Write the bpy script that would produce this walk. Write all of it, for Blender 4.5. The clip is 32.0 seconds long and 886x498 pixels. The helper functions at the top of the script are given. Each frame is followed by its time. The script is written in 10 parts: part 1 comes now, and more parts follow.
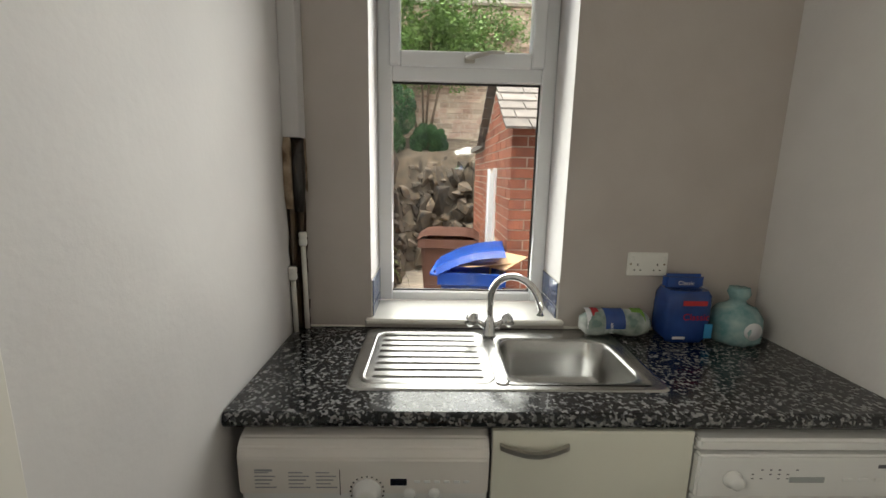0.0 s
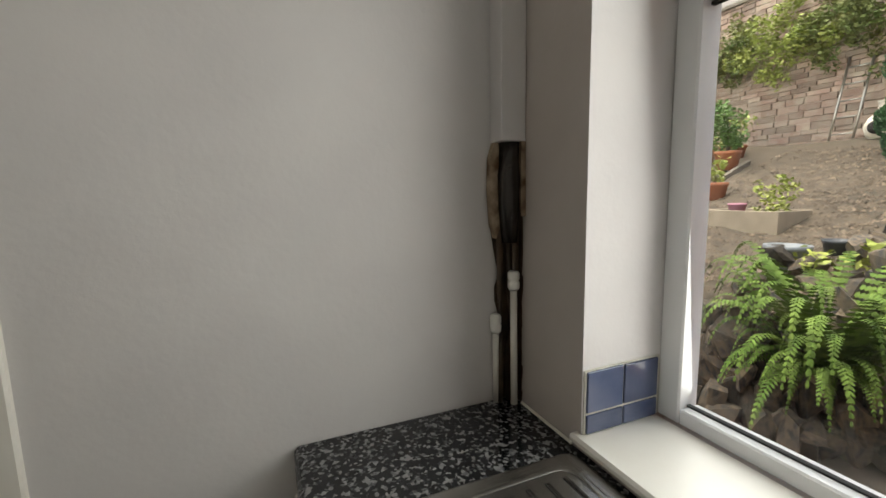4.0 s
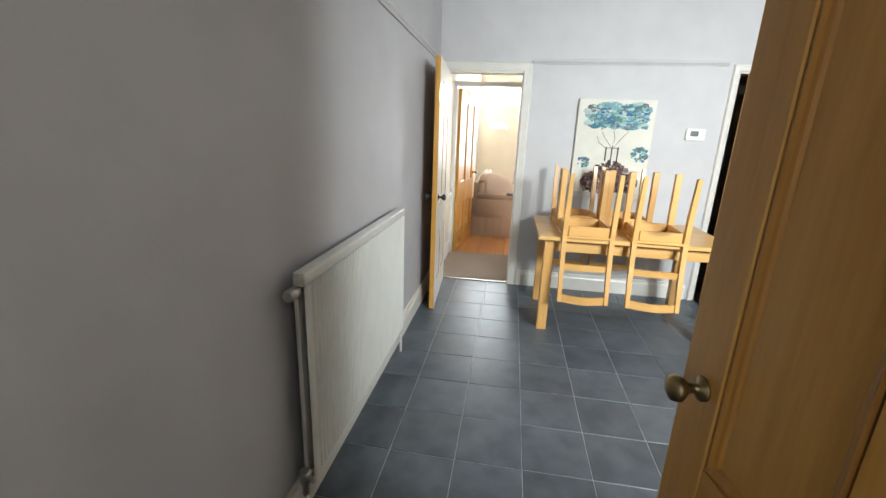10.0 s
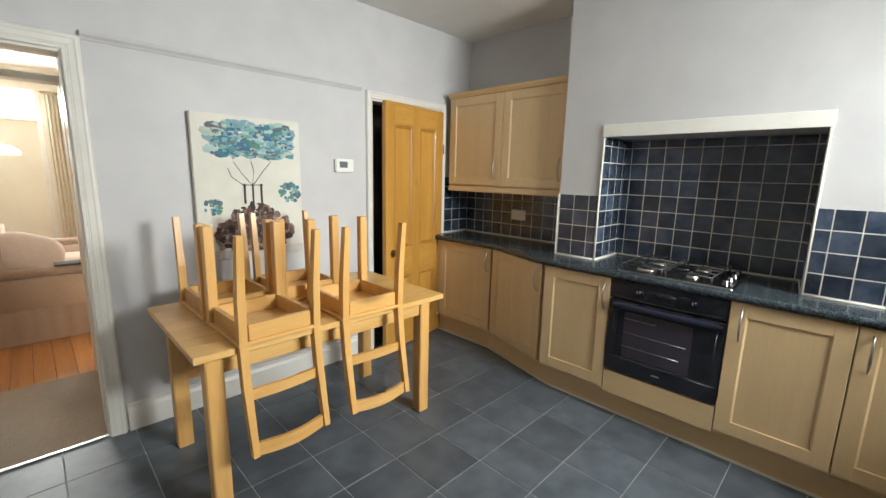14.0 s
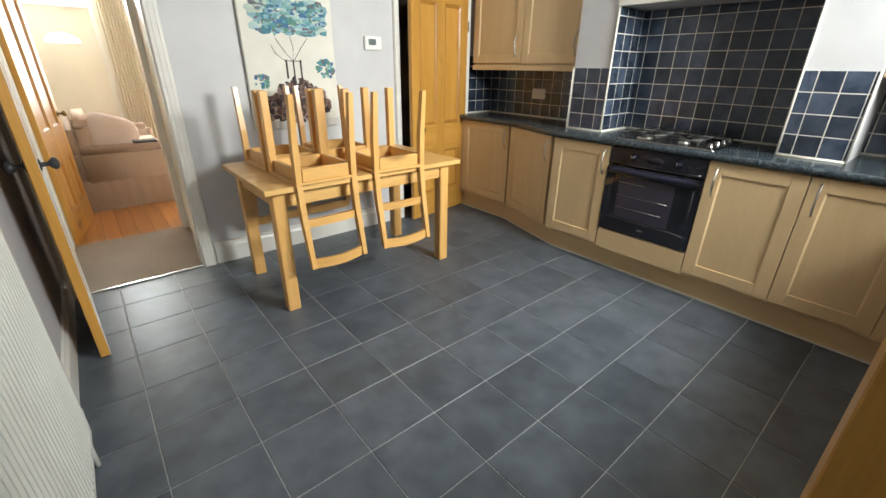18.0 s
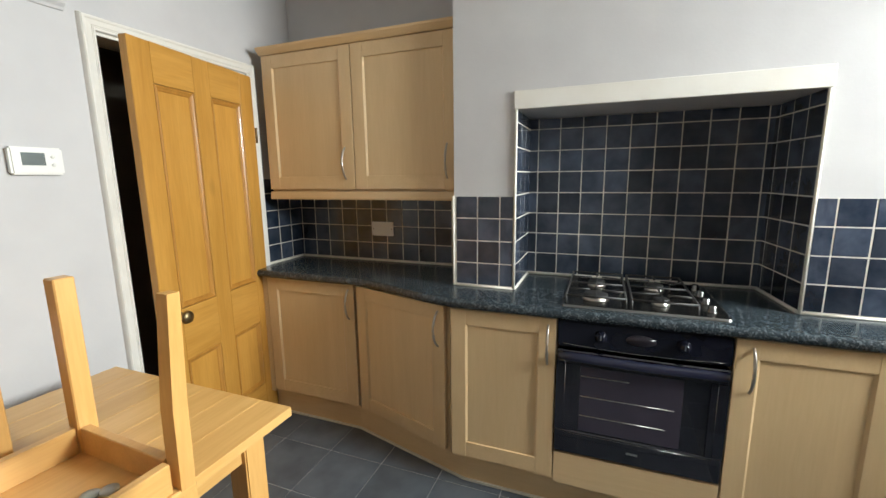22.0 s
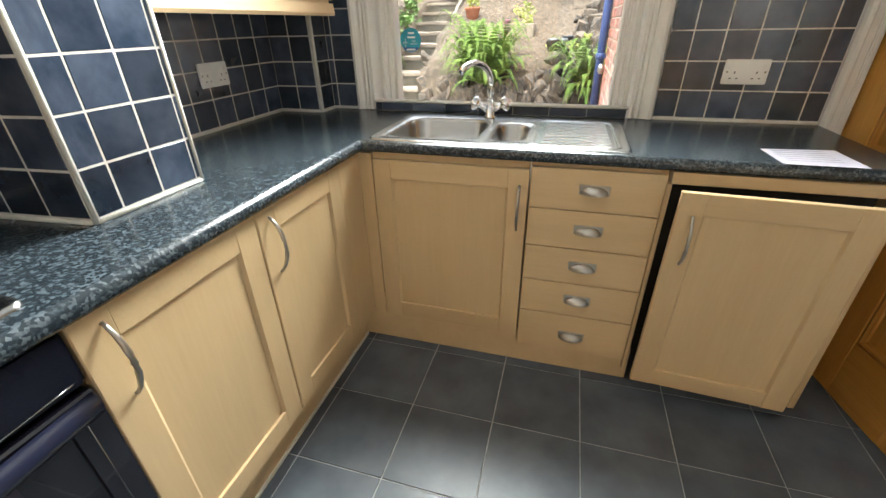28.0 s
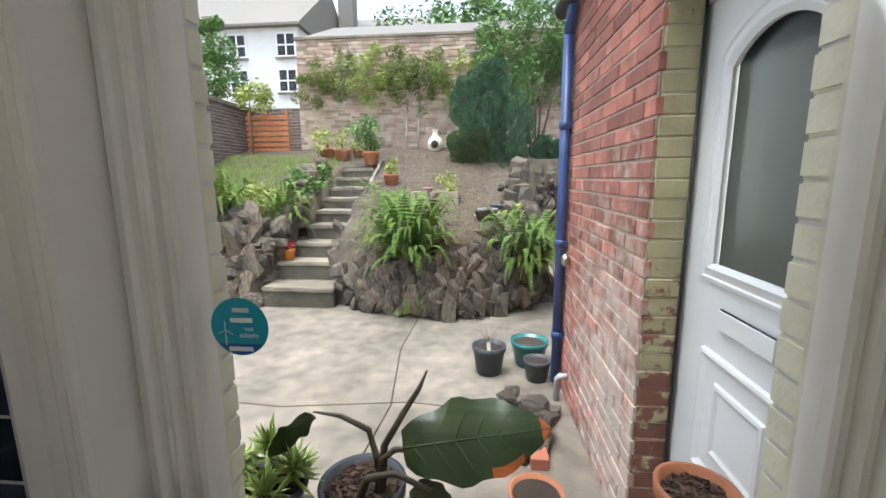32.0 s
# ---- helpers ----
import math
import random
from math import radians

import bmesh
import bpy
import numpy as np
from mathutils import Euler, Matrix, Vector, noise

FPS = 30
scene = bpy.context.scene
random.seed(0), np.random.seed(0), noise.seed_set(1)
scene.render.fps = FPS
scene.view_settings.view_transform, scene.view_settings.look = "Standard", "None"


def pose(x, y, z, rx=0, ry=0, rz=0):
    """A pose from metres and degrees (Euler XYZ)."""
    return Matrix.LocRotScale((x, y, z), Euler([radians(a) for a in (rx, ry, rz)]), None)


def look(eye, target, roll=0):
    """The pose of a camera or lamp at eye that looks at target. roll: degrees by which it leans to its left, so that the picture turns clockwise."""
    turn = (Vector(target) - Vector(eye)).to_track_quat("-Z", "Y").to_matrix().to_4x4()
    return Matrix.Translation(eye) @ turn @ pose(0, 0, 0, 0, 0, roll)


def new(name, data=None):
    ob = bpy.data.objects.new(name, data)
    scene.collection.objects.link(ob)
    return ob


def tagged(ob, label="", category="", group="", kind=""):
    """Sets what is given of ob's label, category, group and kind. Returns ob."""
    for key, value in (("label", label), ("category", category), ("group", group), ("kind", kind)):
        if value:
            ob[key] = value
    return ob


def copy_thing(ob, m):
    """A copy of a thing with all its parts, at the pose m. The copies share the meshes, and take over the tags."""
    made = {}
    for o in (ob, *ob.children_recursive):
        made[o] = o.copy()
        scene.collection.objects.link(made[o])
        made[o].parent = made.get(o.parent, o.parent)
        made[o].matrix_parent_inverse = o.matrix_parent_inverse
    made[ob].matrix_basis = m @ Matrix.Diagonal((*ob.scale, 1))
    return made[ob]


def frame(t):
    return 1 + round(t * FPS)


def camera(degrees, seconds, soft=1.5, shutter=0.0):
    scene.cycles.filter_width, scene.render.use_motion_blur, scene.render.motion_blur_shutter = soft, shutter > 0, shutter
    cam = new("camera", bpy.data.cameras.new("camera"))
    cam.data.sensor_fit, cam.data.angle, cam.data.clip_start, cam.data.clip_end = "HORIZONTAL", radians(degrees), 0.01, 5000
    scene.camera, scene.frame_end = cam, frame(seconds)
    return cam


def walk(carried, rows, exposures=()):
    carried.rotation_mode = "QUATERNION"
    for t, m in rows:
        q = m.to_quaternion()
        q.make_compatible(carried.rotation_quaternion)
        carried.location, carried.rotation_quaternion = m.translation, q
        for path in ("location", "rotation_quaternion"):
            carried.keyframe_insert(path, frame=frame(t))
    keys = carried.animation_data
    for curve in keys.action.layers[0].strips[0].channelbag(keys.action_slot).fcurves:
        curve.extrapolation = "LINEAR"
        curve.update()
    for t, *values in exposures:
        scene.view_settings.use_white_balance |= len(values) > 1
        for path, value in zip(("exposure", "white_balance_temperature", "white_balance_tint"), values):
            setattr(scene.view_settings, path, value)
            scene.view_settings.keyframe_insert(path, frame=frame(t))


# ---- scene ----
cam = camera(93.9, 32.0)
PATH = [
    (0.0, pose(1.159, -0.743, 1.476, 79.50, -1.15, -181.28)),
    (0.5, pose(1.086, -0.963, 1.472, 81.09, -0.26, -180.60)),
    (1.0, pose(0.983, -1.197, 1.488, 82.27, 0.86, -176.49)),
    (1.5, pose(0.898, -1.438, 1.494, 83.81, 1.24, -170.94)),
    (2.0, pose(0.806, -1.623, 1.500, 84.82, 1.12, -162.80)),
    (2.5, pose(0.725, -1.761, 1.521, 84.68, 0.84, -153.74)),
    (3.0, pose(0.694, -1.807, 1.511, 84.50, 0.80, -142.52)),
    (3.5, pose(0.705, -1.756, 1.482, 84.06, 1.01, -128.61)),
    (4.0, pose(0.733, -1.623, 1.457, 82.46, 1.12, -112.61)),
    (4.5, pose(0.730, -1.440, 1.444, 78.98, 0.95, -95.11)),
    (6.5, pose(0.508, -1.143, 1.345, 67.33, 0.27, -40.45)),
    (7.0, pose(0.495, -1.061, 1.365, 68.07, 0.56, -30.87)),
    (7.5, pose(0.548, -0.960, 1.389, 70.28, 0.37, -21.48)),
    (8.0, pose(0.652, -0.840, 1.422, 73.02, -0.67, -13.06)),
    (8.5, pose(0.697, -0.654, 1.409, 74.45, -1.26, -6.48)),
    (9.0, pose(0.715, -0.426, 1.435, 74.62, -1.69, -0.48)),
    (9.5, pose(0.716, -0.170, 1.420, 74.65, -1.91, 4.46)),
    (10.0, pose(0.701, 0.061, 1.425, 74.37, -2.06, 9.39)),
    (10.5, pose(0.622, 0.341, 1.421, 75.09, -2.20, 11.16)),
    (11.0, pose(0.556, 0.605, 1.419, 76.06, -2.08, 7.21)),
    (11.5, pose(0.496, 0.880, 1.430, 76.66, -1.92, 0.06)),
    (12.0, pose(0.446, 1.097, 1.425, 76.62, -0.22, -12.24)),
    (12.5, pose(0.425, 1.221, 1.438, 76.35, -0.63, -26.47)),
    (13.0, pose(0.501, 1.310, 1.443, 78.68, -1.87, -37.56)),
    (13.5, pose(0.588, 1.370, 1.451, 80.17, -1.04, -45.05)),
    (15.5, pose(0.391, 1.008, 1.413, 77.13, -1.79, -39.11)),
    (16.0, pose(0.357, 0.927, 1.411, 75.02, -0.48, -35.44)),
    (16.5, pose(0.348, 0.887, 1.370, 70.20, 0.50, -34.67)),
    (17.0, pose(0.342, 0.872, 1.322, 65.02, 0.55, -36.34)),
    (17.5, pose(0.333, 0.875, 1.295, 63.07, 0.05, -38.39)),
    (18.0, pose(0.330, 0.896, 1.328, 66.22, -0.63, -39.91)),
    (18.5, pose(0.363, 0.958, 1.397, 71.98, -1.41, -42.44)),
    (19.0, pose(0.407, 1.075, 1.438, 76.21, -1.38, -46.13)),
    (19.5, pose(0.451, 1.177, 1.440, 78.41, -1.16, -50.01)),
    (20.0, pose(0.586, 1.340, 1.427, 79.88, -0.85, -54.24)),
    (20.5, pose(0.791, 1.537, 1.431, 81.08, -0.43, -58.09)),
    (21.0, pose(0.983, 1.782, 1.432, 81.63, -0.03, -61.73)),
    (21.5, pose(1.161, 1.992, 1.419, 81.31, 0.31, -65.35)),
    (22.0, pose(1.352, 2.155, 1.416, 80.21, 0.69, -68.95)),
    (22.5, pose(1.496, 2.288, 1.389, 78.41, 0.83, -72.60)),
    (23.0, pose(1.622, 2.382, 1.359, 74.70, 1.31, -79.76)),
    (23.5, pose(1.686, 2.426, 1.340, 71.88, 1.25, -87.60)),
    (24.0, pose(1.719, 2.427, 1.327, 70.00, 0.78, -94.82)),
    (24.5, pose(1.754, 2.408, 1.324, 68.83, 0.35, -100.79)),
    (26.5, pose(2.026, 2.181, 1.306, 64.78, -0.17, -125.86)),
    (27.0, pose(2.095, 2.125, 1.286, 63.94, -0.01, -139.04)),
    (27.5, pose(2.186, 2.064, 1.278, 62.18, 0.99, -153.32)),
    (28.0, pose(2.244, 2.026, 1.268, 61.45, 0.99, -164.03)),
    (28.5, pose(2.268, 1.968, 1.276, 62.58, 0.56, -169.39)),
    (29.0, pose(2.331, 1.794, 1.300, 65.74, 0.04, -171.01)),
    (29.5, pose(2.416, 1.581, 1.335, 69.73, -0.13, -172.13)),
    (30.0, pose(2.514, 1.347, 1.365, 73.03, -0.06, -173.64)),
    (30.5, pose(2.566, 1.141, 1.399, 76.12, -0.03, -174.60)),
    (31.0, pose(2.569, 0.910, 1.416, 78.31, 0.13, -175.28)),
    (31.5, pose(2.553, 0.748, 1.437, 79.60, 0.33, -175.05)),
    (32.0, pose(2.590, 0.590, 1.452, 80.30, 0.40, -174.85)),
]

KELVIN, TINT = 6600, 5
STOPS = [(0.0, 1.9), (1.0, 1.9), (2.0, 1.80), (3.0, 1.75), (4.0, 1.50), (6.5, 2.1), (7.0, 2.2), (8.0, 2.05), (9.0, 2.0), (10.0, 2.15), (11.0, 2.1), (12.0, 2.0), (13.0, 1.85), (15.5, 2.0), (17.0, 2.2), (18.0, 2.05), (19.2, 1.72), (20.0, 1.62), (21.0, 1.75), (22.0, 2.0), (23.0, 2.55),
         (24.5, 2.7), (27.0, 2.85), (28.0, 2.75), (29.0, 2.5), (30.0, 2.3), (31.0, 2.0), (32.0, 1.65)]
EXPOSURES = [(t, e, 7150 if t < 9.5 else 6250 if t < 11.5 else KELVIN if t < 29.5 else 6050, TINT) for t, e in STOPS]
walk(cam, PATH, EXPOSURES)

# ---- world, sun and large lights ----
world = bpy.data.worlds.new("overcast_sky")
scene.world = world
world.use_nodes = True
_wn = world.node_tree.nodes
_sky = _wn.new("ShaderNodeTexSky")
_sky.sky_type, _sky.sun_disc = "NISHITA", False
_sky.sun_elevation, _sky.sun_rotation = radians(78), radians(40)
_sky.air_density, _sky.dust_density, _sky.ozone_density = 1.0, 4.0, 1.0
_bg = _wn["Background"]
_bg.inputs[1].default_value = 0.15
_cloud = _wn.new("ShaderNodeHueSaturation")
_cloud.inputs["Saturation"].default_value = 0.45
world.node_tree.links.new(_sky.outputs[0], _cloud.inputs["Color"])
world.node_tree.links.new(_cloud.outputs[0], _bg.inputs[0])

SUN = new("sun", bpy.data.lights.new("sun", "SUN"))
SUN.data.energy, SUN.data.angle, SUN.data.color = 1.4, radians(40), (1.0, 0.985, 0.96)
SUN.matrix_world = look((0, 0, 0), (-0.12, -0.14, -0.95))


def area_lamp(name, eye, target, w, h, watts, color=(1, 1, 1), spread=180):
    ob = new(name, bpy.data.lights.new(name, "AREA"))
    ob.data.shape, ob.data.size, ob.data.size_y = "RECTANGLE", w, h
    ob.data.energy, ob.data.color = watts, color
    ob.data.spread = radians(spread)
    ob.matrix_world = look(eye, target)
    return ob


# daylight that comes in at the windows and at the back door's pane
area_lamp("kitchen_window_daylight", (2.54, 0.085, 1.98), (2.22, 2.085, 1.42), 0.98, 0.58, 17.5, (0.95, 0.98, 1.0), 112)
area_lamp("utility_window_daylight", (1.04, -2.388, 1.64), (1.06, -1.0, 1.50), 0.58, 1.26, 2.7, (0.95, 0.98, 1.0), 138)
area_lamp("back_door_daylight", (1.7905, -0.6745, 1.474), (0.0, -0.6745, 1.474), 0.392, 0.645, 1.6, (1.0, 0.96, 0.88), 120)
area_lamp("fanlight_daylight", (0.40, 8.49, 2.16), (0.40, 6.0, 1.0), 0.7, 0.28, 9, (0.92, 0.96, 1.0))
area_lamp("front_window_daylight", (2.2, 8.60, 1.5), (1.2, 6.0, 0.8), 1.4, 1.4, 20, (0.94, 0.97, 1.0))

# ---- materials ----
def surf(name, c1, c2=None, scale=8.0, rough=0.5, metal=0.0, bump=0.0, bscale=60.0, vary=0.0, stretch=(1, 1, 1), big=0.0,
         spec=0.5, coat=0.0, detail=4.0, rvar=0.0):
    """Principled surface: two tones by noise, slow large-scale drift, fine relief and piece-to-piece variation."""
    m = bpy.data.materials.new(name)
    m.use_nodes = True
    nt = m.node_tree
    n, lk = nt.nodes, nt.links
    b = n["Principled BSDF"]
    c2 = c2 or tuple(v * 0.85 for v in c1)
    tc = n.new("ShaderNodeTexCoord")
    mp = n.new("ShaderNodeMapping")
    mp.inputs["Scale"].default_value = stretch
    place = tc.outputs["Object"]
    if vary:
        pi, pm, pa = n.new("ShaderNodeObjectInfo"), n.new("ShaderNodeMath"), n.new("ShaderNodeVectorMath")
        pm.operation, pm.inputs[1].default_value, pa.operation = "MULTIPLY", 53.0, "ADD"
        lk.new(pi.outputs["Random"], pm.inputs[0])
        lk.new(place, pa.inputs[0])
        lk.new(pm.outputs[0], pa.inputs[1])
        place = pa.outputs[0]
    lk.new(place, mp.inputs[0])
    nz = n.new("ShaderNodeTexNoise")
    nz.inputs["Scale"].default_value, nz.inputs["Detail"].default_value = scale, detail
    lk.new(mp.outputs[0], nz.inputs["Vector"])
    rp = n.new("ShaderNodeValToRGB")
    rp.color_ramp.elements[0].position, rp.color_ramp.elements[1].position = 0.32, 0.68
    rp.color_ramp.elements[0].color, rp.color_ramp.elements[1].color = (*c1, 1), (*c2, 1)
    lk.new(nz.outputs[0], rp.inputs[0])
    col = rp.outputs[0]
    hsv = n.new("ShaderNodeHueSaturation")
    lk.new(col, hsv.inputs["Color"])
    val = None
    if big:
        bz = n.new("ShaderNodeTexNoise")
        bz.inputs["Scale"].default_value, bz.inputs["Detail"].default_value = 1.3, 3
        lk.new(tc.outputs["Object"], bz.inputs["Vector"])
        mr = n.new("ShaderNodeMapRange")
        mr.inputs[1].default_value, mr.inputs[2].default_value = 0.3, 0.7
        mr.inputs[3].default_value, mr.inputs[4].default_value = 1 - big, 1 + big
        lk.new(bz.outputs[0], mr.inputs[0])
        val = mr.outputs[0]
    if vary:
        oi = n.new("ShaderNodeObjectInfo")
        mv = n.new("ShaderNodeMapRange")
        mv.inputs[3].default_value, mv.inputs[4].default_value = 1 - vary, 1 + vary
        lk.new(oi.outputs["Random"], mv.inputs[0])
        if val:
            mu = n.new("ShaderNodeMath")
            mu.operation = "MULTIPLY"
            lk.new(val, mu.inputs[0])
            lk.new(mv.outputs[0], mu.inputs[1])
            val = mu.outputs[0]
        else:
            val = mv.outputs[0]
    if val:
        lk.new(val, hsv.inputs["Value"])
    lk.new(hsv.outputs[0], b.inputs["Base Color"])
    b.inputs["Roughness"].default_value = rough
    b.inputs["Metallic"].default_value = metal
    b.inputs["Specular IOR Level"].default_value = spec
    b.inputs["Coat Weight"].default_value = coat
    if rvar:
        rr = n.new("ShaderNodeMapRange")
        rr.inputs[3].default_value, rr.inputs[4].default_value = max(0.02, rough - rvar), min(1, rough + rvar)
        lk.new(nz.outputs[0], rr.inputs[0])
        lk.new(rr.outputs[0], b.inputs["Roughness"])
    if bump:
        fz = n.new("ShaderNodeTexNoise")
        fz.inputs["Scale"].default_value, fz.inputs["Detail"].default_value = bscale, 4
        lk.new(mp.outputs[0], fz.inputs["Vector"])
        bp = n.new("ShaderNodeBump")
        bp.inputs["Strength"].default_value, bp.inputs["Distance"].default_value = bump, 0.004
        lk.new(fz.outputs[0], bp.inputs["Height"])
        lk.new(bp.outputs[0], b.inputs["Normal"])
    return m


def speckle(name, dark, mid, light, scale=170.0, rough=0.25):
    """Laminate that imitates granite: angular flecks of three tones."""
    m = bpy.data.materials.new(name)
    m.use_nodes = True
    n, lk = m.node_tree.nodes, m.node_tree.links
    b = n["Principled BSDF"]
    tc = n.new("ShaderNodeTexCoord")
    vo = n.new("ShaderNodeTexVoronoi")
    vo.inputs["Scale"].default_value = scale
    nz = n.new("ShaderNodeTexNoise")
    nz.inputs["Scale"].default_value, nz.inputs["Detail"].default_value = 45, 5
    lk.new(tc.outputs["Object"], vo.inputs["Vector"])
    lk.new(tc.outputs["Object"], nz.inputs["Vector"])
    sx = n.new("ShaderNodeSeparateColor")
    lk.new(vo.outputs["Color"], sx.inputs[0])
    ad = n.new("ShaderNodeMath")
    ad.operation = "MULTIPLY_ADD"
    ad.inputs[1].default_value = 0.55
    lk.new(sx.outputs[0], ad.inputs[0])
    sc = n.new("ShaderNodeMath")
    sc.operation = "MULTIPLY"
    sc.inputs[1].default_value = 0.62
    lk.new(nz.outputs[0], sc.inputs[0])
    lk.new(sc.outputs[0], ad.inputs[2])
    rp = n.new("ShaderNodeValToRGB")
    e = rp.color_ramp.elements
    e[0].position, e[0].color = 0.52, (*dark, 1)
    e[1].position, e[1].color = 0.82, (*light, 1)
    k = rp.color_ramp.elements.new(0.66)
    k.color = (*mid, 1)
    lk.new(ad.outputs[0], rp.inputs[0])
    lk.new(rp.outputs[0], b.inputs["Base Color"])
    b.inputs["Roughness"].default_value = rough
    return m


def wood(name, c1, c2, rough=0.45, axis=2, scale=3.0, knots=0.0, vary=0.06, coat=0.0):
    """Wood with grain along one axis, growth bands, fine pores and, if asked, knots."""
    m = bpy.data.materials.new(name)
    m.use_nodes = True
    n, lk = m.node_tree.nodes, m.node_tree.links
    b = n["Principled BSDF"]
    tc = n.new("ShaderNodeTexCoord")
    mp = n.new("ShaderNodeMapping")
    st = [9.0, 9.0, 9.0]
    st[axis] = 0.7
    mp.inputs["Scale"].default_value = st
    oi = n.new("ShaderNodeObjectInfo")
    av = n.new("ShaderNodeVectorMath")
    av.operation = "ADD"
    ms = n.new("ShaderNodeMath")
    ms.operation = "MULTIPLY"
    ms.inputs[1].default_value = 37.0
    lk.new(oi.outputs["Random"], ms.inputs[0])
    lk.new(tc.outputs["Object"], av.inputs[0])
    lk.new(ms.outputs[0], av.inputs[1])
    lk.new(av.outputs[0], mp.inputs[0])
    nz = n.new("ShaderNodeTexNoise")
    nz.inputs["Scale"].default_value, nz.inputs["Detail"].default_value, nz.inputs["Distortion"].default_value = scale, 5, 0.6
    lk.new(mp.outputs[0], nz.inputs["Vector"])
    fi = n.new("ShaderNodeTexNoise")
    fi.inputs["Scale"].default_value, fi.inputs["Detail"].default_value = scale * 9, 3
    lk.new(mp.outputs[0], fi.inputs["Vector"])
    mx = n.new("ShaderNodeMath")
    mx.operation = "MULTIPLY_ADD"
    mx.inputs[1].default_value = 0.35
    lk.new(fi.outputs[0], mx.inputs[0])
    mz = n.new("ShaderNodeMath")
    mz.operation = "MULTIPLY"
    mz.inputs[1].default_value = 0.65
    lk.new(nz.outputs[0], mz.inputs[0])
    lk.new(mz.outputs[0], mx.inputs[2])
    rp = n.new("ShaderNodeValToRGB")
    e = rp.color_ramp.elements
    e[0].position, e[0].color = 0.34, (*c1, 1)
    e[1].position, e[1].color = 0.66, (*c2, 1)
    lk.new(mx.outputs[0], rp.inputs[0])
    out = rp.outputs[0]
    if knots:
        vo = n.new("ShaderNodeTexVoronoi")
        vo.inputs["Scale"].default_value = knots
        kp = n.new("ShaderNodeMapping")
        ks = [2.2, 2.2, 2.2]
        ks[axis] = 1.0
        kp.inputs["Scale"].default_value = ks
        lk.new(av.outputs[0], kp.inputs[0])
        lk.new(kp.outputs[0], vo.inputs["Vector"])
        kr = n.new("ShaderNodeMapRange")
        kr.inputs[1].default_value, kr.inputs[2].default_value = 0.05, 0.12
        kr.inputs[3].default_value, kr.inputs[4].default_value = 0.75, 0.0
        lk.new(vo.outputs["Distance"], kr.inputs[0])
        mc = n.new("ShaderNodeMix")
        mc.data_type = "RGBA"
        lk.new(kr.outputs[0], mc.inputs["Factor"])
        lk.new(out, mc.inputs[6])
        mc.inputs[7].default_value = (*[v * 0.32 for v in c1], 1)
        out = mc.outputs[2]
    hs = n.new("ShaderNodeHueSaturation")
    mv = n.new("ShaderNodeMapRange")
    mv.inputs[3].default_value, mv.inputs[4].default_value = 1 - vary, 1 + vary
    lk.new(oi.outputs["Random"], mv.inputs[0])
    lk.new(mv.outputs[0], hs.inputs["Value"])
    lk.new(out, hs.inputs["Color"])
    lk.new(hs.outputs[0], b.inputs["Base Color"])
    b.inputs["Roughness"].default_value = rough
    b.inputs["Coat Weight"].default_value = coat
    bp = n.new("ShaderNodeBump")
    bp.inputs["Strength"].default_value, bp.inputs["Distance"].default_value = 0.12, 0.002
    lk.new(mx.outputs[0], bp.inputs["Height"])
    lk.new(bp.outputs[0], b.inputs["Normal"])
    return m


def glass(name, tint=(1, 1, 1), gloss=0.02):
    """Window glass: clear, with a mirror sheen that grows at a slant."""
    m = bpy.data.materials.new(name)
    m.use_nodes = True
    n, lk = m.node_tree.nodes, m.node_tree.links
    n.remove(n["Principled BSDF"])
    tr, gl, lw, mx = n.new("ShaderNodeBsdfTransparent"), n.new("ShaderNodeBsdfGlossy"), n.new("ShaderNodeLayerWeight"), n.new("ShaderNodeMixShader")
    pw, ad = n.new("ShaderNodeMath"), n.new("ShaderNodeMath")
    pw.operation, pw.inputs[1].default_value = "POWER", 5.0
    ad.operation, ad.inputs[1].default_value, ad.inputs[2].default_value = "MULTIPLY_ADD", 0.6, 0.02
    tr.inputs[0].default_value = (*tint, 1)
    gl.inputs["Roughness"].default_value = gloss
    lk.new(lw.outputs["Facing"], pw.inputs[0])
    lk.new(pw.outputs[0], ad.inputs[0])
    lk.new(ad.outputs[0], mx.inputs[0])
    lk.new(tr.outputs[0], mx.inputs[1])
    lk.new(gl.outputs[0], mx.inputs[2])
    lk.new(mx.outputs[0], n["Material Output"].inputs[0])
    return m


def frosted(name, color=(0.9, 0.92, 0.9), rough=0.55):
    m = surf(name, color, color, rough=rough)
    b = m.node_tree.nodes["Principled BSDF"]
    b.inputs["Transmission Weight"].default_value = 0.97
    b.inputs["IOR"].default_value = 1.18
    return m


def glow(name, color, strength):
    m = bpy.data.materials.new(name)
    m.use_nodes = True
    b = m.node_tree.nodes["Principled BSDF"]
    b.inputs["Base Color"].default_value = (*color, 1)
    b.inputs["Emission Color"].default_value = (*color, 1)
    b.inputs["Emission Strength"].default_value = strength
    return m


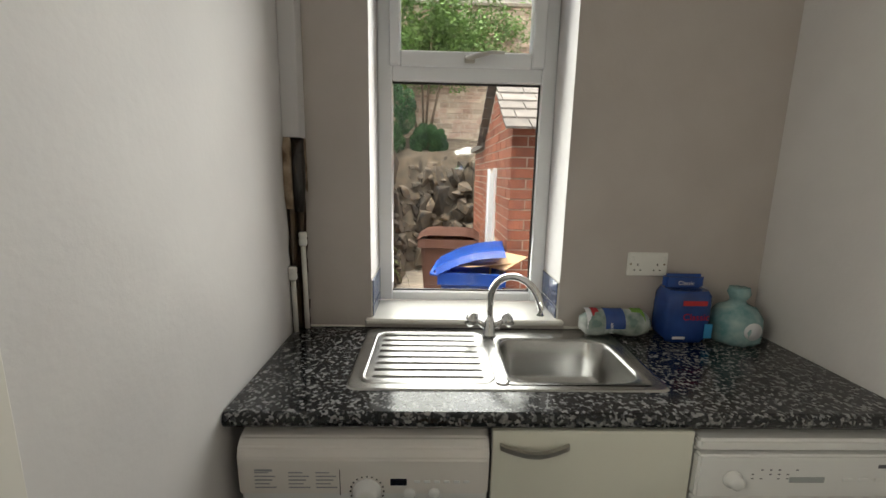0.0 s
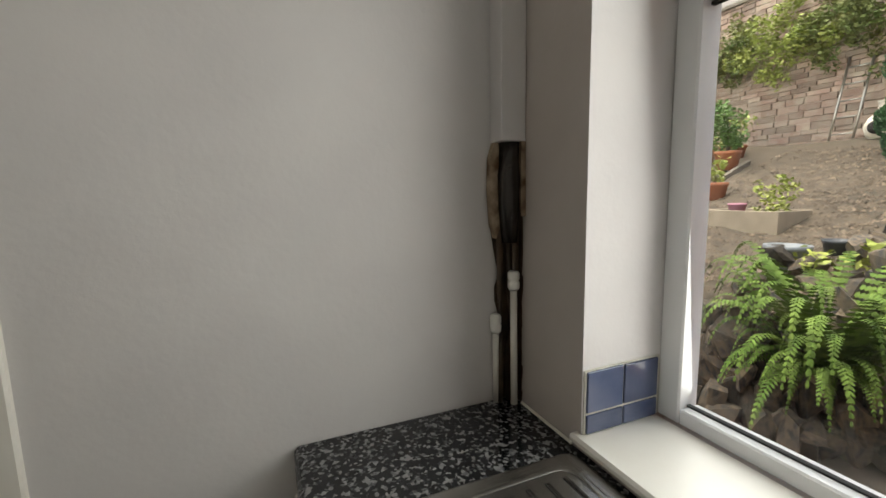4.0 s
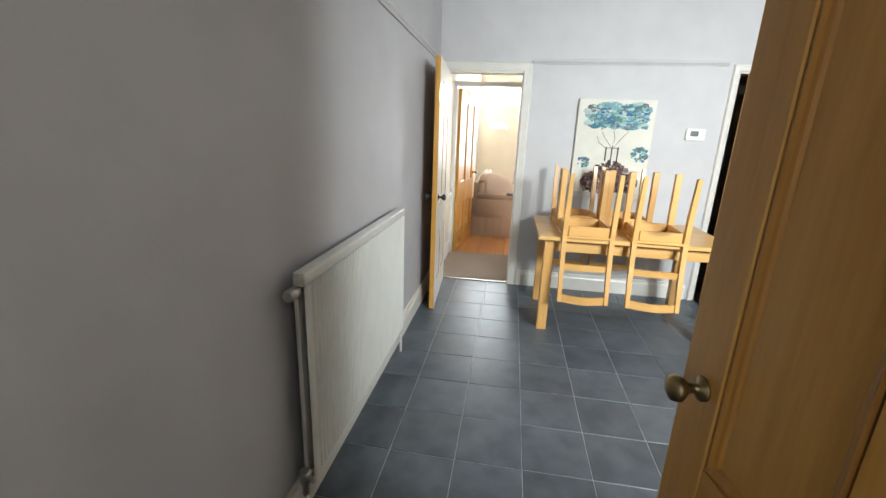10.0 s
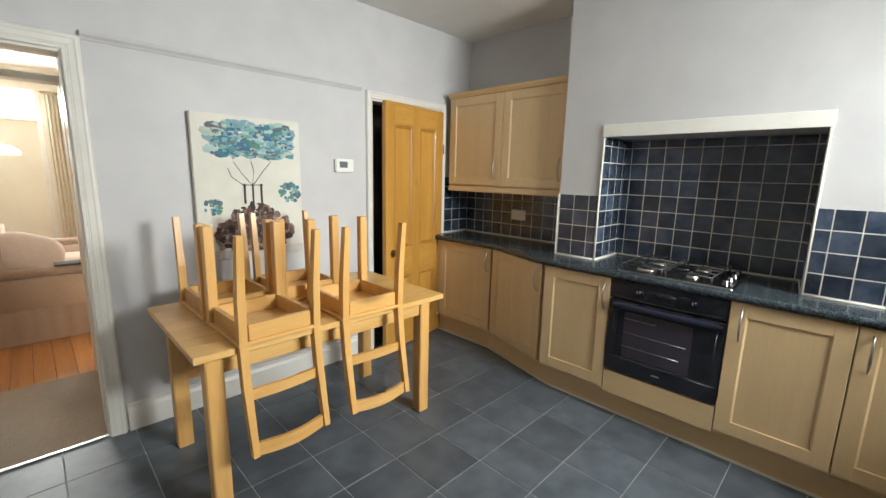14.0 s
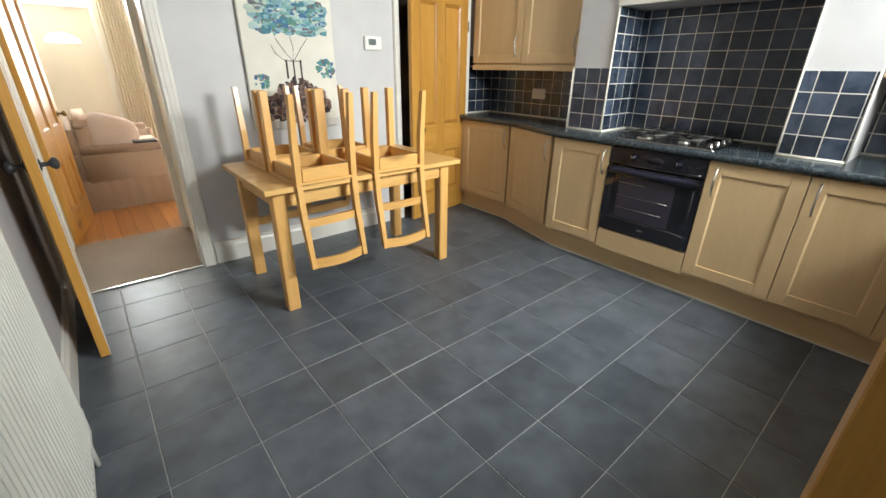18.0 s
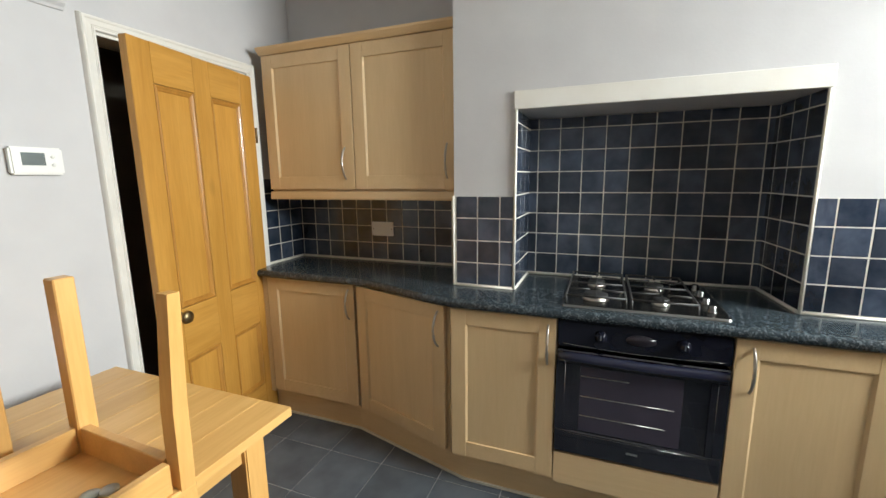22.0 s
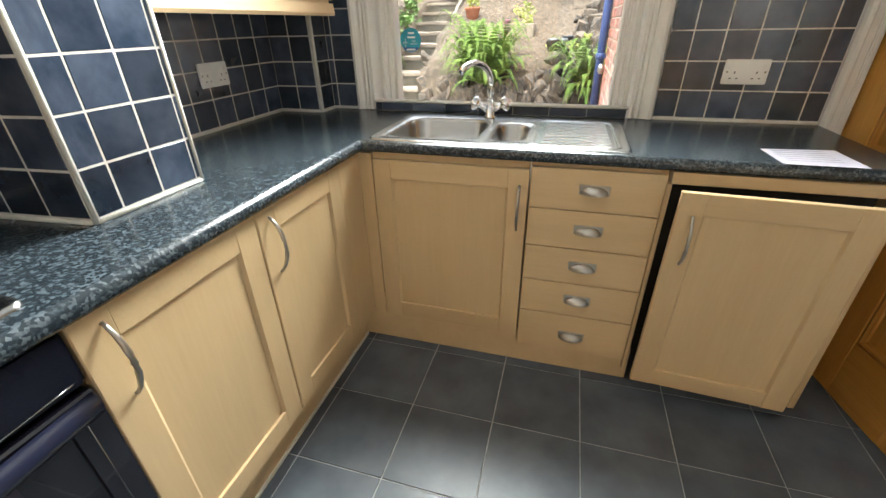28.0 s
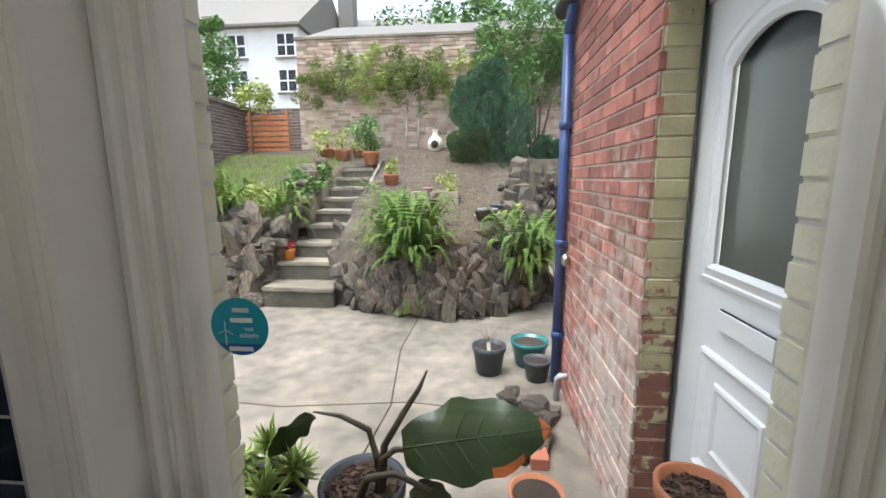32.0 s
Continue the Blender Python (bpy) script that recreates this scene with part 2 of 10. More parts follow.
M_WALL = surf("wall_paint", (0.51, 0.50, 0.505), (0.55, 0.54, 0.54), scale=5, rough=0.62, bump=0.10, bscale=90, big=0.03)
# copy of the wall paint, greyed for the grazing light on the west wall
M_WALL_SHADED = surf("shaded_wall_paint", (0.47, 0.46, 0.475), (0.50, 0.49, 0.505), scale=4, rough=0.55, bump=0.10, bscale=90, big=0.05)
M_WALL_UTIL = surf("utility_wall_paint", (0.60, 0.58, 0.58), (0.64, 0.62, 0.615), scale=5, rough=0.6, bump=0.15, bscale=60, big=0.04)
# taupe tone with the shade of the backlit window wall worked in
M_TAUPE_SHADED = surf("shaded_taupe_paint", (0.46, 0.415, 0.385), (0.50, 0.455, 0.425), scale=5, rough=0.6, bump=0.15, bscale=60, big=0.04)
M_CEIL = surf("ceiling_paint", (0.72, 0.71, 0.69), (0.75, 0.74, 0.72), scale=6, rough=0.8, bump=0.08, bscale=120)
M_GLOSS = surf("white_gloss_paint", (0.74, 0.72, 0.67), (0.70, 0.67, 0.61), scale=7, rough=0.3, bump=0.08, bscale=50, big=0.04)
M_CREAM = surf("cream_wall", (0.72, 0.66, 0.55), (0.76, 0.70, 0.60), scale=5, rough=0.6, bump=0.08)
M_UPVC = surf("white_upvc", (0.78, 0.79, 0.80), (0.76, 0.77, 0.78), scale=4, rough=0.25, big=0.02)
M_WHITE = surf("white_enamel", (0.80, 0.80, 0.79), (0.77, 0.77, 0.76), scale=5, rough=0.22, big=0.03)
M_PLASTIC = surf("white_plastic", (0.78, 0.77, 0.73), (0.75, 0.74, 0.70), scale=20, rough=0.35)
M_RAD = surf("radiator_enamel", (0.74, 0.73, 0.68), (0.70, 0.69, 0.64), scale=9, rough=0.3, big=0.04)
M_SLATE = surf("slate_floor_tile", (0.064, 0.077, 0.092), (0.113, 0.131, 0.152), scale=7, rough=0.36, bump=0.14, bscale=26, vary=0.16, rvar=0.06, spec=0.45)
M_FGROUT = surf("floor_grout", (0.50, 0.50, 0.49), (0.34, 0.34, 0.33), scale=30, rough=0.8)
M_TILE = surf("navy_glazed_tile", (0.017, 0.027, 0.046), (0.052, 0.066, 0.095), scale=11, rough=0.18, bump=0.45, bscale=11, vary=0.5, spec=0.6)
M_GROUT = surf("wall_grout", (0.68, 0.65, 0.58), (0.52, 0.50, 0.45), scale=40, rough=0.8)
M_TRIM = surf("tile_trim", (0.72, 0.70, 0.62), (0.64, 0.61, 0.53), scale=25, rough=0.35)
M_BLUETILE = surf("blue_sill_tile", (0.05, 0.07, 0.14), (0.10, 0.12, 0.20), scale=12, rough=0.15, bump=0.3, bscale=15, vary=0.2)
M_TOP = speckle("kitchen_worktop_laminate", (0.016, 0.023, 0.029), (0.034, 0.046, 0.055), (0.082, 0.101, 0.114), 185, 0.24)
M_TOPU = speckle("utility_worktop_laminate", (0.007, 0.008, 0.009), (0.020, 0.021, 0.024), (0.20, 0.20, 0.20), 135, 0.15)
M_BEECH = wood("beech_foil", (0.60, 0.43, 0.235), (0.66, 0.485, 0.275), rough=0.42, axis=2, scale=1.4, vary=0.03)
M_BEECHH = wood("beech_foil_across", (0.60, 0.43, 0.235), (0.66, 0.485, 0.275), rough=0.42, axis=0, scale=1.4, vary=0.03)
M_BEECHY = wood("beech_foil_along", (0.60, 0.43, 0.235), (0.66, 0.485, 0.275), rough=0.42, axis=1, scale=1.4, vary=0.03)
M_PINE = wood("varnished_pine", (0.44, 0.210, 0.036), (0.58, 0.300, 0.064), rough=0.35, axis=2, scale=1.6, knots=1.3, vary=0.06, coat=0.15)
M_PINEX = wood("varnished_pine_rail", (0.44, 0.210, 0.036), (0.58, 0.300, 0.064), rough=0.35, axis=0, scale=1.6, knots=1.3, vary=0.06, coat=0.15)
M_PINEMOULD = wood("pine_moulding", (0.36, 0.155, 0.025), (0.50, 0.240, 0.048), rough=0.35, axis=2, scale=1.6, knots=0.6, vary=0.06, coat=0.15)
M_PTABLE = wood("table_pine", (0.58, 0.325, 0.10), (0.70, 0.44, 0.165), rough=0.33, axis=0, scale=1.5, knots=1.6, vary=0.07, coat=0.2)
M_PLEG = wood("chair_pine", (0.58, 0.31, 0.090), (0.70, 0.41, 0.140), rough=0.35, axis=2, scale=1.5, knots=1.1, vary=0.07, coat=0.15)
M_PLEGX = wood("chair_pine_across", (0.58, 0.31, 0.090), (0.70, 0.41, 0.140), rough=0.35, axis=0, scale=1.5, knots=1.1, vary=0.07, coat=0.15)
M_FLOORW = wood("orange_floorboards", (0.42, 0.17, 0.05), (0.56, 0.26, 0.085), rough=0.28, axis=1, scale=1.2, vary=0.15, coat=0.25)
M_CARPET = surf("beige_carpet", (0.26, 0.20, 0.15), (0.36, 0.29, 0.23), scale=160, rough=0.95, bump=0.8, bscale=220, big=0.12)
M_STEEL = surf("brushed_steel", (0.48, 0.475, 0.46), (0.42, 0.415, 0.40), scale=3, rough=0.27, metal=1.0, bump=0.05, bscale=200, stretch=(1, 14, 1))
M_DSTEEL = surf("dark_brushed_steel", (0.26, 0.26, 0.255), (0.20, 0.20, 0.195), scale=3, rough=0.26, metal=1.0)
M_CHROME = surf("chrome", (0.78, 0.78, 0.78), (0.75, 0.75, 0.75), rough=0.07, metal=1.0)
M_NICKEL = surf("satin_nickel", (0.50, 0.48, 0.44), (0.44, 0.42, 0.38), rough=0.33, metal=1.0, scale=30)
M_BRASS = surf("aged_brass", (0.30, 0.23, 0.12), (0.20, 0.15, 0.08), rough=0.4, metal=1.0, scale=20)
M_BLACK = surf("black_enamel", (0.006, 0.007, 0.013), (0.010, 0.011, 0.020), rough=0.16, scale=6, spec=0.4)
M_BLKGLASS = surf("oven_glass", (0.006, 0.006, 0.010), (0.012, 0.011, 0.018), rough=0.05, scale=3, spec=0.7)
M_OVENIN = surf("oven_cavity", (0.020, 0.016, 0.024), (0.013, 0.011, 0.017), rough=0.3, scale=4)
M_IRON = surf("cast_iron", (0.016, 0.016, 0.016), (0.03, 0.03, 0.03), rough=0.5, scale=50, bump=0.2)
M_DARK = surf("dark_gap", (0.012, 0.010, 0.009), (0.02, 0.017, 0.015), rough=0.9)
M_GLASS = glass("window_glass")
M_FROST = frosted("frosted_glass", (0.048, 0.054, 0.050), 0.40)
M_CREAMB = surf("cream_painted_brick", (0.66, 0.64, 0.50), (0.57, 0.55, 0.42), scale=8, rough=0.7, bump=0.6, bscale=50, big=0.05)
M_RUBBER = surf("black_rubber", (0.012, 0.012, 0.012), (0.02, 0.02, 0.02), rough=0.6)

# ---- mesh helpers ----
def box(bm, x0, x1, y0, y1, z0, z1, bevel=0.0, seg=1):
    v = [bm.verts.new((x, y, z)) for z in (z0, z1) for y in (y0, y1) for x in (x0, x1)]
    fs = [bm.faces.new([v[i] for i in q]) for q in ((0, 2, 3, 1), (4, 5, 7, 6), (0, 1, 5, 4), (2, 6, 7, 3), (0, 4, 6, 2), (1, 3, 7, 5))]
    if bevel:
        es = list({e for f in fs for e in f.edges})
        bmesh.ops.bevel(bm, geom=es, offset=bevel, segments=seg, affect="EDGES", clamp_overlap=True)
    return v


def prism(bm, pts, z0, z1, axis="z"):
    """A closed outline pushed along an axis. pts are (a, b) in the plane's own order: z -> (x, y), y -> (x, z), x -> (y, z)."""
    def put(a, b, c):
        return {"z": (a, b, c), "y": (a, c, b), "x": (c, a, b)}[axis]
    lo = [bm.verts.new(put(a, b, z0)) for a, b in pts]
    hi = [bm.verts.new(put(a, b, z1)) for a, b in pts]
    n = len(pts)
    fs = [bm.faces.new(lo[::-1]), bm.faces.new(hi)]
    for i in range(n):
        fs.append(bm.faces.new((lo[i], lo[(i + 1) % n], hi[(i + 1) % n], hi[i])))
    bmesh.ops.recalc_face_normals(bm, faces=fs)
    return fs


def tube(bm, path, radius, n=8, cap=True):
    """A round bar along a list of points; radius may be a list."""
    rings = []
    pts = [Vector(p) for p in path]
    up = Vector((0, 0, 1))
    for i, p in enumerate(pts):
        d = (pts[min(i + 1, len(pts) - 1)] - pts[max(i - 1, 0)]).normalized()
        a = d.cross(up)
        if a.length < 1e-3:
            a = d.cross(Vector((1, 0, 0)))
        a.normalize()
        b = d.cross(a).normalized()
        r = radius[i] if isinstance(radius, (list, tuple)) else radius
        rings.append([bm.verts.new(p + r * (math.cos(2 * math.pi * k / n) * a + math.sin(2 * math.pi * k / n) * b)) for k in range(n)])
    fs = []
    for r0, r1 in zip(rings, rings[1:]):
        for k in range(n):
            fs.append(bm.faces.new((r0[k], r0[(k + 1) % n], r1[(k + 1) % n], r1[k])))
    if cap:
        fs += [bm.faces.new(rings[0][::-1]), bm.faces.new(rings[-1])]
    for f in fs:
        f.smooth = True
    return rings


def lathe(bm, profile, at=(0, 0, 0), n=24, axis="z"):
    """A turned solid: profile is (radius, height) from bottom to top."""
    rings = []
    for r, h in profile:
        ring = []
        for k in range(n):
            a = 2 * math.pi * k / n
            p = (r * math.cos(a), r * math.sin(a), h)
            p = {"z": p, "y": (p[0], p[2], p[1]), "x": (p[2], p[0], p[1])}[axis]
            ring.append(bm.verts.new((p[0] + at[0], p[1] + at[1], p[2] + at[2])))
        rings.append(ring)
    fs = []
    for r0, r1 in zip(rings, rings[1:]):
        for k in range(n):
            f = bm.faces.new((r0[k], r0[(k + 1) % n], r1[(k + 1) % n], r1[k]))
            f.smooth = True
            fs.append(f)
    for ring in (rings[0], rings[-1]):
        fs.append(bm.faces.new(ring))
    bmesh.ops.recalc_face_normals(bm, faces=fs)


def link(name, bm, material):
    me = bpy.data.meshes.new(name)
    bm.to_mesh(me)
    bm.free()
    for mm in (material if isinstance(material, (list, tuple)) else [material]):
        me.materials.append(mm)
    return new(name, me)


def thing(name, label, category, at=(0, 0, 0), group="", kind=""):
    ob = new(name)
    ob.empty_display_size = 0.1
    ob.location = at
    ob.matrix_basis = Matrix.Translation(at)
    return tagged(ob, label, category, group, kind)


def origin(ob):
    p = Vector((0, 0, 0))
    while ob:
        p += ob.matrix_basis.translation
        ob = ob.parent
    return p


def part(name, bm, material, parent, label="", kind=""):
    """Links a bmesh, given in world metres, as one mesh object under a thing or a part."""
    bmesh.ops.translate(bm, verts=bm.verts, vec=-origin(parent))
    ob = link(name, bm, material)
    ob.parent = parent
    return tagged(ob, label, kind=kind)


def bpart(name, material, parent, *dims, bevel=0.002, label="", seg=1):
    bm = bmesh.new()
    box(bm, *dims, bevel=bevel, seg=seg)
    return part(name, bm, material, parent, label)


def structure(name, bm, material, label="", category=""):
    return tagged(link(name, bm, material), label, category, kind="structure")


def wall_boxes(bm, axis, p0, p1, u0, u1, z0, z1, holes=()):
    """A wall between planes p0 and p1 of an axis, from u0 to u1 along it, with rectangular holes (ua, ub, za, zb)."""
    us = sorted({u0, u1, *[h[0] for h in holes], *[h[1] for h in holes]})
    for a, b in zip(us, us[1:]):
        mid, zs = (a + b) / 2, [(z0, z1)]
        for ua, ub, za, zb in holes:
            if ua < mid < ub:
                zs = [q for lo, hi in zs for q in ((lo, min(hi, za)), (max(lo, zb), hi)) if q[1] - q[0] > 1e-4]
        for lo, hi in zs:
            if axis == "x":
                box(bm, p0, p1, a, b, lo, hi)
            else:
                box(bm, a, b, p0, p1, lo, hi)


def piece_mesh(name, sx, sy, sz, bevel, material):
    """A shared mesh for alike pieces, centred on its middle."""
    bm = bmesh.new()
    box(bm, -sx / 2, sx / 2, -sy / 2, sy / 2, -sz / 2, sz / 2, bevel=bevel)
    me = bpy.data.meshes.new(name)
    bm.to_mesh(me)
    bm.free()
    me.materials.append(material)
    return me


def put_piece(name, me, parent, at, turn=None):
    ob = new(name, me)
    ob.parent = parent
    ob.matrix_basis = Matrix.Translation(Vector(at) - origin(parent)) @ (turn or Matrix())
    return ob

# ---- setting: walls, floors, ceilings ----
bm = bmesh.new()
wall_boxes(bm, "y", -0.03, 0.11, -0.20, 1.95, -0.15, 2.75, [(0.45, 1.27, -0.15, 2.05)])
wall_boxes(bm, "y", -0.25, 0.11, 1.95, 3.80, -0.15, 2.75, [(1.985, 3.158, 0.60, 2.30)])
W_SOUTH = structure("wall_south", bm, M_WALL, "off-white painted plaster wall with the kitchen window", "wall")
bm = bmesh.new()
wall_boxes(bm, "x", -0.20, 0.0, 0.11, 4.03, -0.15, 2.75)
W_WEST = structure("wall_west", bm, M_WALL_SHADED, "plain painted plaster wall behind the radiator, greyed for shade", "wall")
bm = bmesh.new()
wall_boxes(bm, "y", 4.03, 4.18, -0.20, 3.80, -0.15, 2.75, [(0.04, 0.76, -0.15, 1.98), (2.46, 3.22, -0.15, 2.0)])
W_NORTH = structure("wall_north", bm, M_WALL, "off-white painted plaster wall with two door openings", "wall")
bm = bmesh.new()
wall_boxes(bm, "x", 3.58, 3.80, 0.11, 4.03, -0.15, 2.75)
W_EAST = structure("wall_east", bm, M_WALL, "off-white painted plaster wall behind the kitchen units", "wall")
bm = bmesh.new()
wall_boxes(bm, "x", 3.17, 3.578, 1.185, 2.80, 0.0, 2.63, [(1.465, 2.52, 0.0, 1.70)])
box(bm, 3.521, 3.5775, 1.466, 2.519, 0.0, 1.699)
BREAST = structure("chimney_breast", bm, M_WALL, "white painted chimney breast with a tiled cooker recess", "chimney breast")
bm = bmesh.new()
box(bm, 3.36, 3.578, 0.112, 0.229, 0.0, 2.63)
BOXING = structure("pipe_boxing", bm, M_WALL, "boxed-in pipes in the corner beside the window", "boxing")
bm = bmesh.new()
box(bm, -0.20, 3.80, -0.25, 4.18, 2.63, 2.76)
structure("ceiling", bm, M_CEIL, "plain white painted kitchen ceiling", "ceiling")
bm = bmesh.new()
box(bm, 0.0, 3.58, -0.03, 4.03, -0.12, -0.003)
FLOOR = structure("floor", bm, M_FGROUT, "dark slate-effect tiled kitchen floor with thin grey joints", "floor")

# utility room
bm = bmesh.new()
wall_boxes(bm, "x", 1.65, 1.95, -2.50, -0.03, -0.15, 2.62, [(-1.10, -0.21, -0.15, 2.10)])
W_UEAST = structure("wall_utility_east", bm, M_WALL_UTIL, "off-white plaster wall with the back door in it", "wall")
bm = bmesh.new()
wall_boxes(bm, "x", -0.25, -0.05, -2.50, -0.03, -0.15, 2.62)
structure("wall_utility_west", bm, M_WALL_UTIL, "off-white painted plaster wall of the utility room", "wall")
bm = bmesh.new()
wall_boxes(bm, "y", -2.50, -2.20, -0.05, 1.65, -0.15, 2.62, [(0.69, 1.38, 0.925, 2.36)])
W_UEND = structure("wall_utility_end", bm, M_TAUPE_SHADED, "plaster wall with the utility window in it, taupe darkened for shade", "wall")
bm = bmesh.new()
box(bm, -0.25, 1.95, -2.50, -0.03, 2.50, 2.62)
structure("ceiling_utility", bm, M_CEIL, "plain white painted utility ceiling", "ceiling")
bm = bmesh.new()
box(bm, -0.05, 1.75, -2.20, -0.03, -0.12, -0.003)
FLOOR_U = structure("floor_utility", bm, M_FGROUT, "dark slate-effect tiled utility floor", "floor")
bm = bmesh.new()
box(bm, 0.475, 1.245, 0.095, 0.118, -0.003, 0.006, bevel=0.002)
structure("threshold_strip", bm, M_STEEL, "worn metal threshold strip in the kitchen doorway", "threshold")

# passage and front room seen through the far doorway
bm = bmesh.new()
wall_boxes(bm, "x", -0.20, 0.0, 4.18, 8.50, -0.15, 2.70)
wall_boxes(bm, "x", 0.82, 0.95, 4.18, 5.03, -0.15, 2.70)
wall_boxes(bm, "y", 5.03, 5.16, 0.80, 3.50, -0.15, 2.70)
wall_boxes(bm, "x", 3.40, 3.55, 5.16, 8.50, -0.15, 2.70)
structure("wall_front_room", bm, M_CREAM, "cream painted walls of the passage and front room", "wall")
bm = bmesh.new()
wall_boxes(bm, "y", 8.50, 8.72, -0.20, 3.55, -0.15, 2.70, [(-0.02, 0.80, -0.15, 2.32), (1.5, 2.9, 0.8, 2.2)])
structure("wall_street", bm, M_CREAM, "cream painted street wall of the front room", "wall")
bm = bmesh.new()
box(bm, -0.20, 3.55, 4.18, 8.72, 2.58, 2.70)
structure("ceiling_front_room", bm, M_CEIL, "white ceiling of the passage and front room", "ceiling")
bm = bmesh.new()
box(bm, 0.0, 0.82, 4.035, 5.03, -0.12, 0.004)
structure("carpet", bm, M_CARPET, "worn beige carpet in the passage", "carpet")
bm = bmesh.new()
box(bm, 0.0, 3.40, 5.03, 8.50, -0.12, -0.012)
FLOOR_W = structure("floor_front_room", bm, M_DARK, "orange varnished floorboards", "floor")
bm = bmesh.new()
box(bm, 0.03, 0.80, 4.02, 4.045, -0.003, 0.010, bevel=0.003)
structure("carpet_bar", bm, M_STEEL, "metal carpet bar at the passage doorway", "threshold")
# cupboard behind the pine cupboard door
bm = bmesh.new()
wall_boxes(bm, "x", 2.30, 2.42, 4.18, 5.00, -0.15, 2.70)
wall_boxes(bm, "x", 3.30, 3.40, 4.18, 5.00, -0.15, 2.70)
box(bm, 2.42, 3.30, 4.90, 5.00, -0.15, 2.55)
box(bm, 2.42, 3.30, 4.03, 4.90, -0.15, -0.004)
# one brown-grey tone, darker than the kitchen walls
structure("cupboard_space", bm, surf("cupboard_plaster", (0.30, 0.27, 0.22), (0.22, 0.20, 0.17), scale=5, rough=0.9), "dark-toned cupboard space", "cupboard")


def run_moulding(name, pts_list, profile, material, label, category):
    """Straight mouldings: profile (depth out of the wall, height) swept along axis-aligned runs (x0, y0, x1, y1, nx, ny)."""
    bm = bmesh.new()
    for x0, y0, x1, y1, nx, ny in pts_list:
        a = [bm.verts.new((x0 + nx * d, y0 + ny * d, z)) for d, z in profile]
        b = [bm.verts.new((x1 + nx * d, y1 + ny * d, z)) for d, z in profile]
        n = len(profile)
        fs = [bm.faces.new((a[i], a[(i + 1) % n], b[(i + 1) % n], b[i])) for i in range(n)]
        fs += [bm.faces.new(a[::-1]), bm.faces.new(b)]
        bmesh.ops.recalc_face_normals(bm, faces=fs)
    return structure(name, bm, material, label, category)


SKIRT = [(0.0, 0.0), (0.020, 0.0), (0.020, 0.115), (0.016, 0.125), (0.010, 0.135), (0.010, 0.150), (0.0, 0.155)]
run_moulding("baseboard", [(0, 0.13, 0, 4.03, 1, 0), (0.83, 4.03, 2.39, 4.03, 0, -1)], SKIRT, M_GLOSS,
             "white gloss moulded skirting board", "skirting board")
run_moulding("baseboard_utility", [(1.325, -0.03, 1.65, -0.03, 0, -1), (1.65, -0.052, 1.65, -0.14, -1, 0), (-0.05, -0.03, 0.395, -0.03, 0, -1), (1.65, -1.19, 1.65, -1.62, -1, 0)], SKIRT, M_GLOSS,
             "white gloss moulded skirting board in the utility room", "skirting board")
RAIL = [(0.0, 2.030), (0.010, 2.030), (0.014, 2.040), (0.026, 2.052), (0.022, 2.068), (0.010, 2.072), (0.0, 2.072)]
run_moulding("picture_rail", [(0, 0.13, 0, 4.03, 1, 0), (0.82, 4.03, 2.38, 4.03, 0, -1)], RAIL, M_WALL,
             "thin painted picture rail", "picture rail")


def architrave(name, axis, plane, out, u0, u1, top, w, material, label, sill=0.0):
    """Stepped casing round an opening: axis 'y' faces along y. u0, u1: the clear opening; w: width of the casing."""
    prof = [(0.0, 0.012), (0.05, 0.018), (0.16, 0.019), (0.20, 0.0165), (0.25, 0.019), (0.30, 0.0165), (0.36, 0.0195), (0.66, 0.022), (0.74, 0.0255), (0.86, 0.0255), (0.94, 0.020), (1.0, 0.008)]
    bm = bmesh.new()

    def strip(a, b, z0, z1, vertical, sign):
        ring = []
        n = len(prof)
        for t, d in prof:
            for end in (0, 1):
                if vertical:
                    u = a + sign * t * w
                    z = (z0 if end == 0 else z1 + t * w)
                else:
                    u = (a - t * w) if end == 0 else (b + t * w)
                    z = z0 + t * w
                p = plane + out * d
                ring.append(bm.verts.new((u, p, z) if axis == "y" else (p, u, z)))
        for i in range(n - 1):
            bm.faces.new((ring[2 * i], ring[2 * i + 1], ring[2 * i + 3], ring[2 * i + 2]))
        back = []
        for t in (0.0, 1.0):
            for end in (0, 1):
                if vertical:
                    u, z = a + sign * t * w, (z0 if end == 0 else z1 + t * w)
                else:
                    u, z = ((a - t * w) if end == 0 else (b + t * w)), z0 + t * w
                back.append(bm.verts.new((u, plane, z) if axis == "y" else (plane, u, z)))
        bm.faces.new((ring[0], back[0], back[1], ring[1]))
        bm.faces.new((ring[-2], ring[-1], back[3], back[2]))

    strip(u0, u0, sill, top, True, -1)
    strip(u1, u1, sill, top, True, 1)
    strip(u0, u1, top, top, False, 1)
    bmesh.ops.recalc_face_normals(bm, faces=bm.faces)
    return structure(name, bm, material, label, "door frame")


def lining(name, axis, p0, p1, u0, u1, top, t, material, label, sill=0.0):
    bm = bmesh.new()
    for a, b, z0, z1 in ((u0, u0 + t, sill, top), (u1 - t, u1, sill, top), (u0 + t, u1 - t, top - t, top)):
        if axis == "y":
            box(bm, a, b, p0, p1, z0, z1, bevel=0.002)
        else:
            box(bm, p0, p1, a, b, z0, z1, bevel=0.002)
    return structure(name, bm, material, label, "door frame")


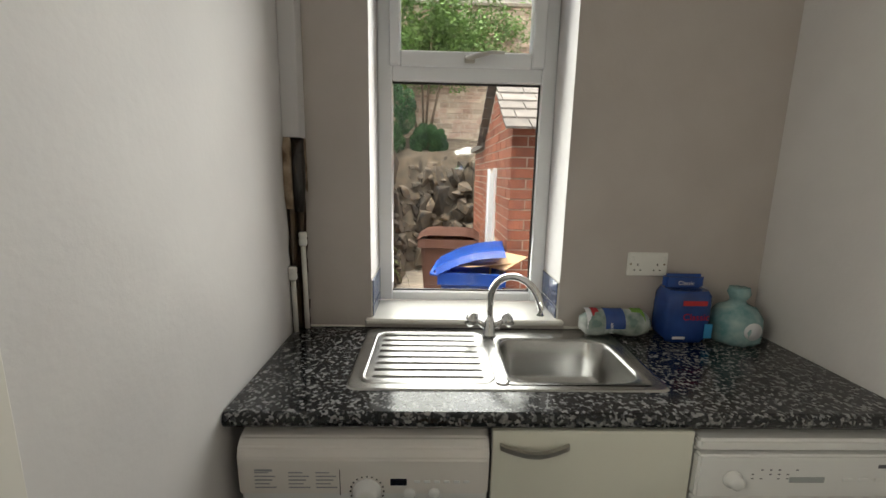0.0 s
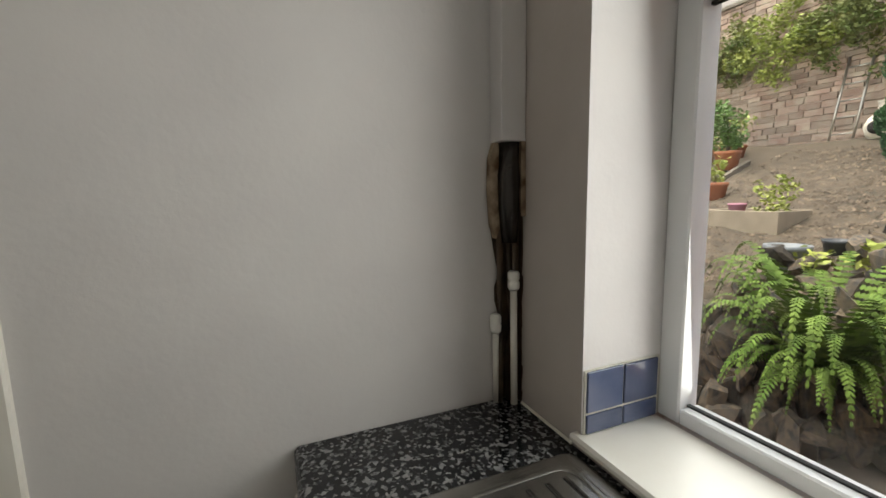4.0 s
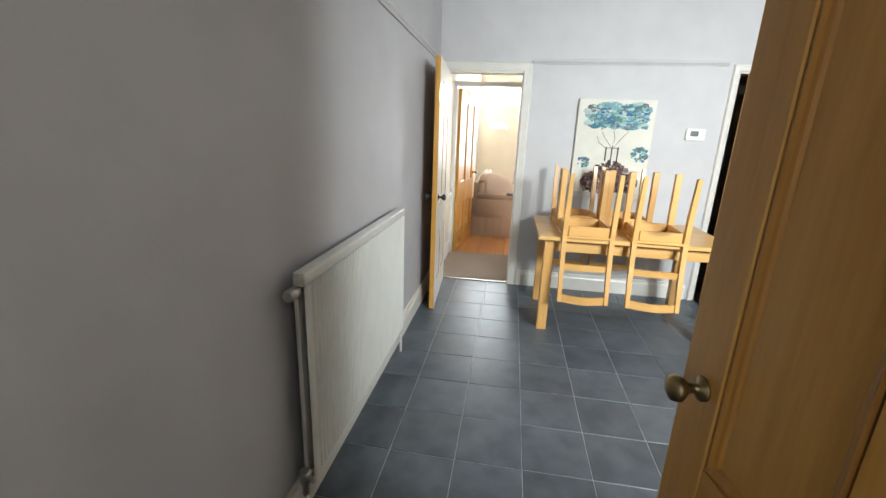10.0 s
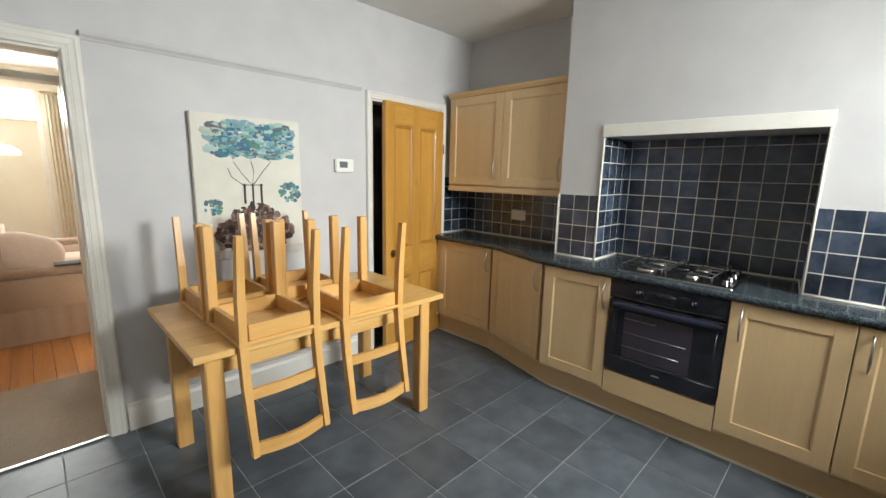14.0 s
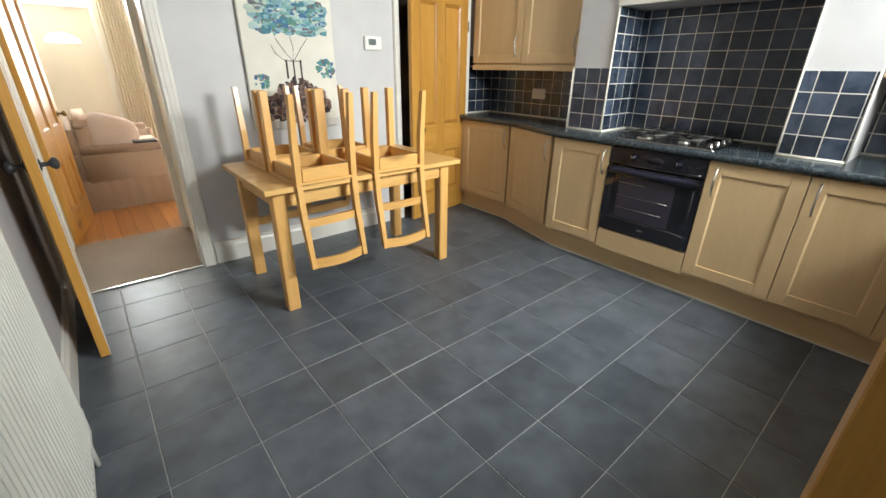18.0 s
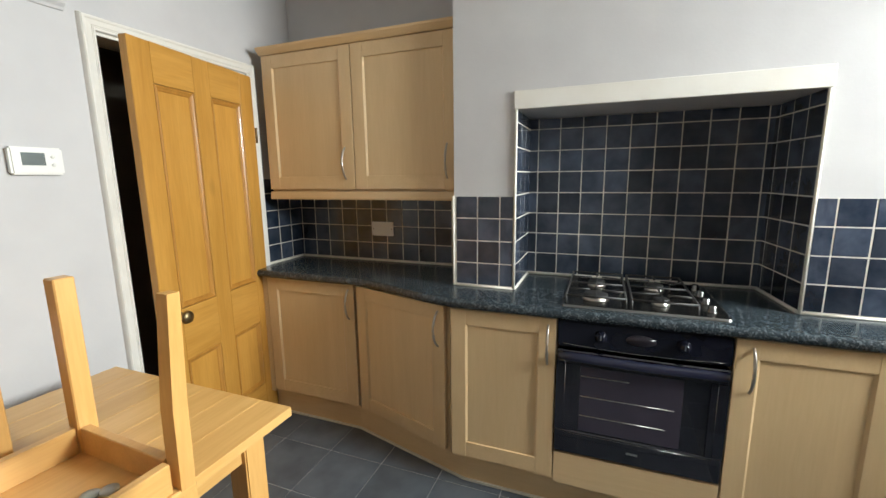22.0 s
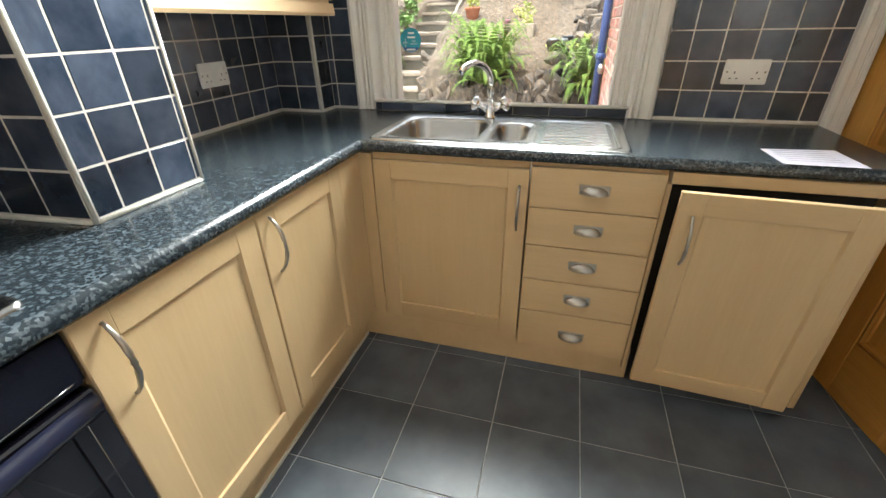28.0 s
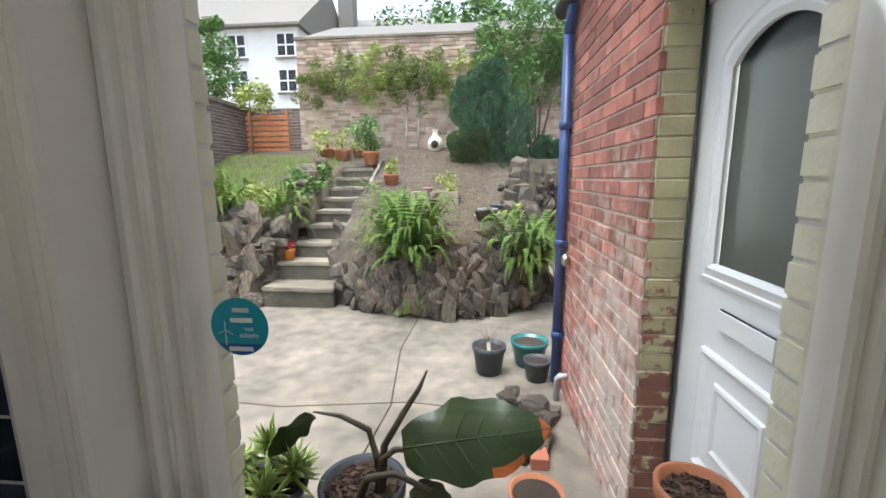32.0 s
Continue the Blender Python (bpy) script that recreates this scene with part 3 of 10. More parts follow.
# doorway between utility and kitchen
lining("door_lining_1", "y", -0.032, 0.112, 0.45, 1.27, 2.05, 0.022, M_GLOSS, "white painted timber door lining")
lining("door_stop_1", "y", -0.031, 0.070, 0.472, 1.248, 2.028, 0.020, M_GLOSS, "white painted door stop")
architrave("door_trim_1", "y", -0.03, -1, 0.488, 1.234, 2.012, 0.088, M_GLOSS, "white moulded architrave with worn gloss paint")
architrave("door_trim_kitchen", "y", 0.11, 1, 0.462, 1.258, 2.035, 0.070, M_GLOSS, "white moulded architrave on the kitchen side")
# doorway to the passage
lining("door_lining_2", "y", 4.028, 4.182, 0.04, 0.76, 1.98, 0.022, M_GLOSS, "cream painted timber door lining")
architrave("door_trim_2", "y", 4.03, -1, 0.03, 0.745, 1.97, 0.075, M_GLOSS, "cream painted architrave round the passage doorway")
lining("door_lining_3", "y", 4.96, 5.10, 0.0, 0.82, 1.99, 0.04, M_GLOSS, "cream painted inner door frame of the front room")
# cupboard
lining("door_lining_4", "y", 4.028, 4.182, 2.46, 3.22, 2.0, 0.022, M_GLOSS, "white painted cupboard door lining")
architrave("door_trim_4", "y", 4.03, -1, 2.475, 3.205, 1.99, 0.055, M_GLOSS, "white painted architrave round the cupboard door")
# dado panelling of the passage
bm = bmesh.new()
box(bm, 0.0, 0.022, 4.20, 4.95, 0.72, 0.76, bevel=0.004)
box(bm, 0.0, 0.018, 4.20, 4.95, 0.004, 0.16, bevel=0.003)
structure("passage_dado", bm, M_GLOSS, "white dado rail and skirting in the passage", "dado rail")

# ---- doors of timber and uPVC ----
def panel_leaf(parent_name, label, w, h, panels, mat_v, mat_h, at, turn, category="door", thick=0.038, back=None):
    """A framed door leaf built flat: hinge edge at x 0, face at y 0, bottom at z 0. panels: (x0, x1, z0, z1) openings."""
    ob = new(parent_name)
    tagged(ob, label, category)
    bm = bmesh.new()
    for x0, x1 in ((0, panels[0][0]), (panels[0][1], panels[1][0]), (panels[1][1], w)):
        box(bm, x0, x1, 0, thick, 0, h, bevel=0.003)
    m1 = link("stile", bm, mat_v)
    m1.parent = ob
    bm = bmesh.new()
    for p0, p1 in ((panels[0][0], panels[0][1]), (panels[1][0], panels[1][1])):
        col = sorted((p[2], p[3]) for p in panels if abs(p[0] - p0) < 1e-4)
        lo = 0
        for a, b in col + [(h, h)]:
            box(bm, p0, p1, 0.001, thick - 0.001, lo, a)
            lo = b
    r = link("rail", bm, mat_h)
    r.parent = ob
    for x0, x1, z0, z1 in panels:
        bm = bmesh.new()
        box(bm, x0, x1, 0.013, thick - 0.013, z0, z1)
        p = link("panel", bm, mat_v)
        p.parent = ob
        for out in (0, 1):
            bm = bmesh.new()
            rings = []
            for off, d in ((0.003, 0.013), (0.003, 0.003), (0.009, 0.0015), (0.015, 0.006), (0.021, 0.008), (0.026, 0.013)):
                y = d if not out else thick - d
                rings.append([bm.verts.new((x, y, z)) for x, z in ((x0 + off, z0 + off), (x1 - off, z0 + off), (x1 - off, z1 - off), (x0 + off, z1 - off))])
            for r0, r1 in zip(rings, rings[1:]):
                for i in range(4):
                    bm.faces.new((r0[i], r0[(i + 1) % 4], r1[(i + 1) % 4], r1[i]))
            bmesh.ops.recalc_face_normals(bm, faces=bm.faces)
            q = link("moulding", bm, M_PINEMOULD)
            q.parent = p
    ob.matrix_basis = Matrix.Translation(at) @ turn
    return ob


def knob(parent, x, y, z, side, material, r=0.026):
    """A turned door knob on its rose, in the door's own axes; side -1 or 1 along y."""
    bm = bmesh.new()
    prof = [(0.024, 0.0), (0.024, 0.005), (0.010, 0.008), (0.009, 0.028), (0.016, 0.034), (r, 0.046), (r * 0.9, 0.058), (r * 0.4, 0.064), (0.002, 0.065)]
    lathe(bm, [(a, b * side) for a, b in prof], (x, y, z), 16, "y")
    k = link("door_knob", bm, material)
    k.parent = parent
    return k


FOUR = [(0.127, 0.352, 0.84, 1.85), (0.452, 0.677, 0.84, 1.85), (0.127, 0.352, 0.24, 0.62), (0.452, 0.677, 0.24, 0.62)]
# the kitchen door, opened into the kitchen past a right angle
d1 = panel_leaf("door_1", "open four-panel stripped pine door with brass knob", 0.782, 2.0, FOUR, M_PINE, M_PINEX,
                (1.244, 0.096, 0.008), Matrix.Rotation(radians(100), 4, "Z"))
knob(d1, 0.722, 0.0, 0.98, -1, M_BRASS)
knob(d1, 0.722, 0.038, 0.98, 1, M_BRASS)
for hz in (0.22, 1.72):
    bm = bmesh.new()
    tube(bm, [(-0.004, -0.004, hz - 0.04), (-0.004, -0.004, hz + 0.04)], 0.006)
    box(bm, -0.003, 0.0, 0.0, 0.03, hz - 0.04, hz + 0.04)
    h = link("hinge", bm, M_GLOSS)
    h.parent = d1
# its hinge edge, rough and dark with old stain
bm = bmesh.new()
cols = []
for k in range(81):
    z = 0.003 + 1.994 * k / 80
    e = 0.004 + 0.005 * noise.noise(Vector((0, 3.1, z * 7))) + 0.003 * noise.noise(Vector((5, 0, z * 31)))
    cols.append([bm.verts.new(p) for p in ((e, -0.0007, z), (-0.0012, -0.0007, z), (-0.0012, 0.0387, z), (e, 0.0387, z))])
for c0, c1 in zip(cols, cols[1:]):
    for i in range(3):
        bm.faces.new((c0[i], c0[i + 1], c1[i + 1], c1[i]))
h = link("worn_edge", bm, surf("dark_stained_edge", (0.130, 0.048, 0.014), (0.300, 0.125, 0.034), scale=16, rough=0.7, bump=0.6, bscale=60))
h.parent = d1
tagged(h, "dark stained, chipped hinge edge")
# the passage door, folded back along the radiator wall; pine towards the wall, white towards the room
d2 = panel_leaf("door_2", "open pine passage door painted white on one face", 0.79, 1.95, [(0.10, 0.345, 0.84, 1.80), (0.445, 0.69, 0.84, 1.80), (0.10, 0.345, 0.22, 0.62), (0.445, 0.69, 0.22, 0.62)],
                M_PINE, M_PINEX, (0.062, 4.000, 0.008), Matrix.Rotation(radians(-86.5), 4, "Z"))
bm = bmesh.new()
for x0, x1 in ((0, 0.10), (0.345, 0.445), (0.69, 0.79)):
    box(bm, x0 + 0.001, x1 - 0.001, 0.0381, 0.0400, 0.001, 1.949)
for x0, x1 in ((0.10, 0.345), (0.445, 0.69)):
    for z0, z1 in ((0, 0.22), (0.62, 0.84), (1.80, 1.95)):
        box(bm, x0 - 0.001, x1 + 0.001, 0.0372, 0.0390, z0 + 0.001, z1 - 0.001)
    for z0, z1 in ((0.22, 0.62), (0.84, 1.80)):
        box(bm, x0 + 0.001, x1 - 0.001, 0.0252, 0.0350, z0 + 0.001, z1 - 0.001)
w2 = link("painted_face", bm, M_GLOSS)
w2.parent = d2
knob(d2, 0.73, 0.040, 0.93, 1, M_IRON)
knob(d2, 0.73, 0.0, 0.93, -1, M_IRON)
# cupboard door, ajar
d4 = panel_leaf("door_4", "ajar four-panel pine cupboard door with brass knob", 0.72, 1.96, [(0.10, 0.31, 0.84, 1.80), (0.41, 0.62, 0.84, 1.80), (0.10, 0.31, 0.22, 0.60), (0.41, 0.62, 0.22, 0.60)], M_PINE, M_PINEX,
                (3.195, 4.022, 0.010), Matrix.Rotation(radians(180 + 9), 4, "Z"))
knob(d4, 0.645, 0.038, 0.815, 1, M_BRASS, 0.03)
for hz in (0.25, 1.65):
    bm = bmesh.new()
    tube(bm, [(-0.003, 0.042, hz - 0.04), (-0.003, 0.042, hz + 0.04)], 0.006)
    h = link("hinge", bm, M_BRASS)
    h.parent = d4
# inner front-room door
d3 = panel_leaf("door_3", "open four-panel pine door of the front room", 0.74, 1.93, [(0.10, 0.32, 0.84, 1.78), (0.42, 0.64, 0.84, 1.78), (0.10, 0.32, 0.22, 0.60), (0.42, 0.64, 0.22, 0.60)], M_PINE, M_PINEX,
                (0.075, 5.11, 0.0), Matrix.Rotation(radians(81), 4, "Z"))
knob(d3, 0.68, 0.0, 0.93, -1, M_BRASS)
knob(d3, 0.68, 0.038, 0.93, 1, M_BRASS)


# ---- radiator on the west wall ----
def radiator():
    t = thing("radiator", "cream enamelled ribbed panel radiator on the wall", "radiator", (0.0, 1.83, 0.17))
    bm = bmesh.new()
    y0, y1, z0, z1 = 1.20, 2.46, 0.17, 0.985
    n = 40
    pts = []
    for i in range(n):
        a, w = y0 + 0.03 + (y1 - y0 - 0.06) * i / n, (y1 - y0 - 0.06) / n
        pts += [(a, 0.090), (a + w * 0.25, 0.090), (a + w * 0.4, 0.083), (a + w * 0.8, 0.083), (a + w * 0.95, 0.090)]
    pts = [(y0, 0.086)] + [(y0 + 0.012, 0.090)] + pts + [(y1 - 0.012, 0.090), (y1, 0.086)]
    lo = [bm.verts.new((x, y, z0 + 0.035)) for y, x in pts]
    hi = [bm.verts.new((x, y, z1 - 0.045)) for y, x in pts]
    for i in range(len(pts) - 1):
        bm.faces.new((lo[i], lo[i + 1], hi[i + 1], hi[i]))
    box(bm, 0.060, 0.088, y0, y1, z1 - 0.046, z1 - 0.004, bevel=0.006)
    box(bm, 0.060, 0.088, y0, y1, z0, z0 + 0.036, bevel=0.006)
    part("front_panel", bm, M_RAD, t)
    bpart("back_panel", M_RAD, t, 0.045, 0.060, y0 + 0.005, y1 - 0.005, z0 + 0.01, z1 - 0.01)
    for yy in (1.42, 2.25):
        bpart("bracket", M_RAD, t, 0.0005, 0.046, yy - 0.02, yy + 0.02, 0.35, 0.85)
    bpart("top_cap", M_RAD, t, 0.046, 0.087, y0 + 0.003, y1 - 0.003, z1 - 0.006, z1, bevel=0.002)
    bm = bmesh.new()
    lathe(bm, [(0.016, -0.03), (0.02, -0.024), (0.02, 0.02), (0.013, 0.026), (0.013, 0.045)], (0.065, y0 - 0.035, 0.93), 14, "y")
    part("bleed_cap", bm, M_NICKEL, t)
    for yy, s in ((y0 - 0.03, -1), (y1 + 0.02, 1)):
        bm = bmesh.new()
        lathe(bm, [(0.012, 0.0), (0.012, 0.05), (0.020, 0.055), (0.022, 0.095), (0.014, 0.10)], (0.065, yy, 0.16), 14)
        tube(bm, [(0.065, yy, 0.20), (0.065, yy - s * 0.035, 0.20)], 0.011)
        v = part("valve", bm, M_PLASTIC if s > 0 else M_NICKEL, t)
        bm = bmesh.new()
        tube(bm, [(0.065, yy, 0.162), (0.065, yy, 0.004)], 0.0075)
        part("pipe", bm, M_GLOSS, t)
    return t


radiator()

# ---- fitted units ----
FACE_E, FACE_S, FACE_A = 2.955, 0.69, 3.150


def bow_handle(bm, x, z0, z1, y=0.0, out=0.030):
    n = 9
    pts = []
    for i in range(n):
        t = i / (n - 1)
        pts.append((x, y - 0.004 - out * math.sin(math.pi * t) ** 0.7, z0 + (z1 - z0) * t))
    pts = [(x, y + 0.002, z0)] + pts + [(x, y + 0.002, z1)]
    tube(bm, pts, [0.005] + [0.0042 + 0.0022 * math.sin(math.pi * i / (n - 1)) for i in range(n)] + [0.005], 8)


def shaker(parent, w, h, place, handle=None, name="door", stile=0.070, mat=None, label=""):
    """A framed unit door with a flat recessed panel, in its own axes: x across, y into the unit, z up; place is a world matrix."""
    mat = mat or M_BEECH
    rel = Matrix.Translation(-origin(parent)) @ place
    g = 0.0015
    bm = bmesh.new()
    box(bm, stile - 0.004, w - stile + 0.004, 0.0085, 0.018, stile - 0.004, h - stile + 0.004)
    bmesh.ops.transform(bm, matrix=rel, verts=bm.verts)
    d = link(name, bm, mat)
    d.parent = parent
    tagged(d, label)
    for k, (x0, x1) in enumerate(((g, stile), (w - stile, w - g))):
        bm = bmesh.new()
        e = 0.007
        ox, ix, mx = (x0, x1 + e, x1) if k == 0 else (x1, x0 - e, x0)
        c = 0.0025 if k == 0 else -0.0025
        prism(bm, [(ox, c * (1 if k == 0 else -1)), (ox + c, 0.0), (mx - c * 0.6, 0.0), (mx, 0.0012), (ix, 0.0083), (ix, 0.019), (ox, 0.020)], g, h - g)
        bmesh.ops.transform(bm, matrix=rel, verts=bm.verts)
        link("stile", bm, mat).parent = d
    for z0, z1 in ((g, stile), (h - stile, h - g)):
        bm = bmesh.new()
        box(bm, stile, w - stile, 0.0005, 0.020, z0, z1, bevel=0.0015)
        bmesh.ops.transform(bm, matrix=rel, verts=bm.verts)
        link("rail", bm, M_BEECHH if mat is M_BEECH else mat).parent = d
    if handle:
        bm = bmesh.new()
        if handle[0] == "bow":
            bow_handle(bm, handle[1], handle[2], handle[3])
        else:
            cx, cz = handle[1], handle[2]
            n, rows = 12, []
            for j in range(5):
                a = j / 4 * math.pi / 2
                rows.append([bm.verts.new((cx + 0.043 * math.cos(a) ** 0.6 * math.cos(math.pi * k / n), -0.026 * math.sin(a) - 0.001, cz - 0.012 + 0.026 * math.cos(a) ** 0.6 * math.sin(math.pi * k / n))) for k in range(n + 1)] if j < 4 else
                            [bm.verts.new((cx + 0.012 * math.cos(math.pi * k / n), -0.026, cz - 0.012 + 0.008 * math.sin(math.pi * k / n))) for k in range(n + 1)])
            for r0, r1 in zip(rows, rows[1:]):
                for k in range(n):
                    f = bm.faces.new((r0[k], r0[k + 1], r1[k + 1], r1[k]))
                    f.smooth = True
            bm.faces.new(rows[-1])
            box(bm, cx - 0.048, cx + 0.048, -0.003, 0.0, cz - 0.015, cz + 0.016, bevel=0.001)
        bmesh.ops.transform(bm, matrix=rel, verts=bm.verts)
        hh = link("handle", bm, M_NICKEL)
        hh.parent = d
        tagged(hh, "curved satin metal handle")
    return d


def east_at(x, y, z):
    return Matrix.Translation((x, y, z)) @ Matrix.Rotation(radians(-90), 4, "Z")


def south_at(x, y, z):
    return Matrix.Translation((x, y, z)) @ Matrix.Rotation(radians(180), 4, "Z")


def carcass(name, label, x0, x1, y0, y1, z0=0.15, z1=0.868, category="kitchen unit"):
    t = thing(name, label, category, ((x0 + x1) / 2, (y0 + y1) / 2, z0), group="fitted kitchen units")
    bpart("body", M_BEECH, t, x0, x1, y0, y1, z0, z1, bevel=0.001)
    return t


# base units along the east wall (the doors face west)
u = carcass("base_unit", "beech-effect base unit beside the oven with a framed door", 2.976, 3.165, 2.30, 2.748)
shaker(u, 0.448, 0.690, east_at(FACE_E, 2.748, 0.175), ("bow", 0.415, 0.50, 0.66))
u = carcass("base_unit", "beech-effect base unit by the oven with a bow handle", 2.976, 3.165, 1.260, 1.706)
shaker(u, 0.449, 0.690, east_at(FACE_E, 1.708, 0.175), ("bow", 0.052, 0.50, 0.66))
u = carcass("base_unit", "beech-effect corner base unit with a framed door", 2.976, 3.55, 0.72, 1.257)
shaker(u, 0.420, 0.690, east_at(FACE_E, 1.257, 0.175), ("bow", 0.047, 0.50, 0.66))
bpart("corner_post", M_BEECH, u, FACE_E + 0.002, 2.976, 0.668, 0.835, 0.155, 0.865)
# angled unit and the shallow unit behind the table
u = thing("base_unit", "beech-effect angled end unit with its door ajar", "kitchen unit", (3.3, 3.05, 0.15), group="fitted kitchen units")
bm = bmesh.new()
prism(bm, [(2.985, 2.76), (3.165, 2.76), (3.165, 2.805), (3.55, 2.805), (3.55, 3.35), (3.172, 3.35)], 0.15, 0.868)
part("body", bm, M_BEECH, u)
ang = math.atan2(3.350 - 2.775, 3.150 - 2.945)
shaker(u, 0.595, 0.690, Matrix.Translation((3.148, 3.345, 0.175)) @ Matrix.Rotation(ang + radians(180) + radians(1.5), 4, "Z"), ("bow", 0.56, 0.50, 0.66))
u = carcass("base_unit", "beech-effect shallow base unit with a framed door", 3.171, 3.55, 3.36, 3.97)
shaker(u, 0.585, 0.690, east_at(FACE_A, 3.945, 0.175), ("bow", 0.55, 0.50, 0.66))
bpart("end_filler", M_BEECH, u, 3.152, 3.171, 3.948, 4.008, 0.155, 0.865)
# sink unit, drawers and the integrated appliance along the window wall
u = carcass("base_unit", "beech-effect sink base unit with a framed door", 2.34, 2.95, 0.13, 0.669, z1=0.70)
bpart("front_rail", M_BEECH, u, 2.34, 2.95, 0.648, 0.669, 0.7005, 0.868)
shaker(u, 0.565, 0.690, south_at(2.903, FACE_S, 0.155), ("bow", 0.535, 0.47, 0.63))
bpart("corner_post", M_BEECH, u, 2.905, 2.9565, 0.6695, FACE_S - 0.002, 0.155, 0.865)
u = carcass("drawer_unit", "beech-effect unit of five drawers with cup handles", 1.925, 2.335, 0.13, 0.669, z1=0.70)
bpart("front_rail", M_BEECH, u, 1.925, 2.335, 0.648, 0.669, 0.7005, 0.868)
for k in range(5):
    zz, dh = (0.118, 0.1675) if k == 0 else (0.145 + k * 0.1425, 0.1405)
    bm = bmesh.new()
    box(bm, 0.0015, 0.4065, 0, 0.020, 0.001, dh, bevel=0.002)
    rel = Matrix.Translation(-origin(u)) @ south_at(2.334, FACE_S, zz)
    bmesh.ops.transform(bm, matrix=rel, verts=bm.verts)
    dr = link("drawer_front", bm, M_BEECHH)
    dr.parent = u
    bm = bmesh.new()
    n, rows, cx, cz = 14, [], 0.204, 0.075
    for j in range(5):
        f = (1.0, 0.97, 0.86, 0.62, 0.25)[j]
        rows.append([bm.verts.new((cx + 0.044 * f * math.cos(math.pi * k2 / n), -0.0065 * j - 0.001, cz - 0.012 + 0.027 * f * math.sin(math.pi * k2 / n))) for k2 in range(n + 1)])
    for r0, r1 in zip(rows, rows[1:]):
        for k2 in range(n):
            fc = bm.faces.new((r0[k2], r0[k2 + 1], r1[k2 + 1], r1[k2]))
            fc.smooth = True
    bm.faces.new(rows[-1])
    box(bm, cx - 0.047, cx + 0.047, -0.003, 0.0, cz - 0.016, cz + 0.018, bevel=0.001)
    bmesh.ops.transform(bm, matrix=rel, verts=bm.verts)
    hh = link("cup_handle", bm, M_NICKEL)
    hh.parent = dr
u = thing("integrated_appliance", "built-in appliance with its beech-effect door hanging loose", "appliance", (1.62, 0.4, 0.06), group="fitted kitchen units")
bpart("body", M_RUBBER, u, 1.345, 1.915, 0.14, 0.60, 0.06, 0.862)
bpart("front", M_DARK, u, 1.385, 1.90, 0.60, 0.625, 0.10, 0.85)
shaker(u, 0.495, 0.765, Matrix.Translation((1.898, 0.735, 0.068)) @ Matrix.Rotation(radians(177), 4, "Z") @ Matrix.Rotation(radians(2.0), 4, "X"), ("bow", 0.045, 0.53, 0.69))
bpart("side_panel", M_BEECH, u, 1.318, 1.340, 0.13, 0.665, 0.004, 0.866)
bpart("top_rail", M_BEECHH, u, 1.345, 1.915, 0.626, 0.684, 0.828, 0.866)
bpart("filler_strip", M_BEECH, u, 1.9095, 1.9245, 0.626, 0.684, 0.070, 0.827)
bpart("foot", M_DARK, u, 1.36, 1.40, 0.55, 0.59, 0.003, 0.06)
# plinths
bm = bmesh.new()
prism(bm, [(3.022, 0.66), (3.022, 2.705), (3.205, 3.39), (3.205, 4.02), (3.223, 4.02), (3.223, 3.385), (3.040, 2.70), (3.040, 0.66)], 0.002, 0.152)
box(bm, 1.90, 3.04, 0.642, 0.660, 0.002, 0.150)
PL = tagged(link("plinth", bm, M_BEECHY), "beech-effect plinth board under the units", "plinth")
bm = bmesh.new()
prism(bm, [(3.014, 0.67), (3.014, 2.708), (3.197, 3.392), (3.197, 4.02), (3.204, 4.02), (3.204, 3.391), (3.021, 2.706), (3.021, 0.67)], 0.0005, 0.012)
sl = link("floor_seal", bm, M_TRIM)
sl.parent = PL

# ---- worktop with a bullnose edge ----
curve = [(2.928, 2.66), (2.932, 2.74), (2.950, 2.83), (2.985, 2.93), (3.030, 3.04), (3.070, 3.14), (3.098, 3.23), (3.110, 3.32)]
SINK1 = (2.035, 2.925, 0.205, 0.672)


def ring_top(name, label, material, x0, x1, y0, y1, hole, z0, z1, lip):
    """A stretch of worktop with a rectangular cut-out; lip: which sides carry the rounded edge ('-x' or '+y')."""
    bm = bmesh.new()
    hx0, hx1, hy0, hy1 = hole
    for a in ((x0, hx0, y0, y1), (hx1, x1, y0, y1), (hx0, hx1, y0, hy0), (hx0, hx1, hy1, y1)):
        if a[1] - a[0] > 1e-4 and a[3] - a[2] > 1e-4:
            box(bm, *a, z0, z1)
    r = 0.018
    n = 6
    if lip == "+y":
        prism(bm, [(y1 + r * 0.9 * math.sin(math.pi * k / n), z0 + (z1 - z0) * (0.5 - 0.5 * math.cos(math.pi * k / n))) for k in range(n + 1)], x0, x1, "x")
    for f in bm.faces:
        f.smooth = False
    return bm


bm = ring_top("", "", None, 1.335, 2.95, 0.113, 0.684, (2.075, 2.885, 0.245, 0.632), 0.870, 0.910, "+y")
box(bm, 2.95, 3.574, 0.113, 0.684, 0.870, 0.910)
out = [(2.946, 0.684), (2.946, 2.30)] + [(x + 0.018, y) for x, y in curve] + [(3.128, 3.90), (3.128, 4.026), (3.576, 4.026), (3.576, 2.803), (3.168, 2.803), (3.168, 2.523), (3.519, 2.523), (3.519, 1.462), (3.168, 1.462), (3.168, 1.182), (3.576, 1.182), (3.576, 0.684)]
prism(bm, out, 0.870, 0.910)
edge = [(2.946, 0.684), (2.946, 2.30)] + [(x + 0.018, y) for x, y in curve] + [(3.128, 3.60), (3.128, 4.026)]
n = 6
rings = []
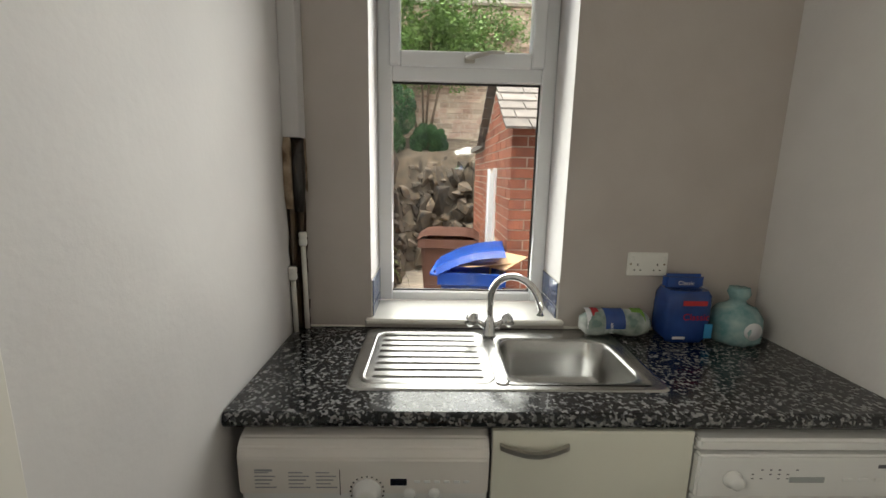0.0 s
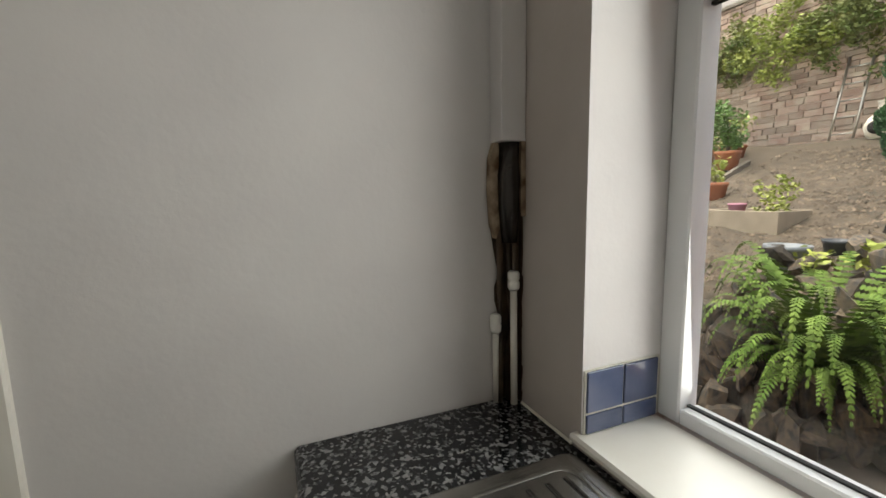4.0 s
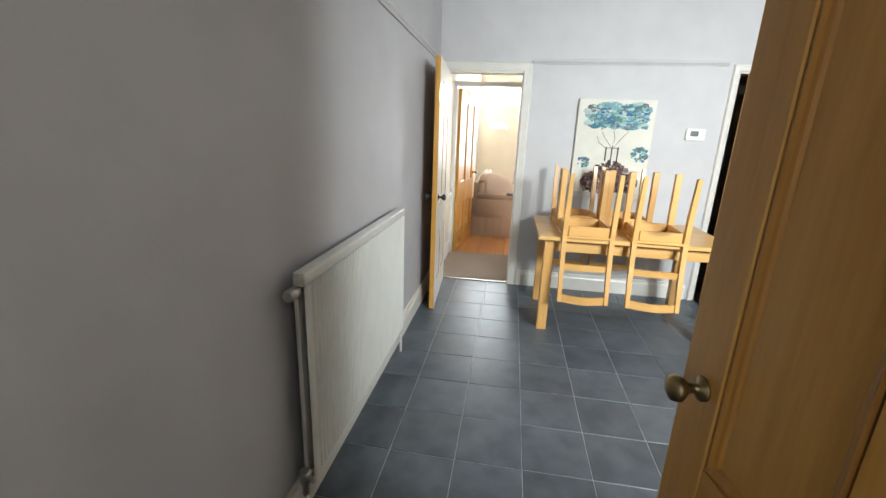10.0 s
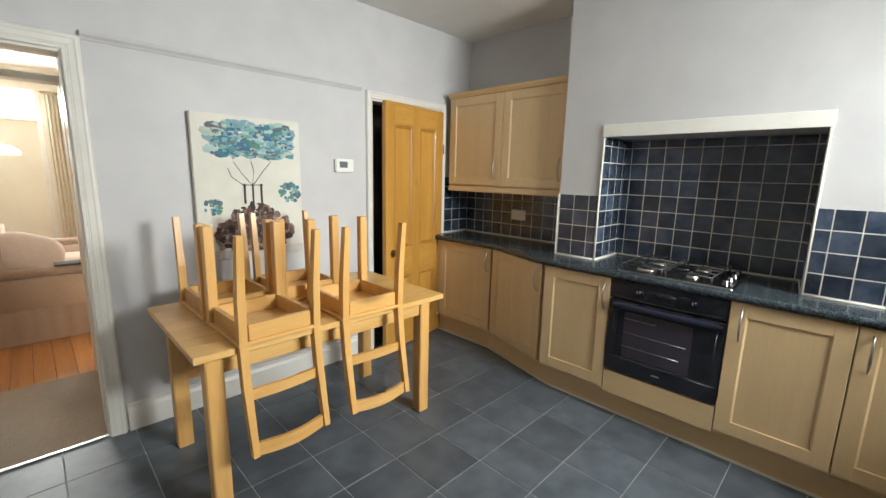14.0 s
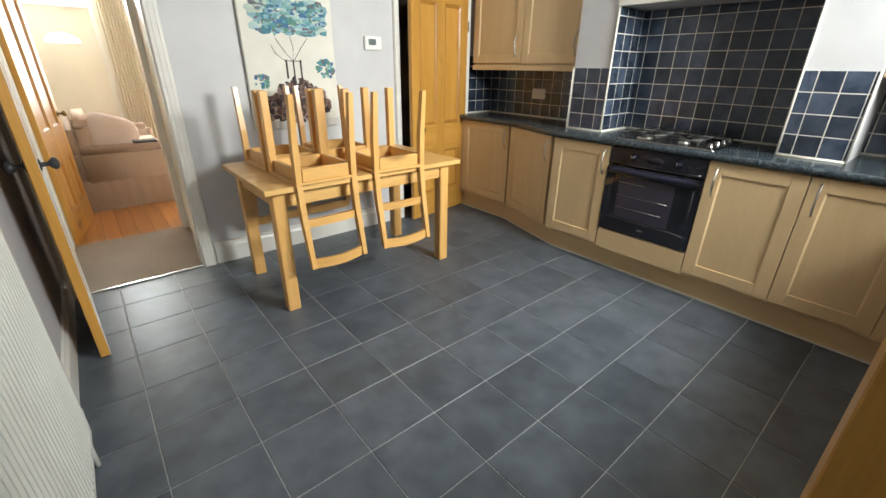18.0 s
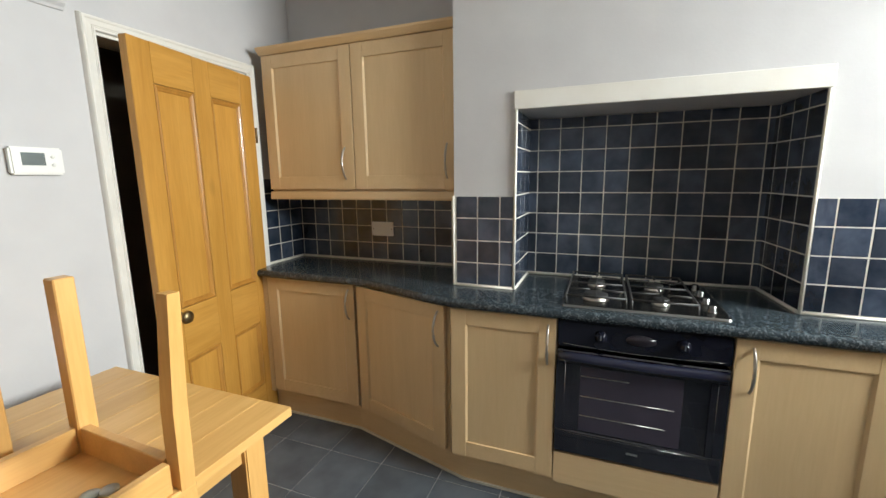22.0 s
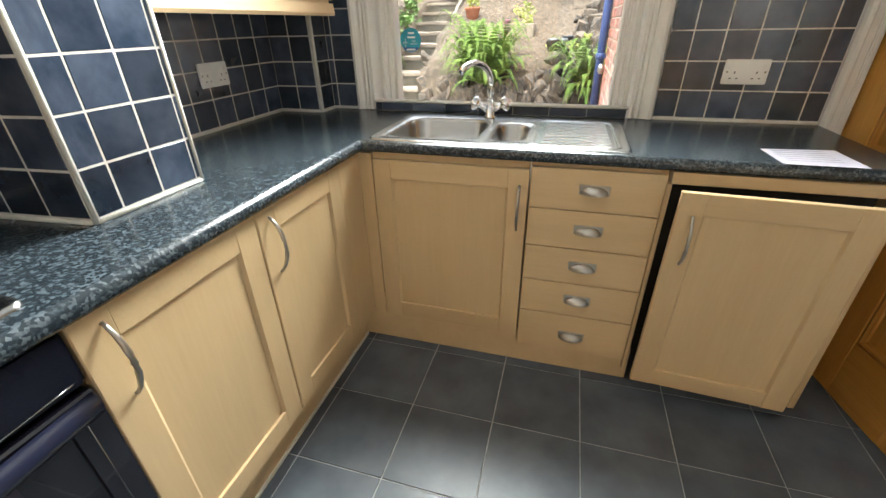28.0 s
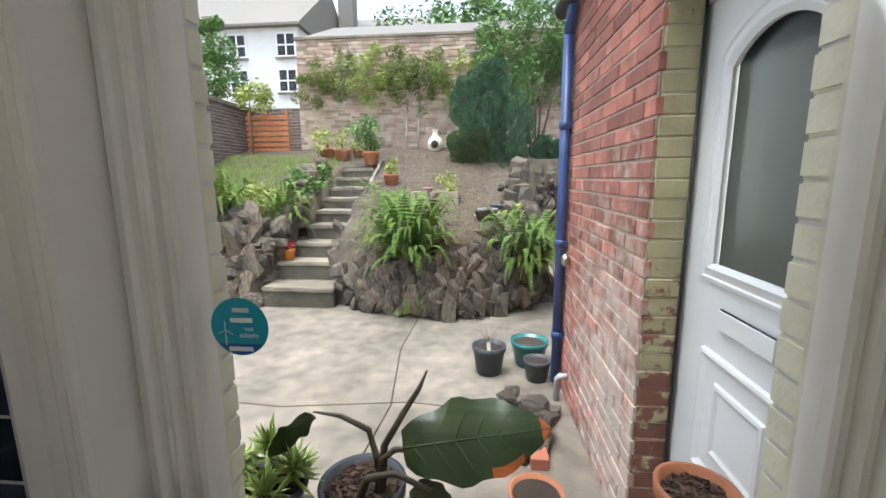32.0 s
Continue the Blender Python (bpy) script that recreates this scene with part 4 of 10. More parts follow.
for i, (x, y) in enumerate(edge):
    a, b = edge[max(i - 1, 0)], edge[min(i + 1, len(edge) - 1)]
    tx, ty = b[0] - a[0], b[1] - a[1]
    L = math.hypot(tx, ty)
    nx, ny = -ty / L, tx / L
    rings.append([bm.verts.new((x + nx * 0.017 * math.sin(math.pi * k / n), y + ny * 0.017 * math.sin(math.pi * k / n), 0.870 + 0.040 * (0.5 - 0.5 * math.cos(math.pi * k / n)))) for k in range(n + 1)])
for r0, r1 in zip(rings, rings[1:]):
    for k in range(n):
        f = bm.faces.new((r0[k], r0[k + 1], r1[k + 1], r1[k]))
        f.smooth = True
WT = tagged(link("worktop", bm, M_TOP), "dark speckled granite-effect laminate worktop with rounded edge", "worktop")


# ---- sink and tap ----
def round_rect(x0, x1, y0, y1, r, n=5):
    pts = []
    for cx, cy, a0 in ((x1 - r, y1 - r, 0), (x0 + r, y1 - r, 90), (x0 + r, y0 + r, 180), (x1 - r, y0 + r, 270)):
        for k in range(n + 1):
            a = radians(a0 + 90 * k / n)
            pts.append((cx + r * math.cos(a), cy + r * math.sin(a)))
    return pts


def loft(bm, loops, close=True, smooth=True):
    """Skins loops of equal point count, (list of (x, y), z), in order; the last is filled."""
    rs = [[bm.verts.new((x, y, z)) for x, y in pts] for pts, z in loops]
    n = len(rs[0])
    fs = []
    for a, b in zip(rs, rs[1:]):
        for k in range(n):
            f = bm.faces.new((a[k], a[(k + 1) % n], b[(k + 1) % n], b[k]))
            f.smooth = smooth
            fs.append(f)
    if close:
        fs.append(bm.faces.new(rs[-1]))
    return rs


def bowl(parent, x0, x1, y0, y1, top, depth, r, name="bowl"):
    bm = bmesh.new()
    def rr(i):
        return round_rect(x0 + i, x1 - i, y0 + i, y1 - i, max(r - i * 0.6, 0.02), 6)
    loft(bm, [(round_rect(x0 - 0.012, x1 + 0.012, y0 - 0.012, y1 + 0.012, 0.010, 6), top + 0.0040), (rr(0.0), top + 0.003), (rr(0.006), top - 0.008), (rr(0.014), top - depth * 0.8), (rr(0.024), top - depth * 0.95), (rr(0.05), top - depth)])
    bmesh.ops.recalc_face_normals(bm, faces=bm.faces)
    ob = part(name, bm, M_STEEL, parent)
    bm = bmesh.new()
    cx, cy = (x0 + x1) / 2, (y0 + y1) / 2
    lathe(bm, [(0.040, 0.0), (0.040, 0.003), (0.030, 0.003), (0.026, -0.004 + 0.004), (0.010, 0.002), (0.001, 0.002)], (cx, cy, top - depth + 0.001), 20)
    w = part("waste", bm, M_CHROME, parent)
    return ob


def sink_rim(parent, x0, x1, y0, y1, z, openings, drain, along="x", thick=0.004, ridges=9):
    """The pressed top of a sink: a rounded rim with bowls left open and a ridged drainer."""
    bm = bmesh.new()
    o = round_rect(x0, x1, y0, y1, 0.03, 4)
    i = round_rect(x0 + 0.012, x1 - 0.012, y0 + 0.012, y1 - 0.012, 0.025, 4)
    loft(bm, [(o, z), (round_rect(x0 + 0.003, x1 - 0.003, y0 + 0.003, y1 - 0.003, 0.03, 4), z + thick), (i, z + thick * 0.8)], close=False)
    xs = sorted({x0 + 0.012, x1 - 0.012, *[v for a in openings for v in a[:2]]})
    for a, b in zip(xs, xs[1:]):
        mid = (a + b) / 2
        spans = [(y0 + 0.012, y1 - 0.012)]
        for ox0, ox1, oy0, oy1 in openings:
            if ox0 < mid < ox1:
                spans = [q for lo, hi in spans for q in ((lo, min(hi, oy0)), (max(lo, oy1), hi)) if q[1] - q[0] > 1e-4]
        for lo, hi in spans:
            q = [bm.verts.new((px, py, z + thick * 0.8)) for px, py in ((a, lo), (b, lo), (b, hi), (a, hi))]
            bm.faces.new(q)
    part("rim", bm, M_STEEL, parent)
    dx0, dx1, dy0, dy1 = drain
    bm = bmesh.new()
    loop = [(round_rect(dx0 - 0.008, dx1 + 0.008, dy0 - 0.008, dy1 + 0.008, 0.04, 5), z + thick * 0.8 + 0.0002), (round_rect(dx0, dx1, dy0, dy1, 0.035, 5), z + thick + 0.003), (round_rect(dx0 + 0.008, dx1 - 0.008, dy0 + 0.008, dy1 - 0.008, 0.03, 5), z + thick * 0.8 + 0.0006)]
    loft(bm, loop, close=False)
    dr = part("drainer", bm, M_STEEL, parent)
    for k in range(ridges):
        yy = dy0 + 0.03 + (dy1 - dy0 - 0.06) * k / (ridges - 1)
        n = 6
        bm = bmesh.new()
        rr = [[bm.verts.new((xx, yy + 0.0055 * math.cos(math.pi * j / n), z + thick * 0.8 + 0.0002 + 0.0028 * math.sin(math.pi * j / n))) for j in range(n + 1)] for xx in (dx0 + 0.025, dx1 - 0.03)]
        for j in range(n):
            f = bm.faces.new((rr[0][j], rr[0][j + 1], rr[1][j + 1], rr[1][j]))
            f.smooth = True
        for r in rr:
            bm.faces.new(r)
        part("ridge", bm, M_STEEL, dr)


def mixer_tap(at, reach, label, twist=0.0, arch=0.52, sweep=0.97):
    """A swan-neck sink mixer with two lever heads. reach: horizontal vector of the spout."""
    x, y, z = at
    t = thing("mixer_tap", label, "tap", at)
    bm = bmesh.new()
    lathe(bm, [(0.026, 0), (0.026, 0.008), (0.020, 0.014), (0.020, 0.050), (0.016, 0.058), (0.013, 0.07)], at, 18)
    part("base", bm, M_CHROME, t)
    v = Vector((*reach, 0))
    L = v.length
    d = v / L
    pts = [Vector(at) + Vector((0, 0, 0.06)), Vector(at) + Vector((0, 0, 0.12))]
    for k in range(13):
        a = math.pi * k / 12 * sweep
        pts.append(Vector(at) + Vector((0, 0, 0.13)) + d * (L / 2) * (1 - math.cos(a)) + Vector((0, 0, L * arch * math.sin(a))))
    if sweep > 0.9:
        pts.append(pts[-1] + Vector((0, 0, -0.022)))
    bm = bmesh.new()
    tube(bm, pts, [0.0125] * (len(pts) - 2) + [0.0125, 0.0125], 12)
    part("spout", bm, M_CHROME, t)
    side = Vector((math.cos(twist), math.sin(twist), 0))
    for s in (-1, 1):
        bm = bmesh.new()
        p0 = Vector(at) + Vector((0, 0, 0.032)) + side * s * 0.012
        p1 = Vector(at) + Vector((0, 0, 0.058)) + side * s * 0.052
        tube(bm, [p0, p1], 0.011, 10)
        c = p1 + side * s * 0.010
        ax = (p1 - p0).normalized()
        rings = []
        q = ax.cross(Vector((0, 0, 1))).normalized()
        w = ax.cross(q).normalized()
        for r, h in ((0.016, -0.016), (0.026, -0.008), (0.028, 0.002), (0.024, 0.014), (0.010, 0.020)):
            rings.append([bm.verts.new(c + ax * h + (r * (1 + 0.10 * math.cos(4 * 2 * math.pi * k / 16))) * (math.cos(2 * math.pi * k / 16) * q + math.sin(2 * math.pi * k / 16) * w)) for k in range(16)])
        for r0, r1 in zip(rings, rings[1:]):
            for k in range(16):
                f = bm.faces.new((r0[k], r0[(k + 1) % 16], r1[(k + 1) % 16], r1[k]))
                f.smooth = True
        bm.faces.new(rings[0])
        bm.faces.new(rings[-1])
        part("tap_head", bm, M_CHROME, t)
    return t


sk = thing("kitchen_sink", "one-and-a-half bowl stainless steel sink with drainer", "sink", (2.48, 0.44, 0.91))
x0, x1, y0, y1 = SINK1
b1, b2 = (2.535, 2.880, 0.275, 0.630), (2.370, 2.500, 0.330, 0.610)
sink_rim(sk, x0, x1, y0, y1, 0.910, [b1, b2], (x0 + 0.035, 2.345, y0 + 0.045, y1 - 0.03))
bowl(sk, *b1, 0.9115, 0.15, 0.075)
bowl(sk, *b2, 0.9115, 0.11, 0.05, "half_bowl")
mixer_tap((2.556, 0.240, 0.9142), (0.098, 0.205), "chrome swan-neck mixer tap with two heads", arch=0.40, sweep=0.74)

# ---- oven and gas hob ----
def oven():
    t = thing("oven", "black built-in electric oven with a glass door", "oven", (3.0, 2.0, 0.30))
    y0, y1 = 1.712, 2.296
    bpart("body", M_BLACK, t, 2.985, 3.16, y0 + 0.005, y1 - 0.005, 0.300, 0.866)
    bpart("control_panel", M_BLACK, t, 2.952, 2.985, y0, y1, 0.758, 0.866, bevel=0.006, seg=2)
    bm = bmesh.new()
    box(bm, 2.950, 2.984, y0, y1, 0.305, 0.405, bevel=0.004)
    box(bm, 2.950, 2.984, y0, y1, 0.690, 0.745, bevel=0.004)
    box(bm, 2.950, 2.984, y0, y0 + 0.055, 0.405, 0.690)
    box(bm, 2.950, 2.984, y1 - 0.055, y1, 0.405, 0.690)
    dr = part("door", bm, M_BLKGLASS, t, "black glass oven door")
    w = bpart("window", M_BLKGLASS, dr, 2.956, 2.960, y0 + 0.053, y1 - 0.053, 0.403, 0.692, bevel=0.0, label="dark oven window showing a shelf")
    bpart("cavity", surf("enamelled_oven_cavity", (0.050, 0.043, 0.062), (0.036, 0.031, 0.047), rough=0.25, scale=3), w, 2.9545, 2.9558, 1.850, 2.205, 0.412, 0.684, bevel=0.0, label="purple-grey enamelled oven interior")
    for zz, ya in ((0.478, 1.90), (0.560, 1.875), (0.645, 2.03)):
        bm = bmesh.new()
        tube(bm, [(2.9535, ya, zz), (2.9535, 2.203, zz)], 0.0016, 6)
        part("shelf", bm, M_NICKEL, w)
    bm = bmesh.new()
    for (ya, za), (yb, zb) in (((1.745, 0.395), (2.262, 0.395)), ((1.745, 0.700), (2.262, 0.700)), ((1.745, 0.395), (1.745, 0.700)), ((2.262, 0.395), (2.262, 0.700))):
        tube(bm, [(2.9500, ya, za), (2.9500, yb, zb)], 0.0012, 5)
    part("printed_border", bm, M_DSTEEL, dr)
    bm = bmesh.new()
    tube(bm, [(2.9515, y0 + 0.02 + (y1 - y0 - 0.04) * k / 16, 0.772 - 0.010 * math.sin(math.pi * k / 16)) for k in range(17)], 0.0016, 6)
    part("panel_line", bm, M_DSTEEL, t)
    bm = bmesh.new()
    n = 12
    pts = []
    for k in range(n + 1):
        s = k / n
        pts.append((2.938 - 0.014 * math.sin(math.pi * s), y0 + 0.008 + (y1 - y0 - 0.016) * s, 0.722))
    rings = []
    for p in pts:
        rings.append([bm.verts.new((p[0] + dx, p[1], p[2] + dz)) for dx, dz in ((0.012, 0.020), (-0.004, 0.016), (-0.010, 0.0), (-0.004, -0.016), (0.012, -0.020))])
    for r0, r1 in zip(rings, rings[1:]):
        for k in range(4):
            f = bm.faces.new((r0[k], r0[k + 1], r1[k + 1], r1[k]))
            f.smooth = True
    for r in (rings[0], rings[-1]):
        bm.faces.new(r)
    part("handle", bm, surf("oven_handle_blue_black", (0.012, 0.014, 0.03), (0.015, 0.017, 0.035), rough=0.2), dr, "curved dark door handle")
    for yy in (1.862, 2.138):
        bm = bmesh.new()
        lathe(bm, [(0.024, 0.0), (0.023, -0.006), (0.017, -0.010), (0.016, -0.026), (0.010, -0.030)], (2.952, yy, 0.815), 18, "x")
        k = part("knob", bm, M_BLACK, t)
        bm = bmesh.new()
        box(bm, 2.9205, 2.923, yy - 0.002, yy + 0.002, 0.812, 0.830)
        part("pointer", bm, M_CHROME, k)
    bm = bmesh.new()
    lathe(bm, [(0.030, 0.0), (0.030, -0.002), (0.001, -0.0022)], (2.9518, 2.0, 0.815), 20, "x")
    for v in bm.verts:
        v.co.y = 2.0 + (v.co.y - 2.0) * 1.7
        v.co.z = 0.815 + (v.co.z - 0.815) * 0.7
    part("display", bm, M_OVENIN, t)
    bm = bmesh.new()
    box(bm, 2.9485, 2.9500, 1.985, 2.025, 0.350, 0.358)
    part("badge", bm, M_NICKEL, t)
    return t


oven()
u = thing("filler_board", "beech-effect filler panel below the oven", "panel", (2.965, 2.0, 0.152), group="fitted kitchen units")
bpart("board", M_BEECHY, u, FACE_E, 2.976, 1.712, 2.296, 0.153, 0.296)


def hob():
    t = thing("gas_hob", "stainless steel gas hob with four burners", "hob", (3.25, 2.0, 0.91))
    x0, x1, y0, y1 = 2.985, 3.475, 1.712, 2.290
    bm = bmesh.new()
    o = [(round_rect(x0, x1, y0, y1, 0.018, 4), 0.910), (round_rect(x0 + 0.002, x1 - 0.002, y0 + 0.002, y1 - 0.002, 0.018, 4), 0.918),
         (round_rect(x0 + 0.016, x1 - 0.016, y0 + 0.016, y1 - 0.016, 0.014, 4), 0.919), (round_rect(x0 + 0.024, x1 - 0.024, y0 + 0.024, y1 - 0.024, 0.012, 4), 0.914)]
    loft(bm, o)
    part("tray", bm, M_DSTEEL, t, "scratched stainless steel tray")
    for bx, by, r in ((3.12, 2.165, 0.048), (3.35, 2.165, 0.036), (3.12, 1.925, 0.030), (3.35, 1.925, 0.036)):
        bm = bmesh.new()
        lathe(bm, [(r * 1.1, 0.0), (r * 1.1, 0.006), (r * 0.9, 0.010), (r * 0.9, 0.016)], (bx, by, 0.914), 24)
        b = part("burner", bm, M_NICKEL, t)
        bm = bmesh.new()
        lathe(bm, [(r, 0.0), (r, 0.006), (r * 0.85, 0.009), (0.001, 0.009)], (bx, by, 0.930), 24)
        part("cap", bm, M_IRON, b)
    for by0, by1 in ((2.055, 2.275), (1.815, 2.035)):
        bm = bmesh.new()
        h = 0.950
        for pa, pb in (((3.02, by0), (3.02, by1)), ((3.45, by0), (3.45, by1)), ((3.02, by0), (3.45, by0)), ((3.02, by1), (3.45, by1)), ((3.235, by0), (3.235, by1))):
            tube(bm, [(pa[0], pa[1], h), (pb[0], pb[1], h)], 0.0042, 6)
        my = (by0 + by1) / 2
        for bx in (3.12, 3.35):
            for dx, dy in ((1, 0), (-1, 0), (0, 1), (0, -1)):
                ex, ey = bx + dx * 0.10, my + dy * 0.11
                tube(bm, [(bx + dx * 0.022, my + dy * 0.022, h + 0.003), (min(max(ex, 3.02), 3.45), ey, h)], 0.004, 6)
        for px in (3.02, 3.45):
            for py in (by0, by1):
                tube(bm, [(px, py, h), (px, py, 0.915)], 0.005, 6)
        part("pan_support", bm, M_IRON, t, "black wire pan support")
    for k in range(4):
        bm = bmesh.new()
        lathe(bm, [(0.019, 0.0), (0.018, 0.006), (0.015, 0.010), (0.014, 0.026), (0.010, 0.029), (0.001, 0.029)], (3.07 + 0.105 * k, 1.762, 0.9135), 18)
        part("knob", bm, M_DSTEEL, t, "steel control knob")
    return t


hob()

# ---- wall units ----
def wall_unit(label, y0, y1, xf, z0, z1, doors, handles):
    t = thing("wall_unit", label, "kitchen unit", (3.42, (y0 + y1) / 2, z0), group="fitted kitchen units")
    bpart("body", M_BEECH, t, xf + 0.021, 3.577, y0, y1, z0 + 0.045, z1 - 0.030, bevel=0.001)
    w = (y1 - y0) / doors
    for k in range(doors):
        shaker(t, w - 0.002, z1 - z0 - 0.092, east_at(xf, y1 - k * w - 0.001, z0 + 0.055), ("bow", handles[k] if handles[k] > 0 else w + handles[k], 0.055, 0.215))
    bm = bmesh.new()
    prism(bm, [(xf - 0.005, z1 - 0.035), (xf - 0.012, z1 - 0.028), (xf - 0.028, z1 - 0.010), (xf - 0.032, z1), (3.577, z1), (3.577, z1 - 0.028), (xf + 0.03, z1 - 0.035)], y0 - 0.004, y1 + 0.004, "y")
    part("cornice", bm, M_BEECHY, t)
    bm = bmesh.new()
    prism(bm, [(xf + 0.002, z0), (xf - 0.002, z0 + 0.010), (xf + 0.002, z0 + 0.044), (xf + 0.024, z0 + 0.044), (xf + 0.024, z0)], y0, y1, "y")
    part("pelmet", bm, M_BEECHY, t)
    return t


wall_unit("beech-effect double wall unit with cornice and pelmet", 2.806, 3.95, 3.245, 1.305, 2.118, 2, [-0.055, -0.055])
wall_unit("beech-effect double wall unit beside the window", 0.240, 1.178, 3.225, 1.305, 2.125, 2, [0.055, 0.055])

# ---- wall tiles, each one a piece ----
TILE, PITCH = 0.100, 0.1035
T_X = piece_mesh("tile_facing_x", 0.008, TILE, TILE, 0.0015, M_TILE)
T_Y = piece_mesh("tile_facing_y", TILE, 0.008, TILE, 0.0015, M_TILE)


def tile_field(name, label, axis, plane, out, u0, u1, z0, z1, start=None, zstart=None, step=PITCH):
    """Tiles with recessed grout on a wall. axis: the wall's normal; out: -1 or 1, the way it faces."""
    t = thing(name, label, "wall tiles", (plane, u0, z0) if axis == "x" else (u0, plane, z0), kind="structure")
    bm = bmesh.new()
    a, b = sorted((plane + out * 0.0003, plane + out * 0.0076))
    if axis == "x":
        box(bm, a, b, u0, u1, z0, z1)
    else:
        box(bm, u0, u1, a, b, z0, z1)
    part("grout", bm, M_GROUT, t)
    u = start if start is not None else u0
    z00 = zstart if zstart is not None else z0 + 0.006
    c = plane + out * 0.0045
    k0 = math.floor((u0 - u) / step)
    i = k0
    while u + i * step < u1:
        lo, hi = max(u + i * step + 0.002, u0 + 0.001), min(u + (i + 1) * step - 0.002, u1 - 0.001)
        j = 0
        while hi - lo > 0.008 and z00 + j * PITCH < z1:
            zl, zh = max(z00 + j * PITCH + 0.002, z0), min(z00 + (j + 1) * PITCH - 0.002, z1)
            if zh - zl > 0.008:
                tilt = Matrix.Rotation(random.uniform(-0.006, 0.006), 4, "Z") @ Matrix.Rotation(random.uniform(-0.006, 0.006), 4, "X" if axis == "y" else "Y")
                if axis == "x":
                    put_piece("tile", T_X, t, (c, (lo + hi) / 2, (zl + zh) / 2), tilt @ Matrix.Diagonal((1, (hi - lo) / TILE, (zh - zl) / TILE, 1)))
                else:
                    put_piece("tile", T_Y, t, ((lo + hi) / 2, c, (zl + zh) / 2), tilt @ Matrix.Diagonal(((hi - lo) / TILE, 1, (zh - zl) / TILE, 1)))
            j += 1
        i += 1
    return t


def bead(bm, x, y, z0, z1, r=0.006):
    tube(bm, [(x, y, z0), (x, y, z1)], r, 8)


def all_tiles():
    navy = "dark navy glazed wall tiles with cream grout"
    tile_field("tiles_recess_back", navy + " behind the hob", "x", 3.520, -1, 1.466, 2.519, 0.915, 1.695, start=1.5265 - 0.105, step=0.105)
    tile_field("tiles_recess_left", navy + " in the recess", "y", 2.52, -1, 3.17, 3.514, 0.915, 1.695)
    skew = tile_field("tiles_recess_right", navy + " in the recess", "y", 1.465, 1, 3.17, 3.516, 0.915, 1.695)
    skew.matrix_basis = skew.matrix_basis @ Matrix.Rotation(radians(5.2), 4, "Z")
    tile_field("tiles_pier_left", navy + " on the chimney breast", "x", 3.17, -1, 2.522, 2.798, 0.915, 1.330, start=2.479)
    tile_field("tiles_pier_right", navy + " on the chimney breast", "x", 3.17, -1, 1.187, 1.463, 0.915, 1.330, start=1.198)
    tile_field("tiles_corner_back", navy + " under the wall unit", "x", 3.578, -1, 2.803, 4.024, 0.915, 1.345, start=2.852, step=0.1053)
    tile_field("tiles_corner_return", navy + " beside the cupboard door", "y", 4.03, -1, 3.268, 3.572, 0.915, 1.420)
    tile_field("tiles_window_side", navy + " under the wall unit", "x", 3.578, -1, 0.236, 1.182, 0.915, 1.345)
    tile_field("tiles_boxing_front", navy + " on the pipe boxing", "y", 0.229, 1, 3.366, 3.572, 0.915, 1.345)
    tile_field("tiles_boxing_side", navy + " on the pipe boxing", "x", 3.36, -1, 0.119, 0.228, 0.915, 1.400)
    tile_field("tiles_window_left", navy + " beside the window casing", "y", 0.11, 1, 3.222, 3.353, 0.915, 1.400)
    tile_field("tiles_window_right", navy + " beside the window casing", "y", 0.11, 1, 1.338, 1.908, 0.915, 1.400, start=1.402, step=0.1065)
    bm = bmesh.new()
    for x, y, z1 in ((3.164, 2.516, 1.694), (3.164, 1.469, 1.694), (3.164, 2.802, 1.332), (3.164, 1.183, 1.332), (3.355, 0.234, 1.345)):
        bead(bm, x, y, 0.912, z1)
    for p, q in (((3.164, 2.52, 0.9135), (3.164, 2.80, 0.9135)), ((3.164, 1.186, 0.9135), (3.164, 1.465, 0.9135)), ((3.513, 1.498, 0.9135), (3.513, 2.52, 0.9135)),
                 ((3.171, 2.513, 0.9135), (3.513, 2.513, 0.9135)), ((3.171, 1.472, 0.9135), (3.513, 1.503, 0.9135)), ((3.571, 2.80, 0.9135), (3.571, 4.02, 0.9135)),
                 ((3.571, 0.24, 0.9135), (3.571, 1.182, 0.9135)), ((1.34, 0.117, 0.9135), (1.905, 0.117, 0.9135)), ((3.27, 4.023, 0.9135), (3.571, 4.023, 0.9135)),
                 ((3.36, 0.236, 0.9135), (3.571, 0.236, 0.9135)), ((3.354, 0.12, 0.9135), (3.354, 0.234, 0.9135))):
        tube(bm, [p, q], 0.0066, 6)
    structure("tile_edging", bm, M_TRIM, "white plastic tile edging and sealant", "trim")
    bm = bmesh.new()
    box(bm, 3.158, 3.178, 1.460, 2.525, 1.696, 1.770, bevel=0.002)
    structure("recess_lintel", bm, M_GLOSS, "white painted board over the cooker recess", "trim")


